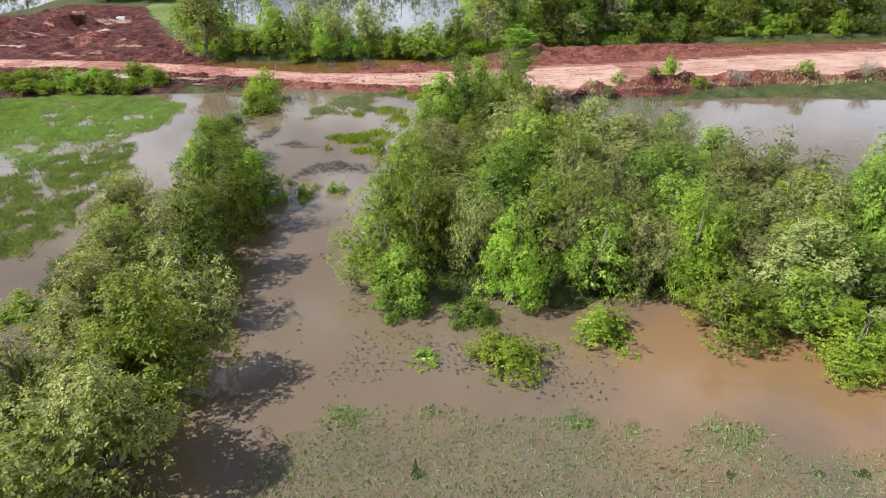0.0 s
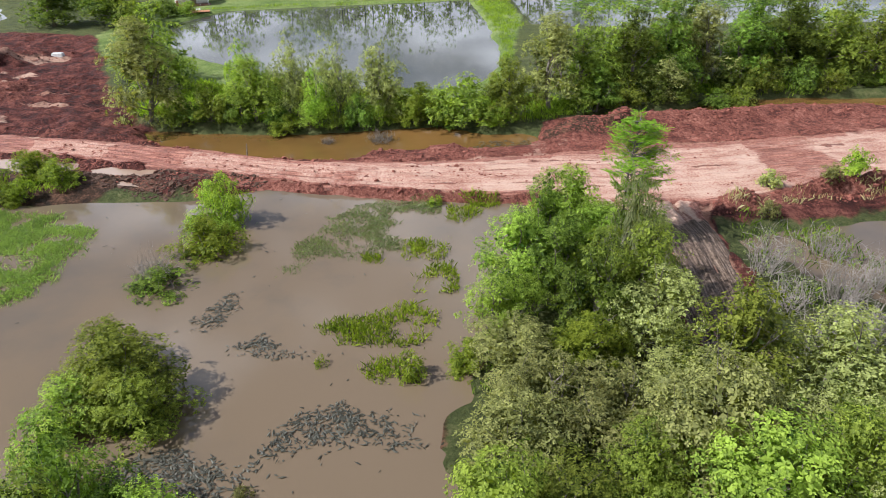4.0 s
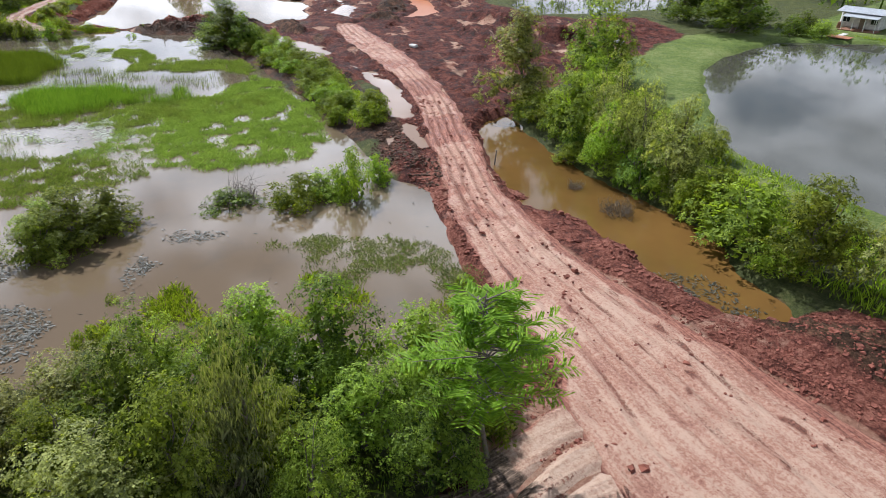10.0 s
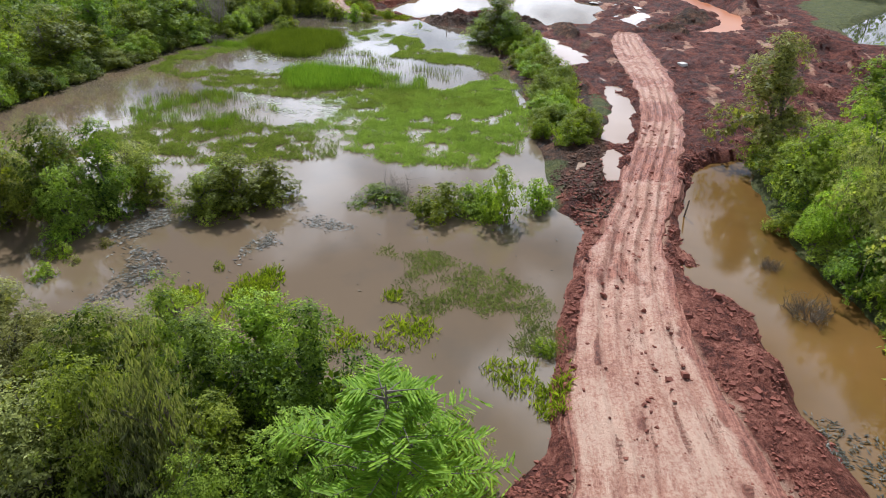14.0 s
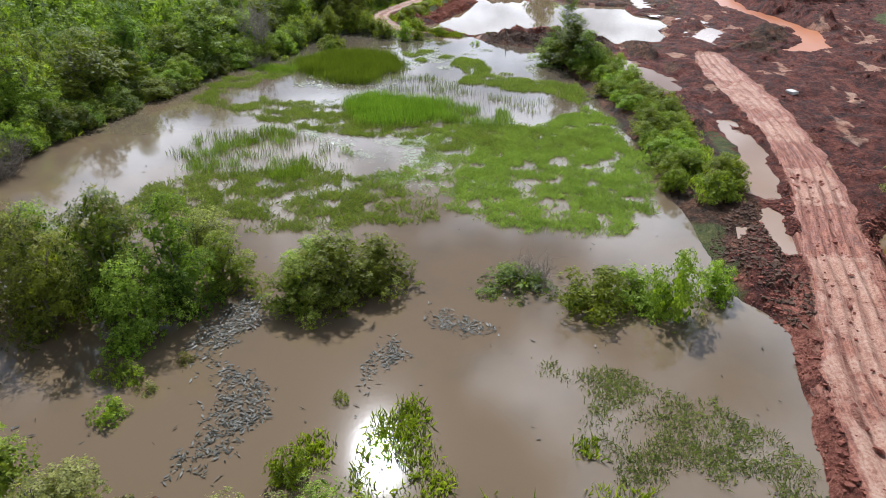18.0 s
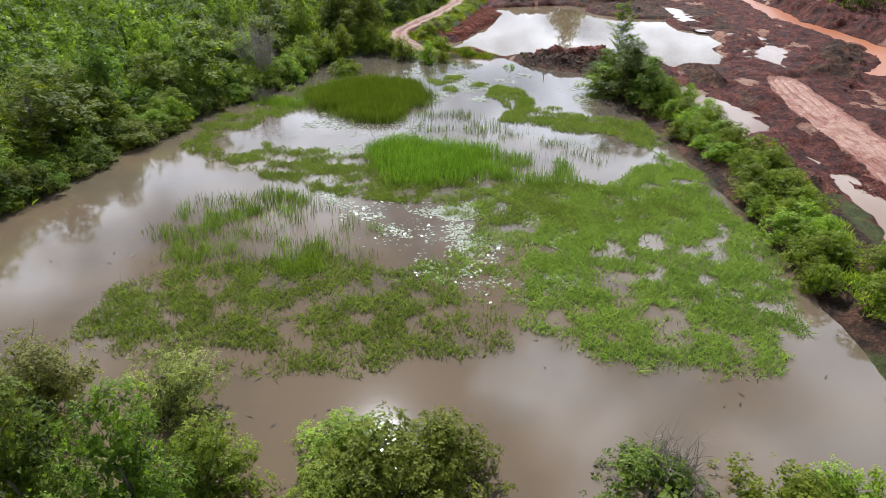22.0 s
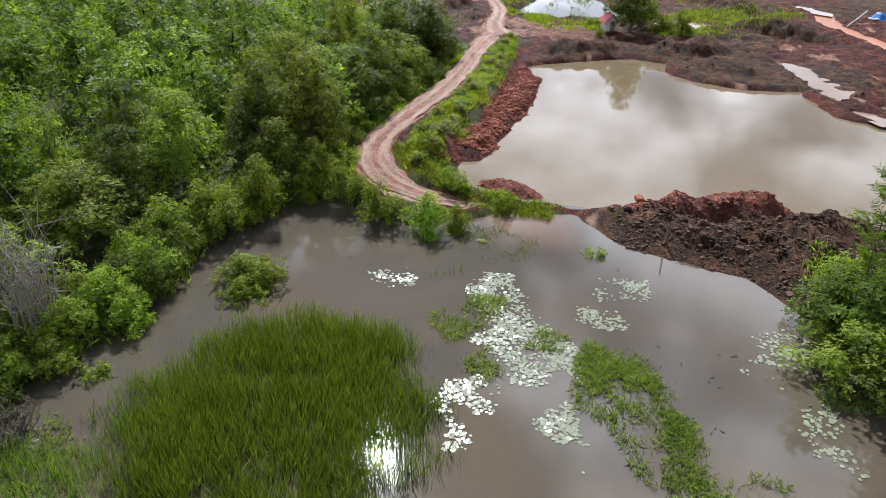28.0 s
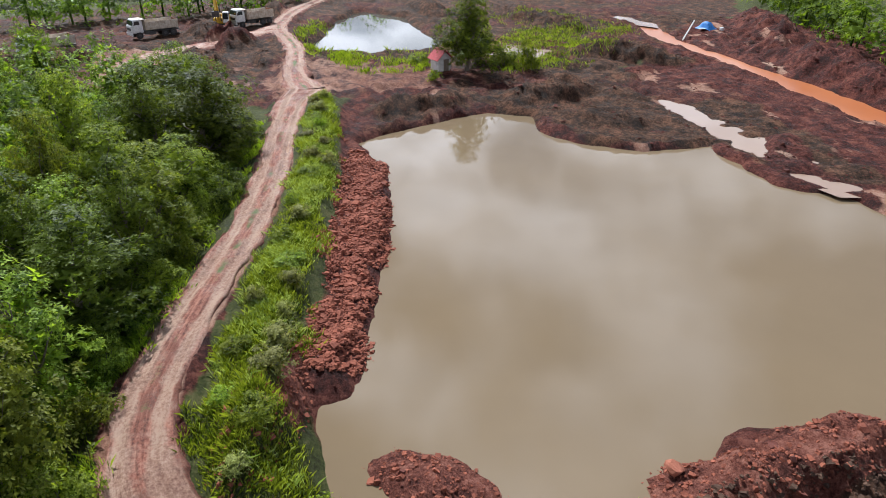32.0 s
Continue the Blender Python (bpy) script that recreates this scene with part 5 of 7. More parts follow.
# hedge on the swamp bank and the tree at its end
row([(-34.5, 80), (-44, 79.5), (-55, 80.2), (-66, 78), (-75, 75.8), (-84, 74.8)], 1.7, lambda r, x, y: (BUSH[0] if r.random() < 0.8 else BUSH[1], r.uniform(1.5, 2.3), r.uniform(2.6, 3.6)), "hedge bushes on the swamp bank", 0.7, 14)
row([(-36, 78.0), (-46, 77.6), (-56, 77.8), (-67, 75.2), (-76, 73)], 1.6, lambda r, x, y: (BUSH[0], r.uniform(1.1, 1.8), r.uniform(2.2, 3.2)), "hedge bushes on the swamp bank", 0.5, 15)
for ob, x, y, h, w in [(BROAD[1], -77.6, 72.4, 5.8, 6.4), (MIDDLE[2], -81.6, 72.4, 5.2, 5.4), (MIDDLE[2], -74, 73.6, 4.6, 4.6), (MIDDLE[2], -83.4, 70.2, 4.0, 5.0), (MIDDLE[0], -79.6, 69.8, 3.4, 4.4), (FEATHER, -84.4, 72, 8.6, 2.8), (BUSH[1], -86.6, 72.4, 2.2, 3.4)]:
    plant_copy(ob, x, y, h, w, "trees at the hedge's end")


# the forest west of the swamp
def forest(rng, x, y):
    d = outline(np.array([x]), np.array([y]), SWAMP)[0]
    k = rng.random()
    ob = BROAD[1] if k < 0.25 else MIDDLE[2] if k < 0.42 else MIDDLE[0] if k < 0.62 else FINE[0] if k < 0.72 else BROAD[0] if k < 0.86 else MIDDLE[3]
    return ob, rng.uniform(3.7, 7.2) + min(d, 10) * 0.16, rng.uniform(4.4, 7.2)


FOREST = [(-28, 15), (-33, 19), (-40, 21), (-50, 21.5), (-62, 23.5), (-70, 25), (-78, 28.5), (-84, 29), (-91, 29.5), (-96.5, 32), (-100.5, 35.5), (-104, 37), (-111, 37.5), (-120, 40), (-132, 41.5), (-145, 42), (-151, 38), (-156, 30), (-160, 20),
          (-166, 0), (-172, -30), (-172, -60), (-100, -60), (-50, -40), (-28, -20)]


def near_edge(x, y):
    return (outline(x, y, SWAMP) < 12.5) | (along(x, y, TRACK)[0] < 12.5)


stood = fill(FOREST, 3.9, forest, "forest trees west of the swamp", near_edge, 21, 150)
rng = np.random.RandomState(33)
x, y = rng.uniform(-175, -28, 9000), rng.uniform(-60, 42, 9000)
ok = (outline(x, y, FOREST) < -3) & ~near_edge(x, y)
deep = []
for a, b in zip(x[ok], y[ok]):
    if all((a - c) ** 2 + (b - d) ** 2 > 24 for c, d, *_ in deep):
        deep.append((a, b, rng.choice((5.0, 6.2, 7.2, 8.8, 9.6)) * rng.uniform(0.9, 1.1), rng.uniform(5.0, 8.4)))
woods("woods", [s for i, s in enumerate(deep) if i % 4], "dense dark green interior of the forest", M_LEAF_DARK, 2300, 0.32)
woods("woods", deep[0::4], "dense mid green interior of the forest", M_LEAF, 2300, 0.32)
fill([(-30, 18), (-40, 21.5), (-50, 22), (-62, 24), (-71, 26), (-79, 30), (-90, 31), (-96, 34.5), (-97.5, 38.5), (-94, 35.6), (-89.8, 33), (-79, 32.6), (-73, 30), (-62, 27), (-47, 24.3), (-32, 22.5)], 1.7,
     lambda r, x, y: (r.choice(BUSH), r.uniform(1.4, 2.6), r.uniform(2.4, 3.6)), "bushes along the forest shore", None, 34, 90)
fill([(-101, 45.6), (-105, 44.4), (-114, 45.6), (-122, 47.6), (-131.5, 49), (-144, 50), (-154, 51.2), (-154, 52.4), (-131, 51), (-114, 48), (-106, 46.8)], 2.1,
     lambda r, x, y: (SHRUB[1] if r.random() < 0.7 else SHRUB[0], r.uniform(0.5, 1.0), r.uniform(1.2, 2.2)), "herb clumps on the dyke", None, 37, 36)
fill([(-101, 39.6), (-108, 39.4), (-118, 41), (-130, 43.6), (-146, 44.6), (-148, 41), (-132, 40), (-118, 37.5), (-104, 36)], 2.2,
     lambda r, x, y: (r.choice(BUSH), r.uniform(1.2, 2.4), r.uniform(2.2, 3.4)), "bushes beside the track", None, 35, 50)
row([(-30, 20), (-40, 23.2), (-50, 23.6), (-62, 26), (-70, 27.3), (-79, 31.6), (-90, 32)], 2.0, lambda r, x, y: (r.choice([BUSH[0], BUSH[1], BUSH[2]]), r.uniform(1.5, 3.0), r.uniform(2.4, 3.8)), "bushes along the forest shore", 0.9, 22)
row([(-33, 23), (-47, 24.4), (-62, 27), (-74, 30.2)], 2.4, lambda r, x, y: (r.choice(SHRUB), r.uniform(0.8, 1.5), r.uniform(1.5, 2.4)), "shrubs along the forest shore", 0.7, 23)
for ob, x, y, h, w in [(BUSH[0], -84.5, 37.8, 2.6, 4.2), (BUSH[0], -83.4, 38.3, 2.0, 3.0), (BUSH[1], -85.6, 37.4, 2.0, 3.0), (BUSH[1], -94, 43.8, 3.0, 3.4), (BUSH[0], -93, 47.3, 2.6, 3.0), (BUSH[0], -93.4, 49.3, 2.1, 2.1), (BUSH[1], -96.6, 41, 3.0, 3.6), (BUSH[0], -98, 38, 3.4, 4), (BUSH[0], -94, 35, 3.8, 4.2), (BUSH[1], -90.5, 33.5, 3.6, 4.4), (MIDDLE[0], -99, 35, 4.6, 4.4),
                       (SHRUB[0], -98.6, 48.6, 1.6, 2.3), (SHRUB[0], -97, 52.7, 1.6, 1.9), (SHRUB[0], -91, 58.7, 1.4, 1.8), (SHRUB[1], -91.5, 51.3, 1.0, 1.8), (BUSH[0], -79.4, 33.4, 1.8, 2.6), (SHRUB[0], -75.8, 33.6, 1.2, 1.8)]:
    plant_copy(ob, x, y, h, w, "bushes at the track's bend")
for ob, x, y, h, w in [(CONIC, -156, 24.5, 8.2, 5.8), (CONIC, -151, 22, 6.4, 4.4), (UMBRELLA, -146, 38.5, 6.8, 10), (UMBRELLA, -152, 36, 6.0, 9)]:
    plant_copy(ob, x, y, h, w, "trees above the forest")
for ob, x, y, h, w in [(BROAD[1], -165, 71, 10.5, 7.4), (MIDDLE[0], -171.5, 74, 6.8, 5), (BUSH[0], -164.7, 79, 3.6, 3.8), (BUSH[1], -168, 77, 2.6, 4), (SHRUB[0], -161, 66, 1.4, 2), (SHRUB[0], -171, 66, 1.3, 3)]:
    plant_copy(ob, x, y, h, w, "trees at the hut")
woods("woods", spots_along([(-200, -35), (-206, 0), (-212, 18), (-220, 34), (-230, 46), (-250, 54)], 3.8, 9.5, 7.5, 2.0, 25) + spots_along([(-232, -30), (-242, 10), (-248, 38), (-258, 60), (-266, 100), (-268, 140)], 6, 9.5, 9, 2.0, 26), "far dark trees behind the diggings")
woods("woods", spots_along([(-148, 127), (-165, 132), (-180, 138), (-215, 150)], 4.6, 8, 7, 1.6, 27) + spots_along([(-150, 134), (-185, 145), (-225, 160)], 6, 9, 8, 2, 28), "far dark trees beyond the stream")
for x, y, w in [(-32.5, 24.5, 4.5), (-35.5, 23.5, 4), (-71.5, 32, 3.4), (-10.2, 91.4, 2.6), (-15.2, 90.9, 1.3)]:
    plant_copy(BRUSHPILE, x, y, 0.55 + 0.2 * w, w, "dry brush heaps", sink=-0.55)
plant_copy(DRY[0], -77.5, 29.6, 6.0, 4.6, "dry brush heaps", label="tall grey leafless tree at the forest's edge")
plant_copy(BRUSHPILE, -90.2, 37.6, 1.3, 1.2, "dry brush heaps", sink=-0.5)


# ---- grass, reeds and floating plants ----
def scatter(rng, poly, density, keep=-9.0, size=3.0, shift=0.0, soft=0.7):
    """Points over an outline, thinned out where the noise lies under keep and towards the edge."""
    xs, ys = [p[0] for p in poly], [p[1] for p in poly]
    n = int((max(xs) - min(xs)) * (max(ys) - min(ys)) * density)
    x, y = rng.uniform(min(xs), max(xs), n), rng.uniform(min(ys), max(ys), n)
    s = outline(x, y, poly)
    ok = (s + 1.1 * fbm(x, y, 2.5, 3, 3.0) + np.abs(rng.normal(0, soft, n)) < 0.1) & (fbm(x, y, size, 4, shift) + 0.25 * rng.normal(0, 1, n) > keep)
    return x[ok], y[ok]


def blades(rng, x, y, z, tall, wide, lean=0.35, bend=0.35):
    """A tapered blade at each point: two faces, bent over."""
    n = len(x)
    h = tall * rng.uniform(0.4, 1.3, n)
    a, b = rng.uniform(0, 2 * math.pi, n), rng.uniform(0, 2 * math.pi, n)
    out = h * np.abs(rng.normal(0, lean, n))
    c, s = np.cos(a) * wide / 2, np.sin(a) * wide / 2
    mx, my = np.cos(b) * out * bend, np.sin(b) * out * bend
    z = np.broadcast_to(z, x.shape)
    V = np.stack([np.stack([x - c, y - s, z - 0.05], 1), np.stack([x + c, y + s, z - 0.05], 1), np.stack([x + mx + c * 0.7, y + my + s * 0.7, z + h * 0.6], 1),
                  np.stack([x + np.cos(b) * out, y + np.sin(b) * out, z + h], 1)], 1).reshape(-1, 3)
    return V, np.arange(4 * n).reshape(-1, 4)


def stuff(name, V, F, mat, label, category="grass"):
    return tagged(new(name, mesh_from(name, V, F, mat)), label, category, kind="stuff")


def on_land(x, y):
    return np.maximum(height(x, y), WATER)


def turf(name, polys, density, tall, wide, mat, label, keep=-9.0, size=3.0, seed=1, lean=0.35, tufts=1, spread_m=0.12, soft=0.7):
    rng, P = np.random.RandomState(seed), []
    for poly in polys:
        x, y = scatter(rng, poly, density, keep, size, seed, soft)
        x, y = np.repeat(x, tufts), np.repeat(y, tufts)
        if tufts > 1:
            x, y = x + rng.normal(0, spread_m, len(x)), y + rng.normal(0, spread_m, len(y))
        stiff = mat is M_REED
        P.append(blades(rng, x, y, on_land(x, y), tall, wide * (2.0 if stiff else 1.0), lean, 0.54 if stiff else 0.35))
    V, F = joined(P)
    tone = np.repeat(0.5 + 0.45 * fbm(V[::4, 0], V[::4, 1], 1.1, 4, seed + 0.5) + rng.normal(0, 0.24, len(V) // 4), 4)
    return tagged(new(name, crown_mesh(V, F, np.clip(tone, 0, 1), mat, name)), label, "grass", kind="stuff")


def pads(name, polys, density, mat, label, keep=0.0, seed=4, size=0.24, level=WATER):
    """Round notched leaves lying on the water."""
    rng, P = np.random.RandomState(seed), []
    for poly in polys:
        x, y = scatter(rng, poly, density, keep, 1.6, seed, 0.5)
        n, k = len(x), 8
        r = size / 2 * rng.uniform(0.55, 1.3, n)
        a0 = rng.uniform(0, 6.28, n)
        z = level + 0.012 + rng.uniform(0, 0.02, n)
        tx, ty = rng.normal(0, 0.06, n), rng.normal(0, 0.06, n)
        ring = []
        for j in range(k):
            u = a0 + 0.25 + (6.28 - 0.5) * j / (k - 1)
            px, py = np.cos(u) * r, np.sin(u) * r
            ring.append(np.stack([x + px, y + py, z + px * tx + py * ty], 1))
        centre = np.stack([x, y, z], 1)
        V = np.stack([centre] + ring, 1).reshape(-1, 3)
        tri = np.array([(0, j, j + 1) for j in range(1, k)])
        F = (np.arange(n)[:, None, None] * (k + 1) + tri[None]).reshape(-1, 3)
        P.append((V, F))
    return stuff(name, *joined(P), mat, label, "lily pads")


def litter(name, polys, density, mat, label, keep=0.0, seed=6, size=0.3, size_noise=2.0, category="water weed"):
    """Flat strips of drowned weed just above the water."""
    rng, P = np.random.RandomState(seed), []
    for poly in polys:
        x, y = scatter(rng, poly, density, keep, size_noise, seed)
        n = len(x)
        a, L = rng.uniform(0, 6.28, n), size * rng.uniform(0.4, 1.4, n)
        w = rng.uniform(0.02, 0.06, n)
        c, s = np.cos(a), np.sin(a)
        z = WATER + 0.01 + rng.uniform(0, 0.05, n)
        V = np.stack([np.stack([x - c * L / 2, y - s * L / 2, z], 1), np.stack([x + s * w, y - c * w, z + 0.02], 1), np.stack([x + c * L / 2, y + s * L / 2, z + rng.uniform(0, 0.05, n)], 1), np.stack([x - s * w, y + c * w, z], 1)], 1).reshape(-1, 3)
        P.append((V, np.arange(4 * n).reshape(-1, 4)))
    return stuff(name, *joined(P), mat, label, category)


NEAR_MEADOW = [(-28, 71), (-28.7, 63.5), (-31, 59.5), (-35, 60.5), (-41, 60), (-46, 62), (-52, 66), (-60, 73), (-50, 75.8), (-40, 77), (-33, 75.8)]
SOUTH_MEADOW = [(-26.5, 43), (-28, 38), (-33, 37.5), (-35.4, 41), (-36.5, 46), (-37.5, 51), (-36, 55), (-33.8, 58.5), (-29.8, 60), (-28.5, 55), (-26.4, 48.6)]
MID_MEADOW = [[(-67.8, 34.2), (-65.9, 30.8), (-61.7, 29.1), (-58.8, 30.5), (-56.2, 31.0), (-52.0, 34.3), (-50.7, 39.1), (-48.5, 42.9), (-47.4, 46.0), (-47.1, 50.2), (-50.3, 51.1), (-54.8, 47.9), (-56.4, 42.9), (-57.6, 37.3), (-55.8, 38.1), (-54.2, 34.6), (-57.0, 32.3), (-58.4, 32.2), (-60.7, 33.2), (-63.3, 34.6), (-66.2, 36.2)], [(-50.3, 51.1), (-50.8, 59.2), (-51.1, 64.5), (-50.9, 69.5), (-50.7, 73.5), (-45.2, 71.0), (-43.7, 57.7), (-46.9, 54.2), (-47.1, 50.2)]]
REED_G = [(-41.9, 37.2), (-43.3, 39.7), (-46.0, 40.4), (-47.8, 43.7), (-44.8, 46.9), (-42.5, 47.7), (-41.3, 37.6)]
FAR_MEADOW = [[(-70.0, 57.8), (-73.2, 63.0), (-70.8, 64.4), (-69.6, 69.8), (-68.1, 71.7), (-62.1, 73.1), (-61.0, 72.0), (-64.2, 69.9), (-64.8, 65.8), (-67.2, 61.6), (-67.4, 58.2)], [(-75.8, 56.5), (-81.2, 57.4), (-78.3, 60.7), (-74.7, 61.4), (-73.8, 58.7)], [(-82.2, 49.2), (-84.7, 50.9), (-84.3, 52.7), (-82.0, 52.0), (-80.3, 50.4)], [(-79.0, 50.9), (-80.0, 51.8), (-78.4, 53.3), (-77.7, 52.2), (-78.2, 51.1)], [(-81.5, 57.4), (-80.9, 58.5), (-78.5, 60.6), (-77.6, 60.2), (-77.8, 58.1), (-79.3, 57.2)], [(-75.7, 56.4), (-76.9, 58.8), (-76.7, 61.5), (-74.6, 61.8), (-72.7, 60.9), (-72.4, 58.8), (-73.9, 58.4)], [(-72.7, 61.6), (-73.3, 63.5), (-72.5, 64.2), (-71.6, 63.8), (-71.3, 61.0)], [(-81.8, 54.1), (-82.5, 55.4), (-81.6, 56.2), (-80.7, 55.0)], [(-78.6, 68.2), (-80.2, 71.2), (-77.8, 70.5), (-77.9, 68.4)]]
REED_A = [(-69.4, 37.9), (-73.0, 35.9), (-78.6, 38.2), (-81.7, 42.6), (-80.3, 47.7), (-74.4, 50.2), (-69.3, 48.7), (-65.8, 47.7), (-65.5, 44.1), (-67.2, 40.8)]
REED_B = [(-57.1, 48.0), (-58.5, 49.7), (-58.6, 53.0), (-58.6, 55.4), (-57.6, 57.3), (-53.9, 57.8), (-51.6, 55.9), (-50.9, 53.8), (-51.7, 50.9), (-52.8, 48.9)]
REED_C = [(-45, 36), (-48, 42), (-46, 46), (-42.5, 50.5), (-37, 52.4), (-34.5, 46), (-34.8, 40), (-39, 35)]
REED_CLUMPS = [[(-40.7, 35.7), (-43.2, 36.9), (-43.2, 41.1), (-41.1, 42.7), (-39.2, 40.3), (-38.9, 37.5)], [(-36.1, 38.8), (-37.8, 38.4), (-37.8, 41.3), (-36.0, 42.8), (-35.2, 41.3)], [(-45.2, 40.2), (-47.3, 41.5), (-45.7, 44.7), (-43.2, 44.4), (-43.3, 41.7)],
               [(-36.9, 45.1), (-39.0, 45.0), (-38.9, 47.3), (-36.3, 48.4), (-35.8, 46.3)], [(-40.3, 49.5), (-43.3, 49.6), (-41.7, 50.8), (-40.1, 50.9)]]
REED_D = [(-87.1, 47.3), (-88.3, 48.9), (-88.2, 50.7), (-86.9, 50.8), (-86.2, 48.1)]
REED_E = [(-70.8, 48.5), (-70.5, 54.5), (-66.6, 60.1), (-63.6, 62.0), (-62.2, 68.4), (-58.5, 69.1), (-55.0, 67.0), (-56.4, 65.5), (-59.8, 59.7), (-62.0, 55.6), (-62.1, 50.5)]
REED_F = [(-57.2, 58.3), (-58.1, 61.2), (-55.9, 64.0), (-52.4, 64.5), (-51.3, 61.9), (-51.8, 59.2), (-54.0, 58.2)]
REED_RIM = [(-77.2, 36.6), (-81.2, 36.9), (-82.5, 38.3), (-81.5, 39.4), (-75.2, 37.3), (-71.5, 36.0), (-70.7, 32.5), (-68.6, 34.1), (-69.0, 37.5), (-73.1, 38.6)]
EAST_WEED = [(-16, 65), (-15, 68), (-14.8, 70.2), (-13, 72), (-13.3, 74.8), (-9, 77), (-5, 77.8), (-4.4, 76), (-7.4, 74.5), (-7, 69.8), (-9.6, 69.2), (-12.5, 68.4), (-13.4, 65)]
TUFTS = [[(-7.1, 68.5), (-6.9, 70.8), (-4, 71.4), (-3.5, 69), (-5.3, 68.2)], [(-4, 74.8), (-3.3, 77), (-1, 77.8), (0, 76.6), (-1.6, 74.2), (-3.4, 73.6)], [(-11.5, 60.8), (-9, 62.3), (-5.8, 63.2), (-4, 61), (-5.7, 58.8), (-8.7, 59.2)], [(-6.2, 65.3), (-3.8, 68), (-3.4, 64.6), (-5.6, 64.2)],
         [(-9.6, 67.7), (-9.6, 68.9), (-8.3, 68.9), (-8.3, 67.7)], [(-9, 57.5), (-6.5, 58.5), (-5.5, 56.5), (-7.5, 55.6)]]
DARK_WEED = [[(-18.4, 50.6), (-15.9, 52.2), (-13, 50.8), (-12.4, 52.6), (-9.2, 55), (-6, 54.6), (-4, 53.2), (-6.5, 51.4), (-9, 51.9), (-10.6, 49.8), (-13.4, 48.9), (-16.7, 49.6)], [(-16, 59), (-14, 61), (-11, 58), (-13, 57)], [(-19, 60), (-17, 65), (-15, 63)]]
FLOOD_EDGE = [(-6.8, 21.6), (-4.8, 22.9), (-1.2, 23.1), (3, 22.5), (10.2, 21.7), (19, 20.9), (26, 20.4), (26, 19.8), (19, 20.2), (10.2, 21), (3, 21.8), (-1.2, 22.3), (-4.8, 22)]
SHALLOW = [(-3.5, 30), (-5.5, 33), (-6, 27), (-3.6, 22.5), (2, 22.3), (8, 23), (10, 27.5), (6, 30), (1, 29)]
turf("swamp_grass", [NEAR_MEADOW], 300, 0.24, 0.03, M_GRASS, "short green grass standing in the swamp", -0.2, 1.3, 2, 0.8, soft=0.9)
turf("swamp_grass", [widened(m, 0.7) for m in MID_MEADOW], 240, 0.22, 0.028, M_GRASS, "ragged green grass standing in the swamp", -0.08, 1.2, 5, 0.8, soft=0.5)
turf("swamp_grass", [widened(m, 0.5) for m in FAR_MEADOW], 210, 0.24, 0.035, M_GRASS, "small islands of fresh grass among lily pads", -0.35, 1.8, 10, 0.8, soft=0.45)
CENTRE_MEADOW = [(-33, 54), (-33.5, 64), (-44, 67), (-53, 67), (-51, 58), (-48, 53), (-44, 57), (-40, 57), (-37.5, 53), (-36.5, 50)]
turf("swamp_grass", [CENTRE_MEADOW], 180, 0.2, 0.03, M_GRASS, "thin floating grass between lily pads", -0.08, 1.2, 3, 0.9, soft=1.0)
SIDE_MAT = [(-69.6, 31.1), (-72.7, 33.2), (-72.4, 34.8), (-67.7, 37.5), (-65.2, 35.8), (-65.0, 33.5)]
turf("swamp_grass", [widened(SIDE_MAT, 0.6)], 190, 0.2, 0.03, M_GRASS, "pale grass mat between forest shore and reeds", -0.15, 1.3, 4, 0.8, soft=0.6)
turf("swamp_grass", [widened(SOUTH_MEADOW, 0.8)], 230, 0.24, 0.03, M_GRASS, "low floating grass at the swamp's edge", -0.2, 1.3, 6, 0.8, soft=1.0)
turf("reeds", [widened(REED_A, 0.8)], 300, 0.95, 0.011, M_REED, "dense tall green reed bed", -0.42, 1.5, 7, 0.22, soft=1.6)
turf("reeds", [widened(REED_B, 1.7)], 280, 0.9, 0.011, M_REED, "dense tall green reeds in the swamp", -0.42, 1.5, 8, 0.22, soft=1.5)
turf("reeds", [widened(REED_F, 1.0), widened(REED_RIM, 0.6)], 130, 0.75, 0.013, M_REED, "loose stand of green reeds in the water", -0.15, 2.0, 20, 0.2, soft=0.8)
turf("reeds", [widened(c, 0.9) for c in REED_CLUMPS], 150, 0.6, 0.012, M_REED, "thin clumps of green reeds in open water", -0.1, 1.4, 22, 0.22, soft=0.9)
for bed, by in ((REED_A, 1.9), (REED_B, 2.6)):
    turf("reeds", [widened(bed, by)], 42, 0.7, 0.013, M_REED, "sparse outer stalks of a reed bed", 0.0, 1.4, 21, 0.2, soft=0.9)
turf("reeds", [REED_C, REED_D, REED_E, REED_G], 46, 0.6, 0.014, M_REED, "thin stand of green reeds in the water", 0.08, 1.8, 9, 0.2, soft=1.0)
turf("water_weed", [EAST_WEED], 300, 0.15, 0.032, M_GREYWEED, "low grey-green weed over the water", -0.25, 2.0, 11, 1.0)
turf("water_weed", [[(-94.9, 49.7), (-94.7, 52.1), (-91.7, 55.0), (-89.0, 55.1), (-88.7, 49.9)]], 90, 0.14, 0.03, M_GREYWEED, "sparse weed tips beside the flooded bank", 0.05, 1.2, 24, 1.0)
turf("grass_tufts", TUFTS, 200, 0.3, 0.05, M_LEAF_FRESH, "bright green grass tufts in the swamp", -0.1, 1.6, 12, 0.7)
litter("dead_weed", DARK_WEED, 105, M_WEED, "dark drowned weed drifting on the water", 0.0, 13, 0.3, 2.4)
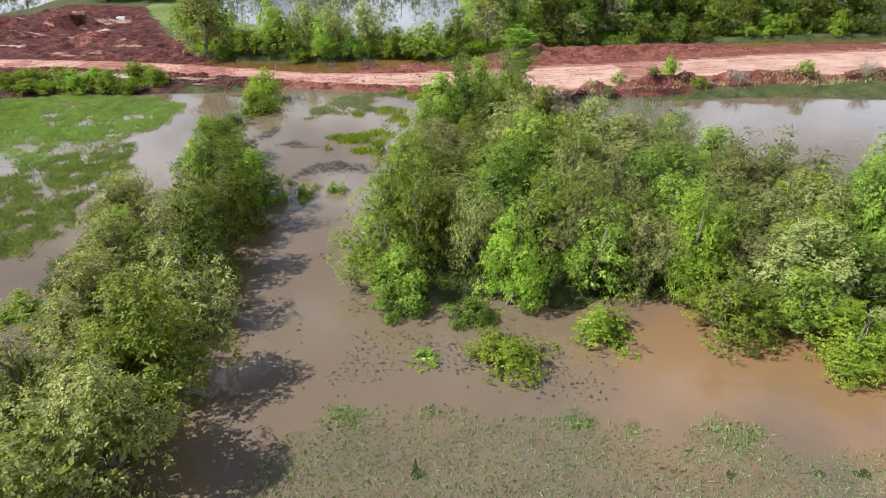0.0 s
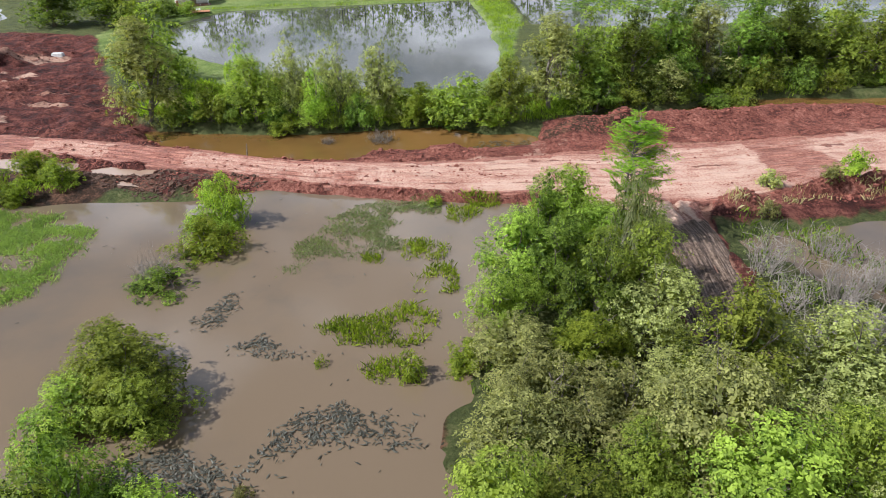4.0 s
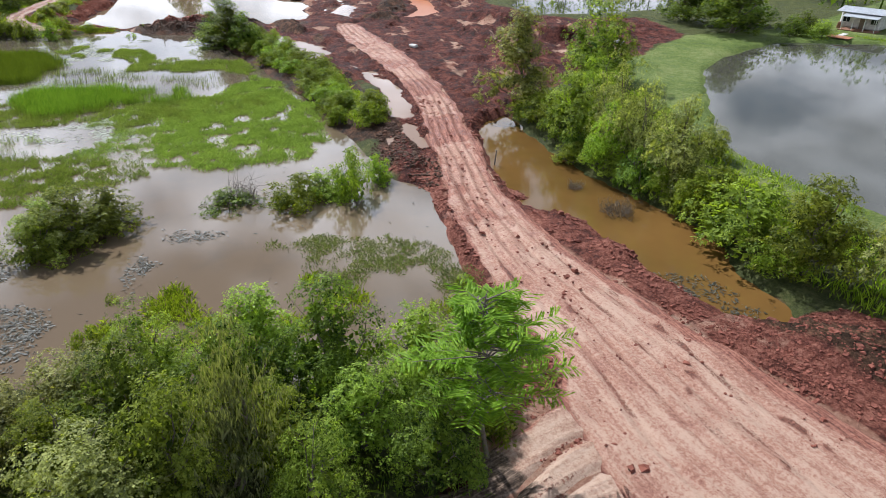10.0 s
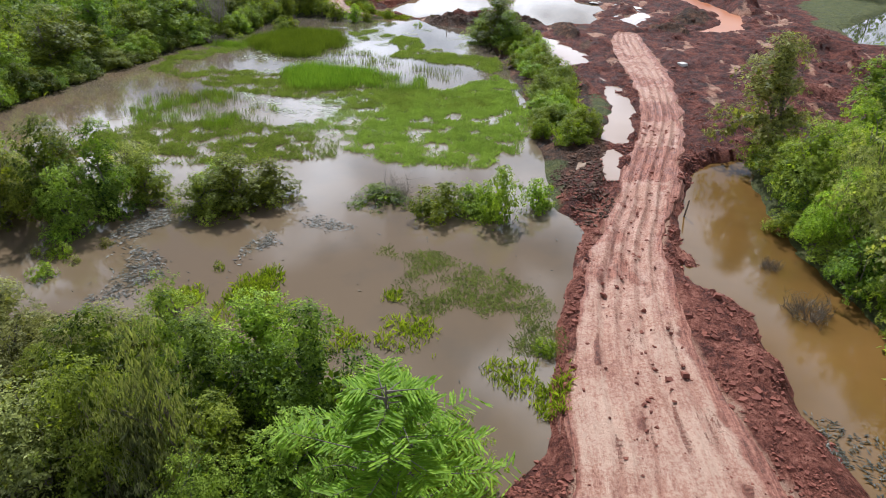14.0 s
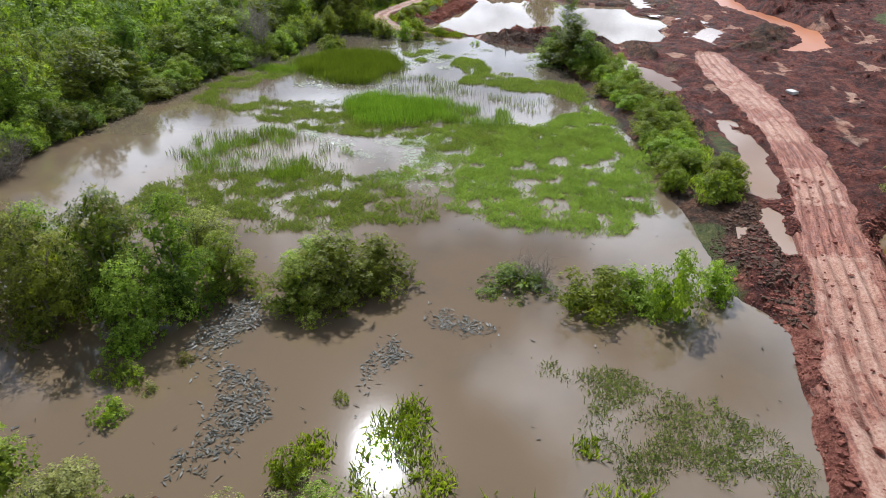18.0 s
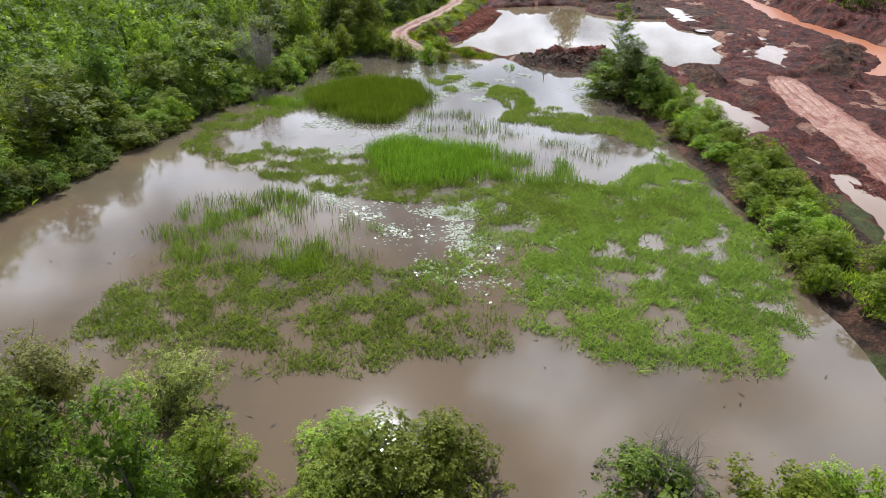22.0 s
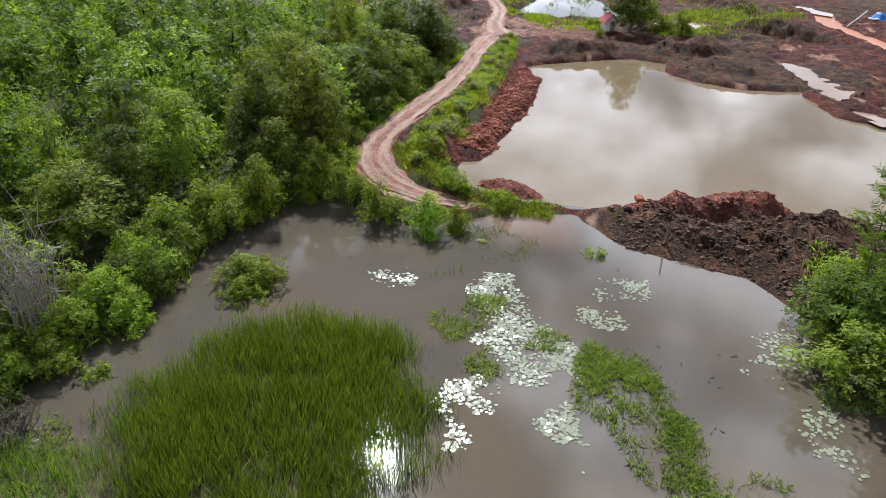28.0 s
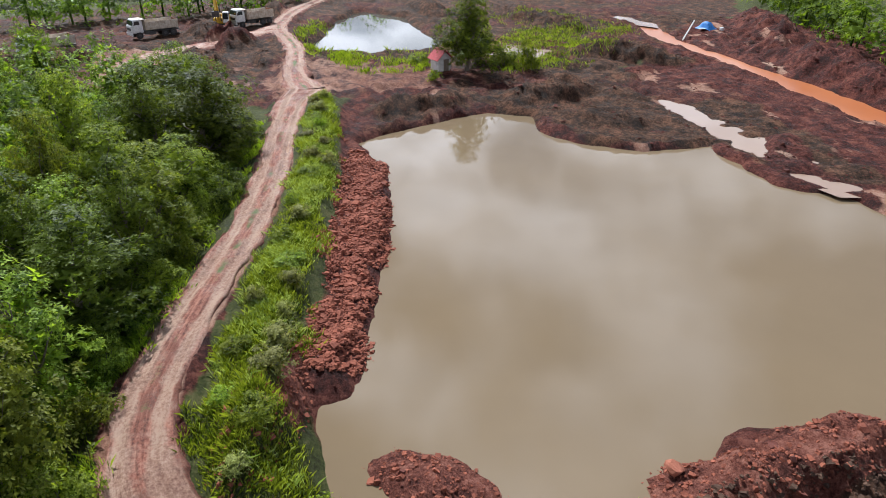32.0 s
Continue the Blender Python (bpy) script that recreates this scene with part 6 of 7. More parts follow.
litter("dead_weed", [[(-2.2, 87.8), (-1, 90.4), (3.4, 93), (5, 90.6), (2.6, 88)]], 55, M_WEED, "dark drowned grass in the ditch", -0.1, 19, 0.3, 1.2)
litter("dead_weed", [SHALLOW], 10, M_WEED, "dark weed scraps in shallow water", 0.1, 14, 0.2, 2.0)
litter("dead_weed", [SWAMP], 0.8, M_WEED, "scattered scraps of dead weed on the water", 0.5, 15, 0.3, 2.6)
turf("flooded_grass", [FLOODED], 150, 0.10, 0.035, M_GREYWEED, "flooded grass tips above shallow water", -0.6, 2.0, 16, 1.2)
turf("flooded_grass", [FLOOD_EDGE], 150, 0.2, 0.04, M_GRASS, "line of green grass along the flooded field", -0.3, 1.5, 17, 0.8)
turf("flooded_grass", [SHALLOW], 40, 0.08, 0.03, M_GREYWEED, "sparse weed tips above shallow water", 0.0, 2.0, 18, 1.2)
LILIES = [[(-85.9, 50.5), (-87.5, 53.1), (-85.7, 53.8), (-84.9, 55.1), (-83.5, 54.8), (-81.6, 56.5), (-79.8, 57.5), (-78.9, 56.9), (-79.5, 55.0), (-77.0, 55.2), (-77.2, 53.3), (-79.3, 53.0), (-80.6, 50.9), (-83.2, 52.3)], [(-77.6, 50.1), (-78.2, 51.4), (-77.2, 53.3), (-75.4, 52.8), (-75.1, 51.6), (-75.9, 50.5)], [(-87.0, 44.1), (-88.0, 46.1), (-86.8, 47.8), (-85.5, 47.9), (-85.0, 46.3)], [(-84.9, 56.7), (-84.9, 59.6), (-83.3, 60.0), (-82.4, 58.6), (-83.0, 57.2)], [(-86.2, 58.0), (-87.3, 59.2), (-87.9, 61.3), (-86.0, 60.7), (-85.5, 58.4)], [(-74.8, 54.8), (-76.7, 55.9), (-75.7, 56.9), (-74.3, 56.5), (-74.5, 55.6)], [(-73.3, 50.9), (-74.6, 50.9), (-74.8, 51.9), (-73.7, 51.5)], [(-85.3, 41.4), (-86.1, 42.6), (-84.9, 43.1), (-84.4, 42.0)], [(-55.6, 43.3), (-57.8, 44.1), (-58.7, 45.6), (-56.8, 46.1), (-55.1, 44.3)], [(-45.0, 53.9), (-47.1, 56.1), (-46.0, 57.8), (-44.5, 57.3), (-43.7, 55.5), (-44.1, 54.2)]]
LILIES_NEAR = [[(-46.0, 51.5), (-46.8, 53.2), (-46.1, 54.5), (-47.0, 56.9), (-45.3, 57.6), (-43.9, 56.1), (-43.9, 54.1), (-44.6, 52.0)], [(-42.5, 50.4), (-43.6, 51.9), (-41.1, 52.8), (-41.8, 51.4)], [(-42.9, 53.4), (-43.7, 56.1), (-41.7, 57.6), (-41.1, 56.3), (-40.5, 54.5)],
               [(-39.9, 55.8), (-41.0, 58.9), (-39.7, 59.8), (-38.0, 56.9), (-38.9, 55.9)], [(-40.8, 60.1), (-41.9, 62.5), (-40.8, 63.4), (-39.9, 61.3)], [(-37.2, 61.3), (-38.5, 64.2), (-36.1, 64.0), (-36.1, 61.2)], [(-36.9, 53.5), (-37.3, 55.3), (-35.8, 56.1), (-35.6, 53.7)],
               [(-37.3, 56.5), (-37.3, 59.0), (-35.4, 59.8), (-35.0, 57.0)], [(-51.4, 56.7), (-51.5, 57.4), (-48.9, 58.5), (-48.7, 57.1)], [(-47.7, 44.4), (-46.2, 48.3), (-44.9, 48.9), (-46.1, 45.8)]]
LILIES_SPARSE = [[(-34.5, 53), (-33.5, 60), (-36, 65), (-43, 65), (-50, 60), (-47, 50), (-43, 47), (-38, 50)], [(-41.6, 69.5), (-43.1, 72.5), (-41.4, 74.2), (-39.3, 73.2), (-39.9, 70.6)], [(-51.9, 65.7), (-49.5, 66.3), (-47.1, 68.7), (-47.4, 66.5)], [(-66, 43), (-70, 45), (-67, 52), (-62, 50), (-60, 44)], [(-69.6, 31.1), (-72.7, 33.2), (-67.7, 37.5), (-65, 35)]]
LILIES_EDGE = [[(-80.3, 64.9), (-81.2, 66.4), (-78.4, 66.2), (-78.0, 64.6)], [(-77.3, 66.7), (-78.0, 69.2), (-73.7, 67.4), (-74.8, 66.3)], [(-72.0, 55.7), (-73.4, 56.7), (-72.2, 56.8)], [(-82.9, 66.4), (-85.3, 68.9), (-82.7, 69.2), (-80.3, 68.3), (-81.0, 67.2)], [(-63.8, 38.7), (-67.6, 39.8), (-63.6, 43.5), (-62.0, 43.2)], [(-47.3, 45.3), (-45.1, 49.7), (-43.1, 53.2), (-42.7, 49.4), (-45.3, 46.5)], [(-51.4, 56.5), (-49.6, 58.3), (-48.6, 57.5), (-49.8, 56.8)], [(-50.4, 61.5), (-51.1, 63.9), (-50.0, 63.7), (-49.6, 61.9)], [(-51.0, 67.0), (-52.8, 71.2), (-51.8, 73.4), (-50.4, 71.8), (-49.2, 67.5)]]
pads("lily_pads", [widened(m, 0.35) for m in LILIES[:-1]], 85, M_PAD_SHEEN, "thick patches of pale lily pads on the water", -0.2, 31, 0.175)
pads("lily_pads", [widened(m, 0.4) for m in LILIES_NEAR] + LILIES[-1:], 70, M_PAD_SHEEN, "thick patches of pale lily pads between the grass", 0.12, 32, 0.17)
pads("lily_pads", LILIES_SPARSE, 26, M_PAD_SHEEN, "pale lily pads scattered over the water", 0.38, 35, 0.15)
pads("lily_pads", [widened(m, 0.3) for m in LILIES_EDGE], 30, M_PAD_SHEEN, "loose patches of lily pads on the swamp", -0.05, 33, 0.2)
DUCKWEED = [[(18, 165), (30, 160), (60, 168), (85, 178), (70, 190), (40, 180), (20, 178)], [(50, 153), (75, 150), (86, 165), (62, 162)]]
pads("duckweed", DUCKWEED, 6, M_LEAF_FRESH, "yellow-green duckweed scum on the far pond", -0.1, 36, 0.55, -0.5)
# grown-over dyke, banks and forest edge
DYKE_SLOPE = [(-100.5, 44.6), (-104.5, 43.2), (-114, 44.9), (-122, 47), (-131.5, 48.3), (-144, 49.4), (-155, 50.8), (-154, 53), (-146, 53), (-130, 51.6), (-121, 50), (-111, 48.4), (-107.5, 47.4), (-101, 47.6)]
turf("dyke_grass", [DYKE_SLOPE], 70, 0.3, 0.03, M_LEAF, "thick green herbs and grass on the dyke", -0.45, 3, 41, 0.6, 5, 0.16)
turf("dyke_grass", [DYKE_SLOPE], 34, 0.36, 0.028, M_LEAF_PALE, "grey-green grass tussocks on the dyke", 0.05, 2.4, 42, 0.6, 6, 0.16)
VERGE = [(-97.5, 40.5), (-101, 40.2), (-108, 39.9), (-116, 41.6), (-124, 43.4), (-134, 45), (-148, 46), (-148, 41.5), (-132, 41), (-120, 39), (-110, 36.5), (-100, 36)]
turf("verge_grass", [VERGE], 34, 0.42, 0.03, M_LEAF_FRESH, "tall fresh grass beside the track", -0.3, 3, 43, 0.55, 5, 0.2)
SHORE = [(-95.5, 60.5), (-96.6, 58), (-97.6, 52), (-99.5, 48.6), (-100.6, 47.4), (-99.6, 50.6), (-98.4, 56), (-97.6, 61)]
turf("shore_grass", [SHORE], 34, 0.26, 0.025, M_LEAF_FRESH, "short grass on the narrow pond bank", -0.1, 2, 44, 0.6, 4, 0.12)
BEND = [(-101.2, 44.6), (-100.6, 48.2), (-98.4, 51.0), (-97.7, 55.7), (-95.6, 56.1), (-95.8, 49.6), (-97.8, 46.0)]
turf("shore_grass", [BEND], 80, 0.28, 0.025, M_LEAF, "rough green grass at the track's bend", -0.3, 2, 53, 0.6, 3, 0.12)
POND_RIM = [(-53, 168), (3, 181), (10, 184), (10, 152), (6, 128), (3, 110), (-2, 105.5), (-14, 104.5), (-22, 106), (-19, 108.5), (-11, 107), (-1, 107.8), (2.6, 114), (5, 128), (4.2, 151), (2, 179.8), (-46, 168)]
turf("bank_grass", [POND_RIM], 9, 0.4, 0.06, M_LEAF_FRESH, "bright green grass on the fish pond's bank", -0.5, 4, 45, 0.5, 3, 0.2)
ROADBANK = [(16, 73.5), (19, 74), (30, 75.4), (45, 76.4), (60, 77.6), (60, 80), (44, 79), (28, 77.4), (17, 75)]
turf("bank_grass", [ROADBANK], 14, 0.4, 0.05, M_STRAW, "dry straw-coloured grass on the road bank", -0.2, 2.5, 46, 0.6, 4, 0.16)
FARGREEN = [(-172, 74), (-180, 78), (-188, 84), (-205, 86), (-206, 104), (-190, 108), (-174, 100), (-166, 88), (-162, 76)]
turf("rough_grass", [FARGREEN], 3.2, 0.5, 0.07, M_LEAF, "rough green grass over the far diggings", 0.05, 7, 47, 0.6, 6, 0.4)
BACKBANK = [(-165, 57), (-176, 53), (-190, 49.5), (-205, 52), (-205, 57), (-188, 51.5), (-180, 55), (-178, 70), (-165, 66)]
turf("rough_grass", [BACKBANK], 4, 0.6, 0.09, M_LEAF_FRESH, "green grass around the far pond", 0.0, 4, 48, 0.6, 6, 0.35)
HEDGEFOOT = [(-33, 78.5), (-44, 77.4), (-55, 77.6), (-66, 75.2), (-77, 72.6), (-88, 70), (-92, 73), (-80, 77), (-66, 79.6), (-55, 82), (-44, 81.5), (-35, 81.5)]
turf("bank_grass", [HEDGEFOOT], 26, 0.4, 0.05, M_LEAF, "grass at the hedge's foot", -0.2, 2.5, 49, 0.6, 4, 0.2)
ISLAND_FLOOR = [(-3, 52), (-3.8, 57), (-2, 62), (1, 68), (6, 74), (9.6, 73), (9.6, 58), (14, 56), (25, 66), (22, 72), (16, 73), (15, 60), (20, 54), (33, 43), (34, 32), (22, 29), (10, 32), (-2, 33), (-4, 40)]
turf("undergrowth", [ISLAND_FLOOR], 5, 0.45, 0.06, M_LEAF_DARK, "dark green undergrowth of the island", -0.2, 3, 50, 0.7, 5, 0.25)


DITCH_BANK = [(-38, 98), (-33, 96.5), (-22, 95), (-13, 95.5), (-4, 97), (2, 95), (8, 96.5), (16, 101), (30, 105.5), (60, 107.5), (60, 113), (30, 111), (10, 104), (0, 103), (-12, 104), (-22, 104), (-34, 112)]
turf("undergrowth", [DITCH_BANK], 9, 0.55, 0.07, M_LEAF_FRESH, "fresh green herbs on the ditch bank", -0.3, 3, 51, 0.6, 5, 0.3)
FOREST_SHORE = [(-28, 18), (-40, 20.5), (-50, 21), (-62, 23), (-71, 25), (-79, 29), (-90, 30), (-98, 34), (-97.5, 39), (-94, 36), (-89.8, 33.4), (-79, 33), (-73, 30.5), (-62, 27.5), (-47, 24.8), (-32, 23)]
turf("undergrowth", [FOREST_SHORE], 14, 0.5, 0.07, M_LEAF, "green herbs along the forest shore", -0.4, 3, 52, 0.7, 5, 0.25)


# ---- clods, stones and rubble ----
def stones(name, x, y, z, size, mat, label, seed=1, squat=0.55, category="rubble"):
    """Broken lumps: jittered six-sided blocks."""
    rng = np.random.RandomState(seed)
    base = np.array([(-1, -1, -1), (1, -1, -1), (1, 1, -1), (-1, 1, -1), (-1, -1, 1), (1, -1, 1), (1, 1, 1), (-1, 1, 1)], float) * 0.5
    face = np.array([(0, 3, 2, 1), (4, 5, 6, 7), (0, 1, 5, 4), (1, 2, 6, 5), (2, 3, 7, 6), (3, 0, 4, 7)])
    n = len(x)
    V = base[None] * rng.uniform(0.65, 1.25, (n, 1, 3)) + rng.normal(0, 0.14, (n, 8, 3))
    V[:, 4:, :2] *= rng.uniform(0.45, 0.95, (n, 1, 1))
    a, b = rng.uniform(0, 6.28, n), rng.normal(0, 0.5, n)
    c, s, cb, sb = np.cos(a)[:, None], np.sin(a)[:, None], np.cos(b)[:, None], np.sin(b)[:, None]
    X, Y, Z = V[..., 0], V[..., 1] * cb - V[..., 2] * sb, (V[..., 1] * sb + V[..., 2] * cb) * squat
    sc = np.minimum(np.broadcast_to(size, (n,)), 0.42)[:, None]
    V = np.stack([(X * c - Y * s) * sc + x[:, None], (X * s + Y * c) * sc + y[:, None], Z * sc + z[:, None]], -1).reshape(-1, 3)
    return stuff(name, V, (np.arange(n)[:, None, None] * 8 + face[None]).reshape(-1, 4), mat, label, category)


def strewn(rng, line, n, lo, hi):
    """Points beside a line, from lo to hi metres beyond its edge, on both sides."""
    seg = [math.hypot(b[0] - a[0], b[1] - a[1]) for a, b in zip(line, line[1:])]
    k = rng.choice(len(seg), n, p=np.array(seg) / sum(seg))
    u = rng.rand(n)
    A = np.array(line)
    p, q = A[k], A[k + 1]
    m = p + (q - p) * u[:, None]
    d = unit((q - p)[:, :2])
    off = (m[:, 2] / 2 + rng.uniform(lo, hi, n)) * rng.choice((-1, 1), n)
    return m[:, 0] - d[:, 1] * off, m[:, 1] + d[:, 0] * off


rng = np.random.RandomState(77)
x, y = strewn(rng, ROAD[3:15], 21000, -0.3, 2.4)
ok = fbm(x, y, 2.6, 3, 4.0) + rng.normal(0, 0.25, len(x)) > 0.05
x, y = x[ok], y[ok]
stones("clods", x, y, height(x, y) + 0.02, rng.gamma(1.1, 0.05, len(x)) + 0.03, M_CLOD, "red clay clods heaped along the road's edges", 1)
x, y = strewn(rng, ROAD[4:14], 420, -4.0, -0.4)
z = np.interp(x, [r[0] for r in ROAD], [r[3] for r in ROAD])
stones("clods", x, y, z + 0.02, rng.gamma(1.6, 0.05, len(x)) + 0.04, M_CLOD, "loose clods of clay lying on the road", 2)
x, y = scatter(rng, RUBBLE, 120)
stones("rubble", x, y, height(x, y) + 0.04, rng.gamma(1.5, 0.055, len(x)) + 0.05, M_RUBBLE, "red laterite rubble tipped along the pond's bank", 3)
for hp_set, per, mat, label in (([hp for hp in POND_HEAPS if hp[6] == "r"], 420, M_RUBBLE, "red clods on the pond's spoil heaps"), ([hp for hp in POND_HEAPS if hp[6] == "m"], 420, M_MUDCLOD, "dark wet clods dug out of the swamp"), (ROAD_HEAPS, 230, M_CLOD, "red clods on the road's spoil heaps"), (DIG_HEAPS, 80, M_MUDCLOD, "dark clods on the dug-out heaps")):
    X, Y = [], []
    for hp in hp_set:
        n = int(per * hp[2] * hp[3] / 5)
        a, r, u = rng.uniform(0, 6.28, n), np.sqrt(rng.rand(n)) * 1.15, radians(hp[4])
        p, q = np.cos(a) * r * hp[2], np.sin(a) * r * hp[3]
        X.append(hp[0] + p * math.cos(u) - q * math.sin(u)), Y.append(hp[1] + p * math.sin(u) + q * math.cos(u))
    x, y = np.concatenate(X), np.concatenate(Y)
    z = height(x, y)
    ok = z > WATER - 0.1
    x, y, z = x[ok], y[ok], z[ok]
    stones("clods", x, y, z, rng.gamma(1.1, 0.055, len(x)) + 0.04, mat, label, 5 + per)
x, y = scatter(rng, RED, 1.1)
d = along(x, y, ROAD)[0]
z = height(x, y)
ok = (z > -0.75) & (d > 0.5)
stones("clods", x[ok], y[ok], z[ok], rng.gamma(1.5, 0.06, ok.sum()) + 0.04, M_CLOD_DEEP, "red clods strewn over the graded clay", 9)
x, y = scatter(rng, ROADSIDE, 9)
ok = (along(x, y, ROAD)[0] > 0.4) & (x > -20)
x, y = x[ok], y[ok]
stones("clods", x, y, height(x, y), rng.gamma(1.1, 0.06, len(x)) + 0.04, M_CLOD, "broken red clay over the road's shoulders", 12)
x, y = scatter(rng, MUDDY[0], 45)
stones("clods", x, y, height(x, y), rng.gamma(1.4, 0.06, len(x)) + 0.04, M_MUDCLOD, "dark mud clods on the bank", 10)
x, y = scatter(rng, MUDDY[1], 30)
z = height(x, y)
ok = (z > WATER - 0.05) & (x > -97.4)
stones("clods", x[ok], y[ok], z[ok], rng.gamma(1.2, 0.06, ok.sum()) + 0.04, M_MUDCLOD, "black wet clods churned up beside the swamp", 13)

# ---- vehicles, buildings and other made things ----
M_WHITE = plain("worn_white_paint", (0.55, 0.55, 0.52), (0.74, 0.74, 0.71), 2.5, 0.45, 0.05)
M_BED = plain("scuffed_cream_steel", (0.33, 0.25, 0.17), (0.62, 0.56, 0.46), 1.6, 0.6, 0.1)
M_RUBBER = plain("black_rubber", (0.018, 0.018, 0.018), (0.05, 0.045, 0.04), 8, 0.85, 0.2)
M_STEEL = plain("dark_steel", (0.05, 0.05, 0.052), (0.12, 0.115, 0.11), 6, 0.5, 0.1, 0.6)
M_YELLOW = plain("digger_yellow_paint", (0.55, 0.33, 0.02), (0.72, 0.45, 0.035), 2.5, 0.4, 0.05)
M_GLASS = plain("dark_cab_glass", (0.015, 0.02, 0.025), (0.03, 0.035, 0.04), 2, 0.08, 0.0)
M_LAMP = plain("headlamp_glass", (0.6, 0.6, 0.58), (0.75, 0.75, 0.72), 8, 0.15, 0.0)
M_REDROOF = plain("red_roof_sheet", (0.42, 0.05, 0.055), (0.58, 0.10, 0.10), 3, 0.4, 0.05)
M_WALL = plain("stained_white_plaster", (0.46, 0.45, 0.43), (0.70, 0.69, 0.66), 1.5, 0.85, 0.15)
M_TIN = plain("grey_roof_sheet", (0.42, 0.44, 0.46), (0.58, 0.60, 0.62), 1.2, 0.4, 0.05, 0.3)
M_PLANK = plain("orange_brown_planks", (0.26, 0.10, 0.04), (0.42, 0.18, 0.08), 4, 0.75, 0.2)
M_CONCRETE = plain("pale_concrete", (0.40, 0.39, 0.36), (0.62, 0.60, 0.56), 3, 0.9, 0.25)
M_TARP = plain("blue_tarpaulin", (0.02, 0.14, 0.45), (0.04, 0.24, 0.62), 2, 0.45, 0.3)
M_POST = plain("weathered_post", (0.12, 0.09, 0.06), (0.26, 0.21, 0.16), 9, 0.9, 0.4)
M_RUST = plain("rusty_steel", (0.16, 0.07, 0.04), (0.32, 0.15, 0.08), 4, 0.8, 0.2)


def block(bm, c, s, taper=(1, 1), shift=0.0, m=None):
    """A box with bevelled edges in bm; taper narrows its top, shift moves the top along x."""
    vs = []
    for z in (-0.5, 0.5):
        for x, y in ((-0.5, -0.5), (0.5, -0.5), (0.5, 0.5), (-0.5, 0.5)):
            k = taper if z > 0 else (1, 1)
            vs.append(bm.verts.new((c[0] + x * s[0] * k[0] + (shift if z > 0 else 0), c[1] + y * s[1] * k[1], c[2] + z * s[2])))
    fs = [bm.faces.new([vs[i] for i in f]) for f in ((3, 2, 1, 0), (4, 5, 6, 7), (0, 1, 5, 4), (1, 2, 6, 5), (2, 3, 7, 6), (3, 0, 4, 7))]
    edges = list({e for f in fs for e in f.edges})
    bmesh.ops.bevel(bm, geom=edges, offset=min(s) * 0.12, segments=1, affect="EDGES")
    if m is not None:
        bmesh.ops.transform(bm, matrix=m, verts=[v for v in bm.verts if v.is_valid])


def disc(bm, c, r, width, axis="Y", n=18, hole=0.0):
    """A short rounded cylinder lying across, as for wheels."""
    ret = bmesh.ops.create_cone(bm, cap_ends=True, segments=n, radius1=r, radius2=r, depth=width)
    turn = Matrix.Rotation(math.pi / 2, 4, "X") if axis == "Y" else Matrix.Identity(4)
    rim = [e for e in {e for v in ret["verts"] for e in v.link_edges} if e.calc_face_angle(0) > 1]
    verts = ret["verts"]
    bmesh.ops.transform(bm, matrix=Matrix.Translation(c) @ turn, verts=verts)
    bmesh.ops.bevel(bm, geom=rim, offset=min(width, r) * 0.15, segments=1, affect="EDGES")


def solid(name, mat, parent, *blocks, label=""):
    """A part made of bevelled boxes."""
    bm = bmesh.new()
    for b in blocks:
        block(bm, *b)
    return closed(name, bm, mat, parent, label)


def closed(name, bm, mat, parent, label=""):
    me = bpy.data.meshes.new(name)
    bm.to_mesh(me), bm.free()
    me.materials.append(mat)
    return part(name, me, parent, label)


def wheel(parent, x, y, r, width):
    bm = bmesh.new()
    disc(bm, (x, y, r), r, width)
    w = closed("wheel", bm, M_RUBBER, parent)
    bm = bmesh.new()
    disc(bm, (x, y + math.copysign(width * 0.5, y) * 1.02, r), r * 0.5, 0.06)
    closed("rim", bm, M_STEEL, w)


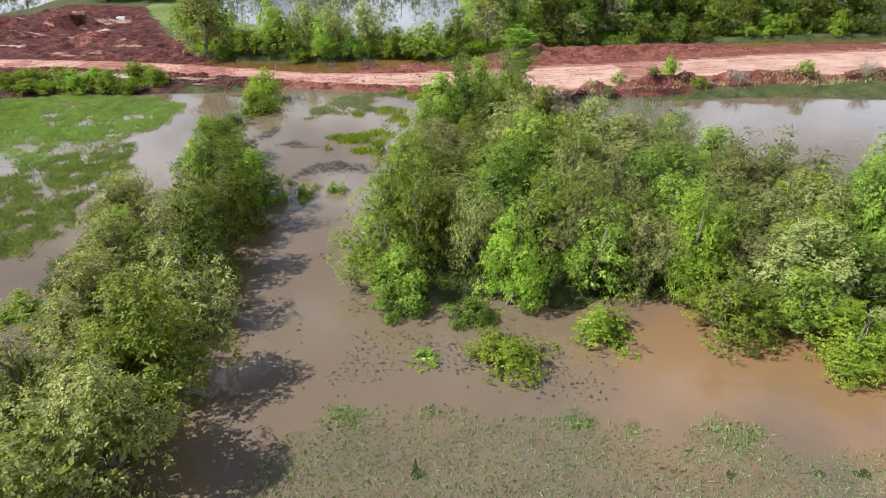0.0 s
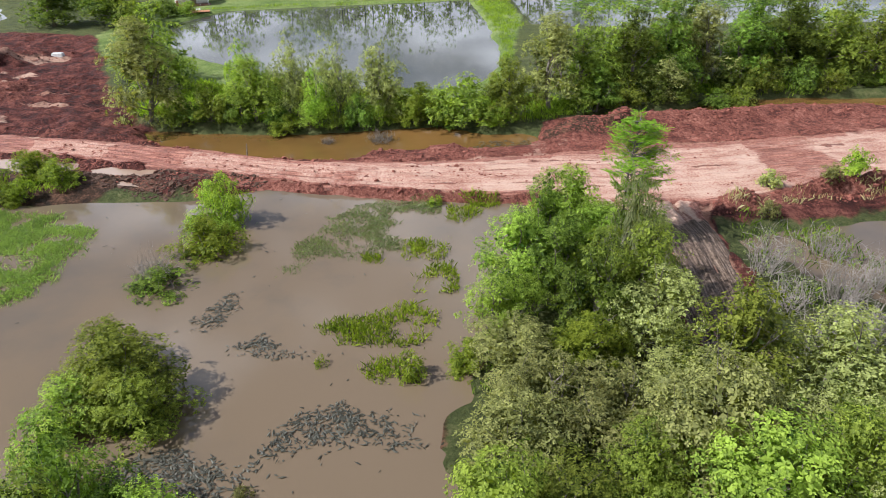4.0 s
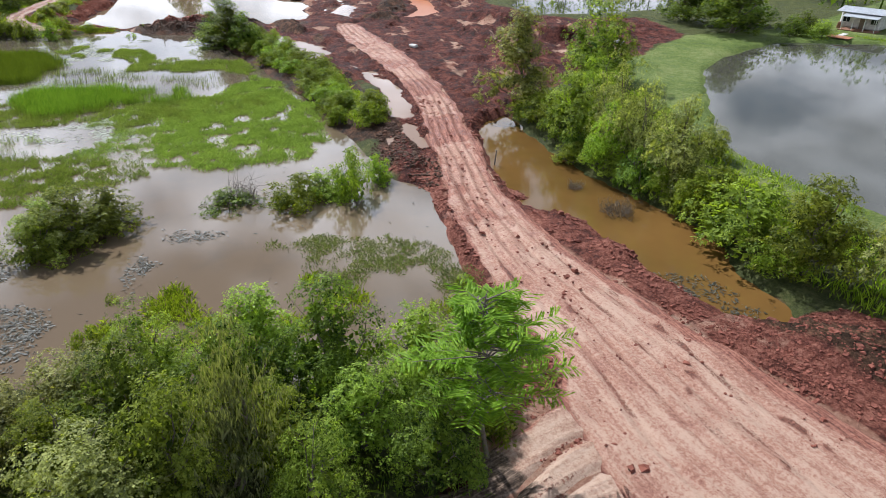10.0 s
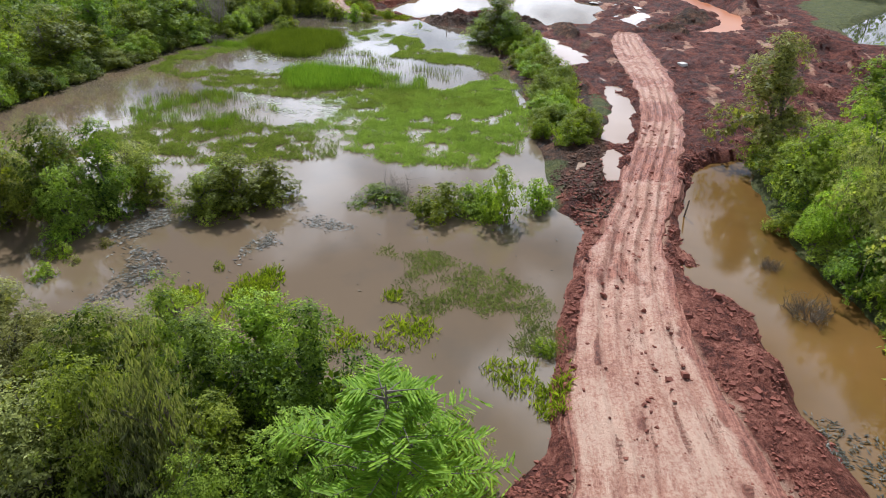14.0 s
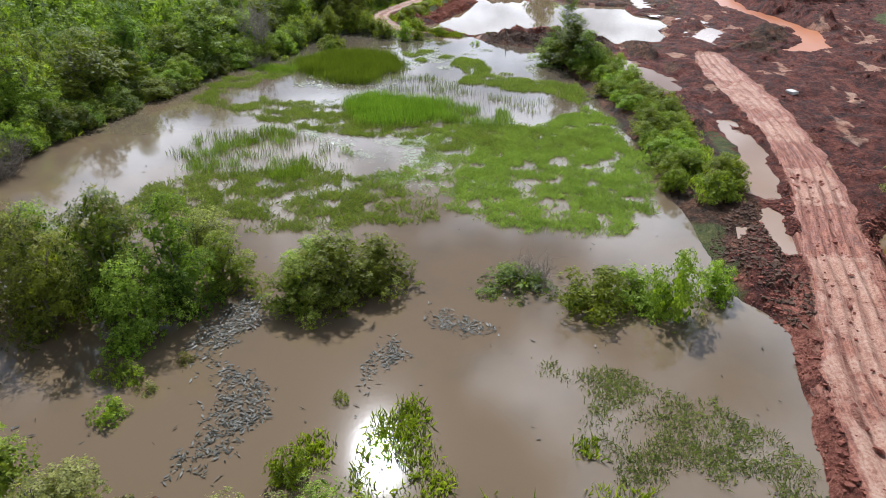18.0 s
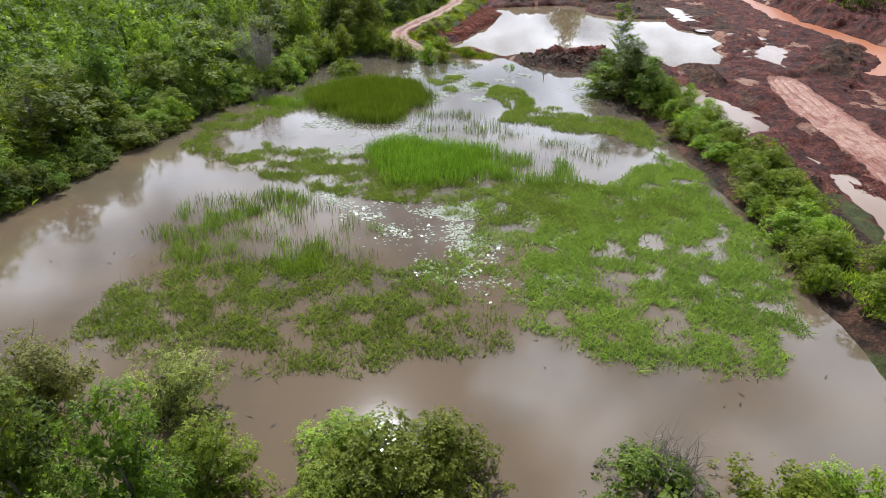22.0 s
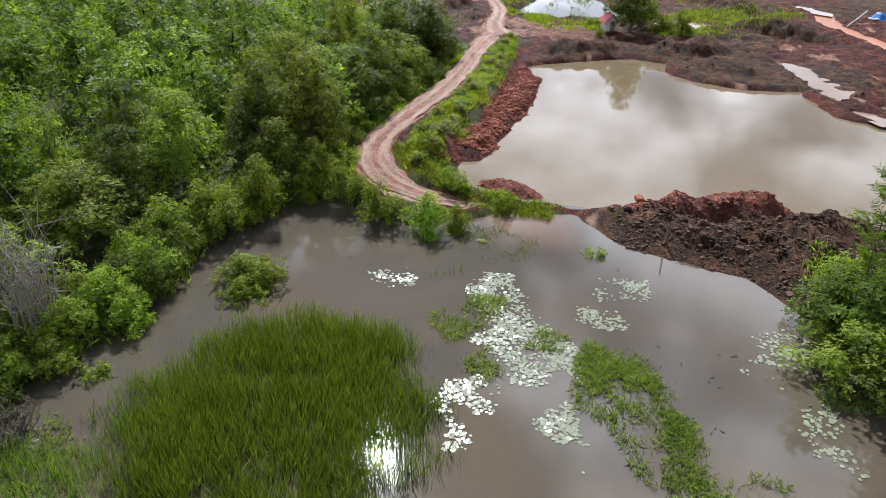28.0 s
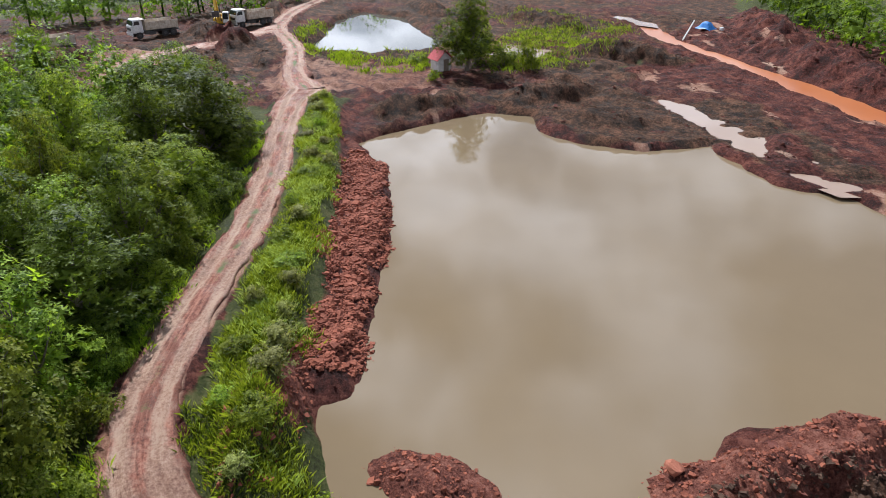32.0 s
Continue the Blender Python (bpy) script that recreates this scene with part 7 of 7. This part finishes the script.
def dump_truck(label):
    """A forward-control tipper, nose along +x, 7.6 m long."""
    t = new("dump_truck")
    solid("chassis", M_STEEL, t, ((-0.2, 0, 0.85), (7.0, 0.9, 0.28)), ((1.2, 0, 0.75), (1.2, 2.1, 0.4)))
    cab = solid("cab", M_WHITE, t, ((2.95, 0, 1.45), (1.75, 2.3, 1.2)), ((2.85, 0, 2.4), (1.55, 2.25, 0.95), (0.86, 0.9), -0.08))
    solid("windscreen", M_GLASS, cab, ((3.62, 0, 2.35), (0.1, 1.95, 0.7), (1, 0.92), -0.12))
    for s in (-1, 1):
        solid("side_window", M_GLASS, cab, ((2.95, s * 1.09, 2.35), (0.85, 0.06, 0.55), (0.85, 1)))
        solid("headlight", M_LAMP, cab, ((3.84, s * 0.85, 1.05), (0.06, 0.34, 0.2)))
        solid("mirror", M_STEEL, cab, ((3.55, s * 1.28, 2.25), (0.08, 0.2, 0.42)))
        solid("door", M_WHITE, cab, ((2.95, s * 1.16, 1.55), (0.95, 0.03, 1.0)))
    solid("grille", M_STEEL, cab, ((3.85, 0, 1.45), (0.04, 1.5, 0.35)))
    solid("bumper", M_WHITE, t, ((3.85, 0, 0.72), (0.22, 2.35, 0.36)))
    bed = solid("bed", M_BED, t, ((-0.85, 0, 1.25), (5.1, 2.3, 0.14)), label="scuffed cream tipper bed")
    for s in (-1, 1):
        solid("side_wall", M_BED, bed, ((-0.85, s * 1.17, 1.85), (5.1, 0.08, 1.15)))
        for k in range(6):
            solid("rib", M_BED, bed, ((-3.2 + k * 0.94, s * 1.24, 1.85), (0.1, 0.08, 1.1)))
    solid("head_board", M_BED, bed, ((1.72, 0, 2.0), (0.08, 2.4, 1.5)), ((2.1, 0, 2.8), (0.85, 2.3, 0.07)))
    solid("tailgate", M_RUST, bed, ((-3.42, 0, 1.85), (0.08, 2.4, 1.15)))
    for x in (2.75, -1.2, -2.5):
        for s in (-1, 1):
            wheel(t, x, s * 1.0, 0.52, 0.34)
    solid("fuel_tank", M_STEEL, t, ((0.75, 1.0, 0.72), (1.0, 0.45, 0.5)))
    return tagged(t, label, "truck", "trucks at the diggings")


def excavator():
    """A tracked digger, front along +x, its boom raised."""
    e = new("excavator")
    for s in (-1, 1):
        bm = bmesh.new()
        for x, r in ((-1.6, 0.42), (1.6, 0.42)):
            disc(bm, (x, s * 1.1, 0.44), r, 0.55)
        block(bm, (0, s * 1.1, 0.44), (3.2, 0.54, 0.84))
        tr = closed("crawler_track", bm, M_RUBBER, e)
        for k in range(12):
            solid("track_shoe", M_STEEL, tr, ((-1.65 + k * 0.3, s * 1.1, 0.9), (0.22, 0.58, 0.06)))
    solid("undercarriage", M_STEEL, e, ((0, 0, 0.7), (1.8, 1.8, 0.5)))
    body = solid("body", M_YELLOW, e, ((-0.6, 0, 1.45), (2.9, 2.5, 0.9)), ((-1.3, 0.1, 2.0), (1.5, 2.2, 0.5), (0.9, 0.9)), label="yellow engine house")
    solid("counterweight", M_YELLOW, body, ((-2.15, 0, 1.5), (0.6, 2.5, 1.1), (0.8, 0.95)))
    cab = solid("cab", M_WHITE, e, ((0.55, 0.75, 1.95), (1.5, 1.0, 1.7), (0.85, 0.95)))
    solid("front_window", M_GLASS, cab, ((1.27, 0.75, 2.2), (0.08, 0.8, 0.95), (1, 1), -0.08))
    for s in (0.24, 1.26):
        solid("side_window", M_GLASS, cab, ((0.5, s, 2.25), (1.0, 0.05, 0.8)))

    def beam(name, a, b, w, thick, mat, parent):
        a, b = Vector(a), Vector(b)
        bm = bmesh.new()
        block(bm, (0, 0, 0), ((b - a).length, w, thick))
        d = (b - a).normalized()
        m = Matrix.Translation((a + b) / 2) @ d.to_track_quat("X", "Z").to_matrix().to_4x4()
        bmesh.ops.transform(bm, matrix=m, verts=bm.verts[:])
        return closed(name, bm, mat, parent)
    boom = beam("boom", (0.9, -0.35, 1.6), (2.3, -0.35, 4.6), 0.42, 0.6, M_YELLOW, e)
    beam("boom_head", (2.15, -0.35, 4.4), (3.6, -0.35, 6.3), 0.4, 0.5, M_YELLOW, boom)
    stick = beam("stick", (3.5, -0.35, 6.4), (4.7, -0.35, 3.6), 0.34, 0.42, M_YELLOW, e)
    bucket = solid("bucket", M_STEEL, e, ((4.75, -0.35, 3.1), (0.9, 1.1, 0.9), (0.7, 1), 0.2))
    for k in range(4):
        solid("tooth", M_STEEL, bucket, ((4.5, -0.75 + k * 0.27, 2.6), (0.1, 0.08, 0.2)))
    for s in (-0.75, 0.05):
        beam("hydraulic_ram", (1.4, s, 1.5), (2.4, s, 3.9), 0.14, 0.14, M_STEEL, boom)
    beam("hydraulic_ram", (2.5, -0.35, 5.3), (3.5, -0.35, 6.7), 0.14, 0.14, M_STEEL, stick)
    return tagged(e, "yellow tracked excavator with raised boom on a spoil heap", "excavator")


def at(ob, x, y, turn, lift=0.0):
    z = float(height(np.array([x]), np.array([y]))[0])
    ob.matrix_basis = pose(x, y, z + lift, 0, 0, turn)
    return ob


truck = dump_truck("white tipper truck with cream bed on muddy ground")
at(truck, -187.8, 15.6, -52)
for x, y, turn in ((-196.5, 28.6, -60), (-203.4, 43.4, -56)):
    copy_thing(truck, pose(x, y, float(height(np.array([x]), np.array([y]))[0]), 0, 0, turn))
at(excavator(), -199.6, 38.6, 0, 0.0)


def hut():
    """A small plastered hut with a red gable roof."""
    h = new("hut")
    bm = bmesh.new()
    block(bm, (0, 0, 0.8), (1.9, 2.1, 1.6))
    walls = closed("wall", bm, M_WALL, h)
    for s in (-1, 1):
        bm = bmesh.new()
        vs = [bm.verts.new(p) for p in ((s * 0.95, -1.02, 1.58), (s * 0.95, 1.02, 1.58), (s * 0.95, 0, 2.5))]
        f = bm.faces.new(vs)
        r = bmesh.ops.extrude_face_region(bm, geom=[f])
        bmesh.ops.translate(bm, vec=(-s * 0.1, 0, 0), verts=[v for v in r["geom"] if isinstance(v, bmesh.types.BMVert)])
        bmesh.ops.recalc_face_normals(bm, faces=bm.faces[:])
        closed("gable", bm, M_WALL, walls)
        bm = bmesh.new()
        block(bm, (0, 0, 0), (2.5, 1.75, 0.06))
        bmesh.ops.transform(bm, matrix=Matrix.Translation((0, s * 0.66, 2.08)) @ Matrix.Rotation(-s * 0.76, 4, "X"), verts=bm.verts[:])
        roof = closed("roof", bm, M_REDROOF, h, "bright red roof sheet")
        for k in range(6):
            bm = bmesh.new()
            block(bm, (-1.1 + k * 0.44, 0, 0.045), (0.06, 1.72, 0.04))
            bmesh.ops.transform(bm, matrix=Matrix.Translation((0, s * 0.66, 2.08)) @ Matrix.Rotation(-s * 0.76, 4, "X"), verts=bm.verts[:])
            closed("roof_rib", bm, M_REDROOF, roof)
    solid("door", M_POST, h, ((0.96, 0.2, 0.8), (0.05, 0.75, 1.5)))
    return tagged(h, "small white plastered hut with red gable roof", "hut")


at(hut(), -165.7, 67.8, 20)


def pond_house():
    """A low white house with a tin roof and an open porch on posts."""
    h = new("house")
    solid("wall", M_WALL, h, ((0, 1.2, 1.35), (6.6, 4.2, 2.7)))
    for y, z, tilt in ((-0.35, 3.05, 0.16), (2.9, 3.05, -0.16)):
        bm = bmesh.new()
        block(bm, (0, 0, 0), (7.6, 3.5, 0.08))
        bmesh.ops.transform(bm, matrix=Matrix.Translation((0, y, z)) @ Matrix.Rotation(tilt, 4, "X"), verts=bm.verts[:])
        roof = closed("roof", bm, M_TIN, h)
        for k in range(12):
            bm = bmesh.new()
            block(bm, (-3.6 + k * 0.65, 0, 0.055), (0.05, 3.45, 0.04))
            bmesh.ops.transform(bm, matrix=Matrix.Translation((0, y, z)) @ Matrix.Rotation(tilt, 4, "X"), verts=bm.verts[:])
            closed("roof_rib", bm, M_TIN, roof)
    bm = bmesh.new()
    block(bm, (0, 0, 0), (5.6, 2.6, 0.07))
    bmesh.ops.transform(bm, matrix=Matrix.Translation((0.6, -2.6, 2.42)) @ Matrix.Rotation(0.12, 4, "X"), verts=bm.verts[:])
    closed("porch_roof", bm, M_TIN, h, "pale tin porch roof")
    for x in (-2.0, -0.3, 1.5, 3.2):
        solid("porch_post", M_WHITE, h, ((x, -3.6, 1.15), (0.12, 0.12, 2.3)))
    solid("porch_floor", M_RUST, h, ((0.6, -2.3, 0.06), (6.0, 2.9, 0.12)), label="dark red tiled porch floor")
    d = solid("door", M_POST, h, ((0.4, -0.92, 1.05), (0.9, 0.06, 2.05)))
    solid("door_handle", M_STEEL, d, ((0.72, -0.97, 1.02), (0.05, 0.06, 0.12)))
    for x in (-2.2, 2.2):
        w = solid("window", M_WHITE, h, ((x, -0.92, 1.55), (1.2, 0.08, 1.1)))
        for k in (-0.28, 0.28):
            solid("pane", M_GLASS, w, ((x + k, -0.97, 1.55), (0.48, 0.03, 0.95)))
    solid("water_jar", M_RUST, h, ((-2.9, -1.6, 0.5), (0.7, 0.7, 1.0), (0.7, 0.7)))
    return tagged(h, "low white house with tin roof and open porch", "house")


at(pond_house(), -56.2, 175.6, 20)


def landing():
    """A small plank landing on posts at the pond's edge."""
    d = new("landing_stage")
    for k in range(9):
        solid("plank", M_PLANK, d, ((-1.55 + k * 0.39, 0, 0), (0.36, 2.4, 0.07)))
    for x in (-1.4, 1.4):
        solid("joist", M_POST, d, ((x, 0, -0.1), (0.12, 2.4, 0.14)))
        for y in (-1.0, 1.0):
            solid("post", M_POST, d, ((x, y, -0.55), (0.14, 0.14, 1.0)))
    solid("gangway", M_CONCRETE, d, ((-0.3, 2.4, 0.02), (0.8, 2.6, 0.08)))
    return tagged(d, "orange-brown plank landing stage on the fish pond", "landing stage")


landing().matrix_basis = pose(-50.6, 163.6, 0.15, 0, 0, 20)


def palm(x, y, h):
    """A young palm with arching fronds."""
    p, rng = new("palm"), np.random.RandomState(3)
    part("trunk", mesh_from("trunk", *tube(bent(rng, (0, 0, -0.2), (0.1, 0, h * 0.35), 5, 0.02), (0.2, 0.18, 0.16, 0.15, 0.12), 8), M_BARK, True), p)
    for k in range(13):
        a, V, F = k * 2.4, [], []
        for i in range(10):
            u = i / 9
            r, z = h * 0.62 * u, h * 0.35 + h * (0.75 * u - 0.62 * u * u) * (0.7 + 0.5 * (k % 3) / 2)
            c = np.array([math.cos(a) * r, math.sin(a) * r, z])
            side = np.array([-math.sin(a), math.cos(a), -0.35]) * h * 0.15 * math.sin(math.pi * min(1, u * 0.9 + 0.1))
            for s in (-1, 1):
                n = len(V)
                V += [c, c + side * np.array([s, s, 1]) + np.array([math.cos(a), math.sin(a), 0]) * 0.15 * h, c + np.array([math.cos(a), math.sin(a), 0]) * 0.06 * h]
                F.append((n, n + 1, n + 2))
        part("frond", mesh_from("frond", V, F, M_LEAF), p)
    at(p, x, y, 0)
    return tagged(p, "young green palm on the mown bank", "palm")


palm(-24, 186, 3.6)


def boulder(x, y, size, mat, label, seed):
    """A broken lump of clay with flat faces."""
    bm = bmesh.new()
    bmesh.ops.create_icosphere(bm, subdivisions=2, radius=0.5)
    rng = np.random.RandomState(seed)
    for k in range(9):
        n = Vector(rng.normal(0, 1, 3)).normalized()
        lim = rng.uniform(0.28, 0.42)
        for v in bm.verts:
            d = v.co.dot(n)
            if d > lim:
                v.co -= n * (d - lim)
    for v in bm.verts:
        v.co = Vector((v.co.x * size[0], v.co.y * size[1], v.co.z * size[2] + size[2] * 0.35)) + Vector(rng.normal(0, 0.012, 3))
    me = bpy.data.meshes.new("boulder")
    bm.to_mesh(me), bm.free()
    me.materials.append(mat)
    return tagged(at(new("clay_boulder", me), x, y, seed * 40), label, "boulder")


def slab(name, x, y, size, turn, mat, label, category, lift=0.0, tilt=0.0):
    ob = new(name)
    bm = bmesh.new()
    block(bm, (0, 0, size[2] / 2), size, (0.92, 0.9))
    for v in bm.verts:
        v.co += Vector((dice.uniform(-1, 1), dice.uniform(-1, 1), dice.uniform(-1, 1))) * 0.02
    me = bpy.data.meshes.new(name)
    bm.to_mesh(me), bm.free()
    me.materials.append(mat)
    bpy.data.objects.remove(ob)
    ob = new(name, me)
    z = float(height(np.array([x]), np.array([y]))[0])
    ob.matrix_basis = pose(x, y, z - 0.05 + lift, tilt, 0, turn)
    return tagged(ob, label, category)


slab("concrete_slab", -66.4, 96.4, (1.3, 0.8, 0.3), 20, M_CONCRETE, "pale concrete slab lying on red clay", "slab", 0.05, 6)
slab("concrete_trough", -59.6, 127.5, (1.6, 0.9, 0.6), 5, M_CONCRETE, "pale concrete trough on the red clay", "trough")
boulder(-98.9, 62.6, (0.95, 0.8, 0.7), rock_material("orange_clay_block", (0.24, 0.075, 0.045), (0.36, 0.14, 0.085)), "orange clay boulder at the pond's edge", 1)
boulder(-97.6, 60.8, (0.8, 0.7, 0.5), M_CLOD, "small red clay boulder at the pond's edge", 2)


def post(x, y, h, lean):
    me = mesh_from("post", *tube(np.array([(0, 0, -0.6), (0.02, 0, 0.2), (lean, 0.02, h)]), (0.07, 0.065, 0.05), 8), M_POST, True)
    ob = new("post", me)
    z = max(float(height(np.array([x]), np.array([y]))[0]), WATER - 0.4)
    ob.matrix_basis = pose(x, y, z, 0, 0, 40)
    return tagged(ob, "leaning wooden post standing in the ditch", "post")


post(-22.0, 87.2, 1.6, 0.15)
post(-92.4, 63.3, 1.5, 0.05)


def tarpaulin():
    """A crumpled blue tarpaulin over a pump."""
    g = np.linspace(-1, 1, 15)
    X, Y = np.meshgrid(g, g, indexing="ij")
    x, y = X.ravel() * 1.5, Y.ravel() * 1.1
    z = 1.1 * np.exp(-(x / 1.1) ** 4 - (y / 0.85) ** 4) + 0.14 * fbm(x, y, 0.7, 3, 2.0)
    ob = new("tarpaulin", mesh_from("tarpaulin", np.stack([x, y, z], 1), grid_faces(15, 15), M_TARP))
    ob.modifiers.new("thick", "SOLIDIFY").thickness = 0.02
    return tagged(at(ob, -186.2, 119, 25, 0.0), "crumpled blue tarpaulin over a pump", "tarpaulin")


tarpaulin()
pipe = new("pipe", mesh_from("pipe", *tube(np.array([(-180, 111, -0.3), (-183.5, 114, 0.5), (-187, 117, 1.4)]), (0.12, 0.12, 0.12), 9), M_CONCRETE, True))
tagged(pipe, "pale pump pipe leading out of the stream", "pipe")
slab("fuel_drum", -184.6, 121, (0.6, 0.6, 0.5), 10, M_WHITE, "white drum beside the tarpaulin", "drum", 0.05)
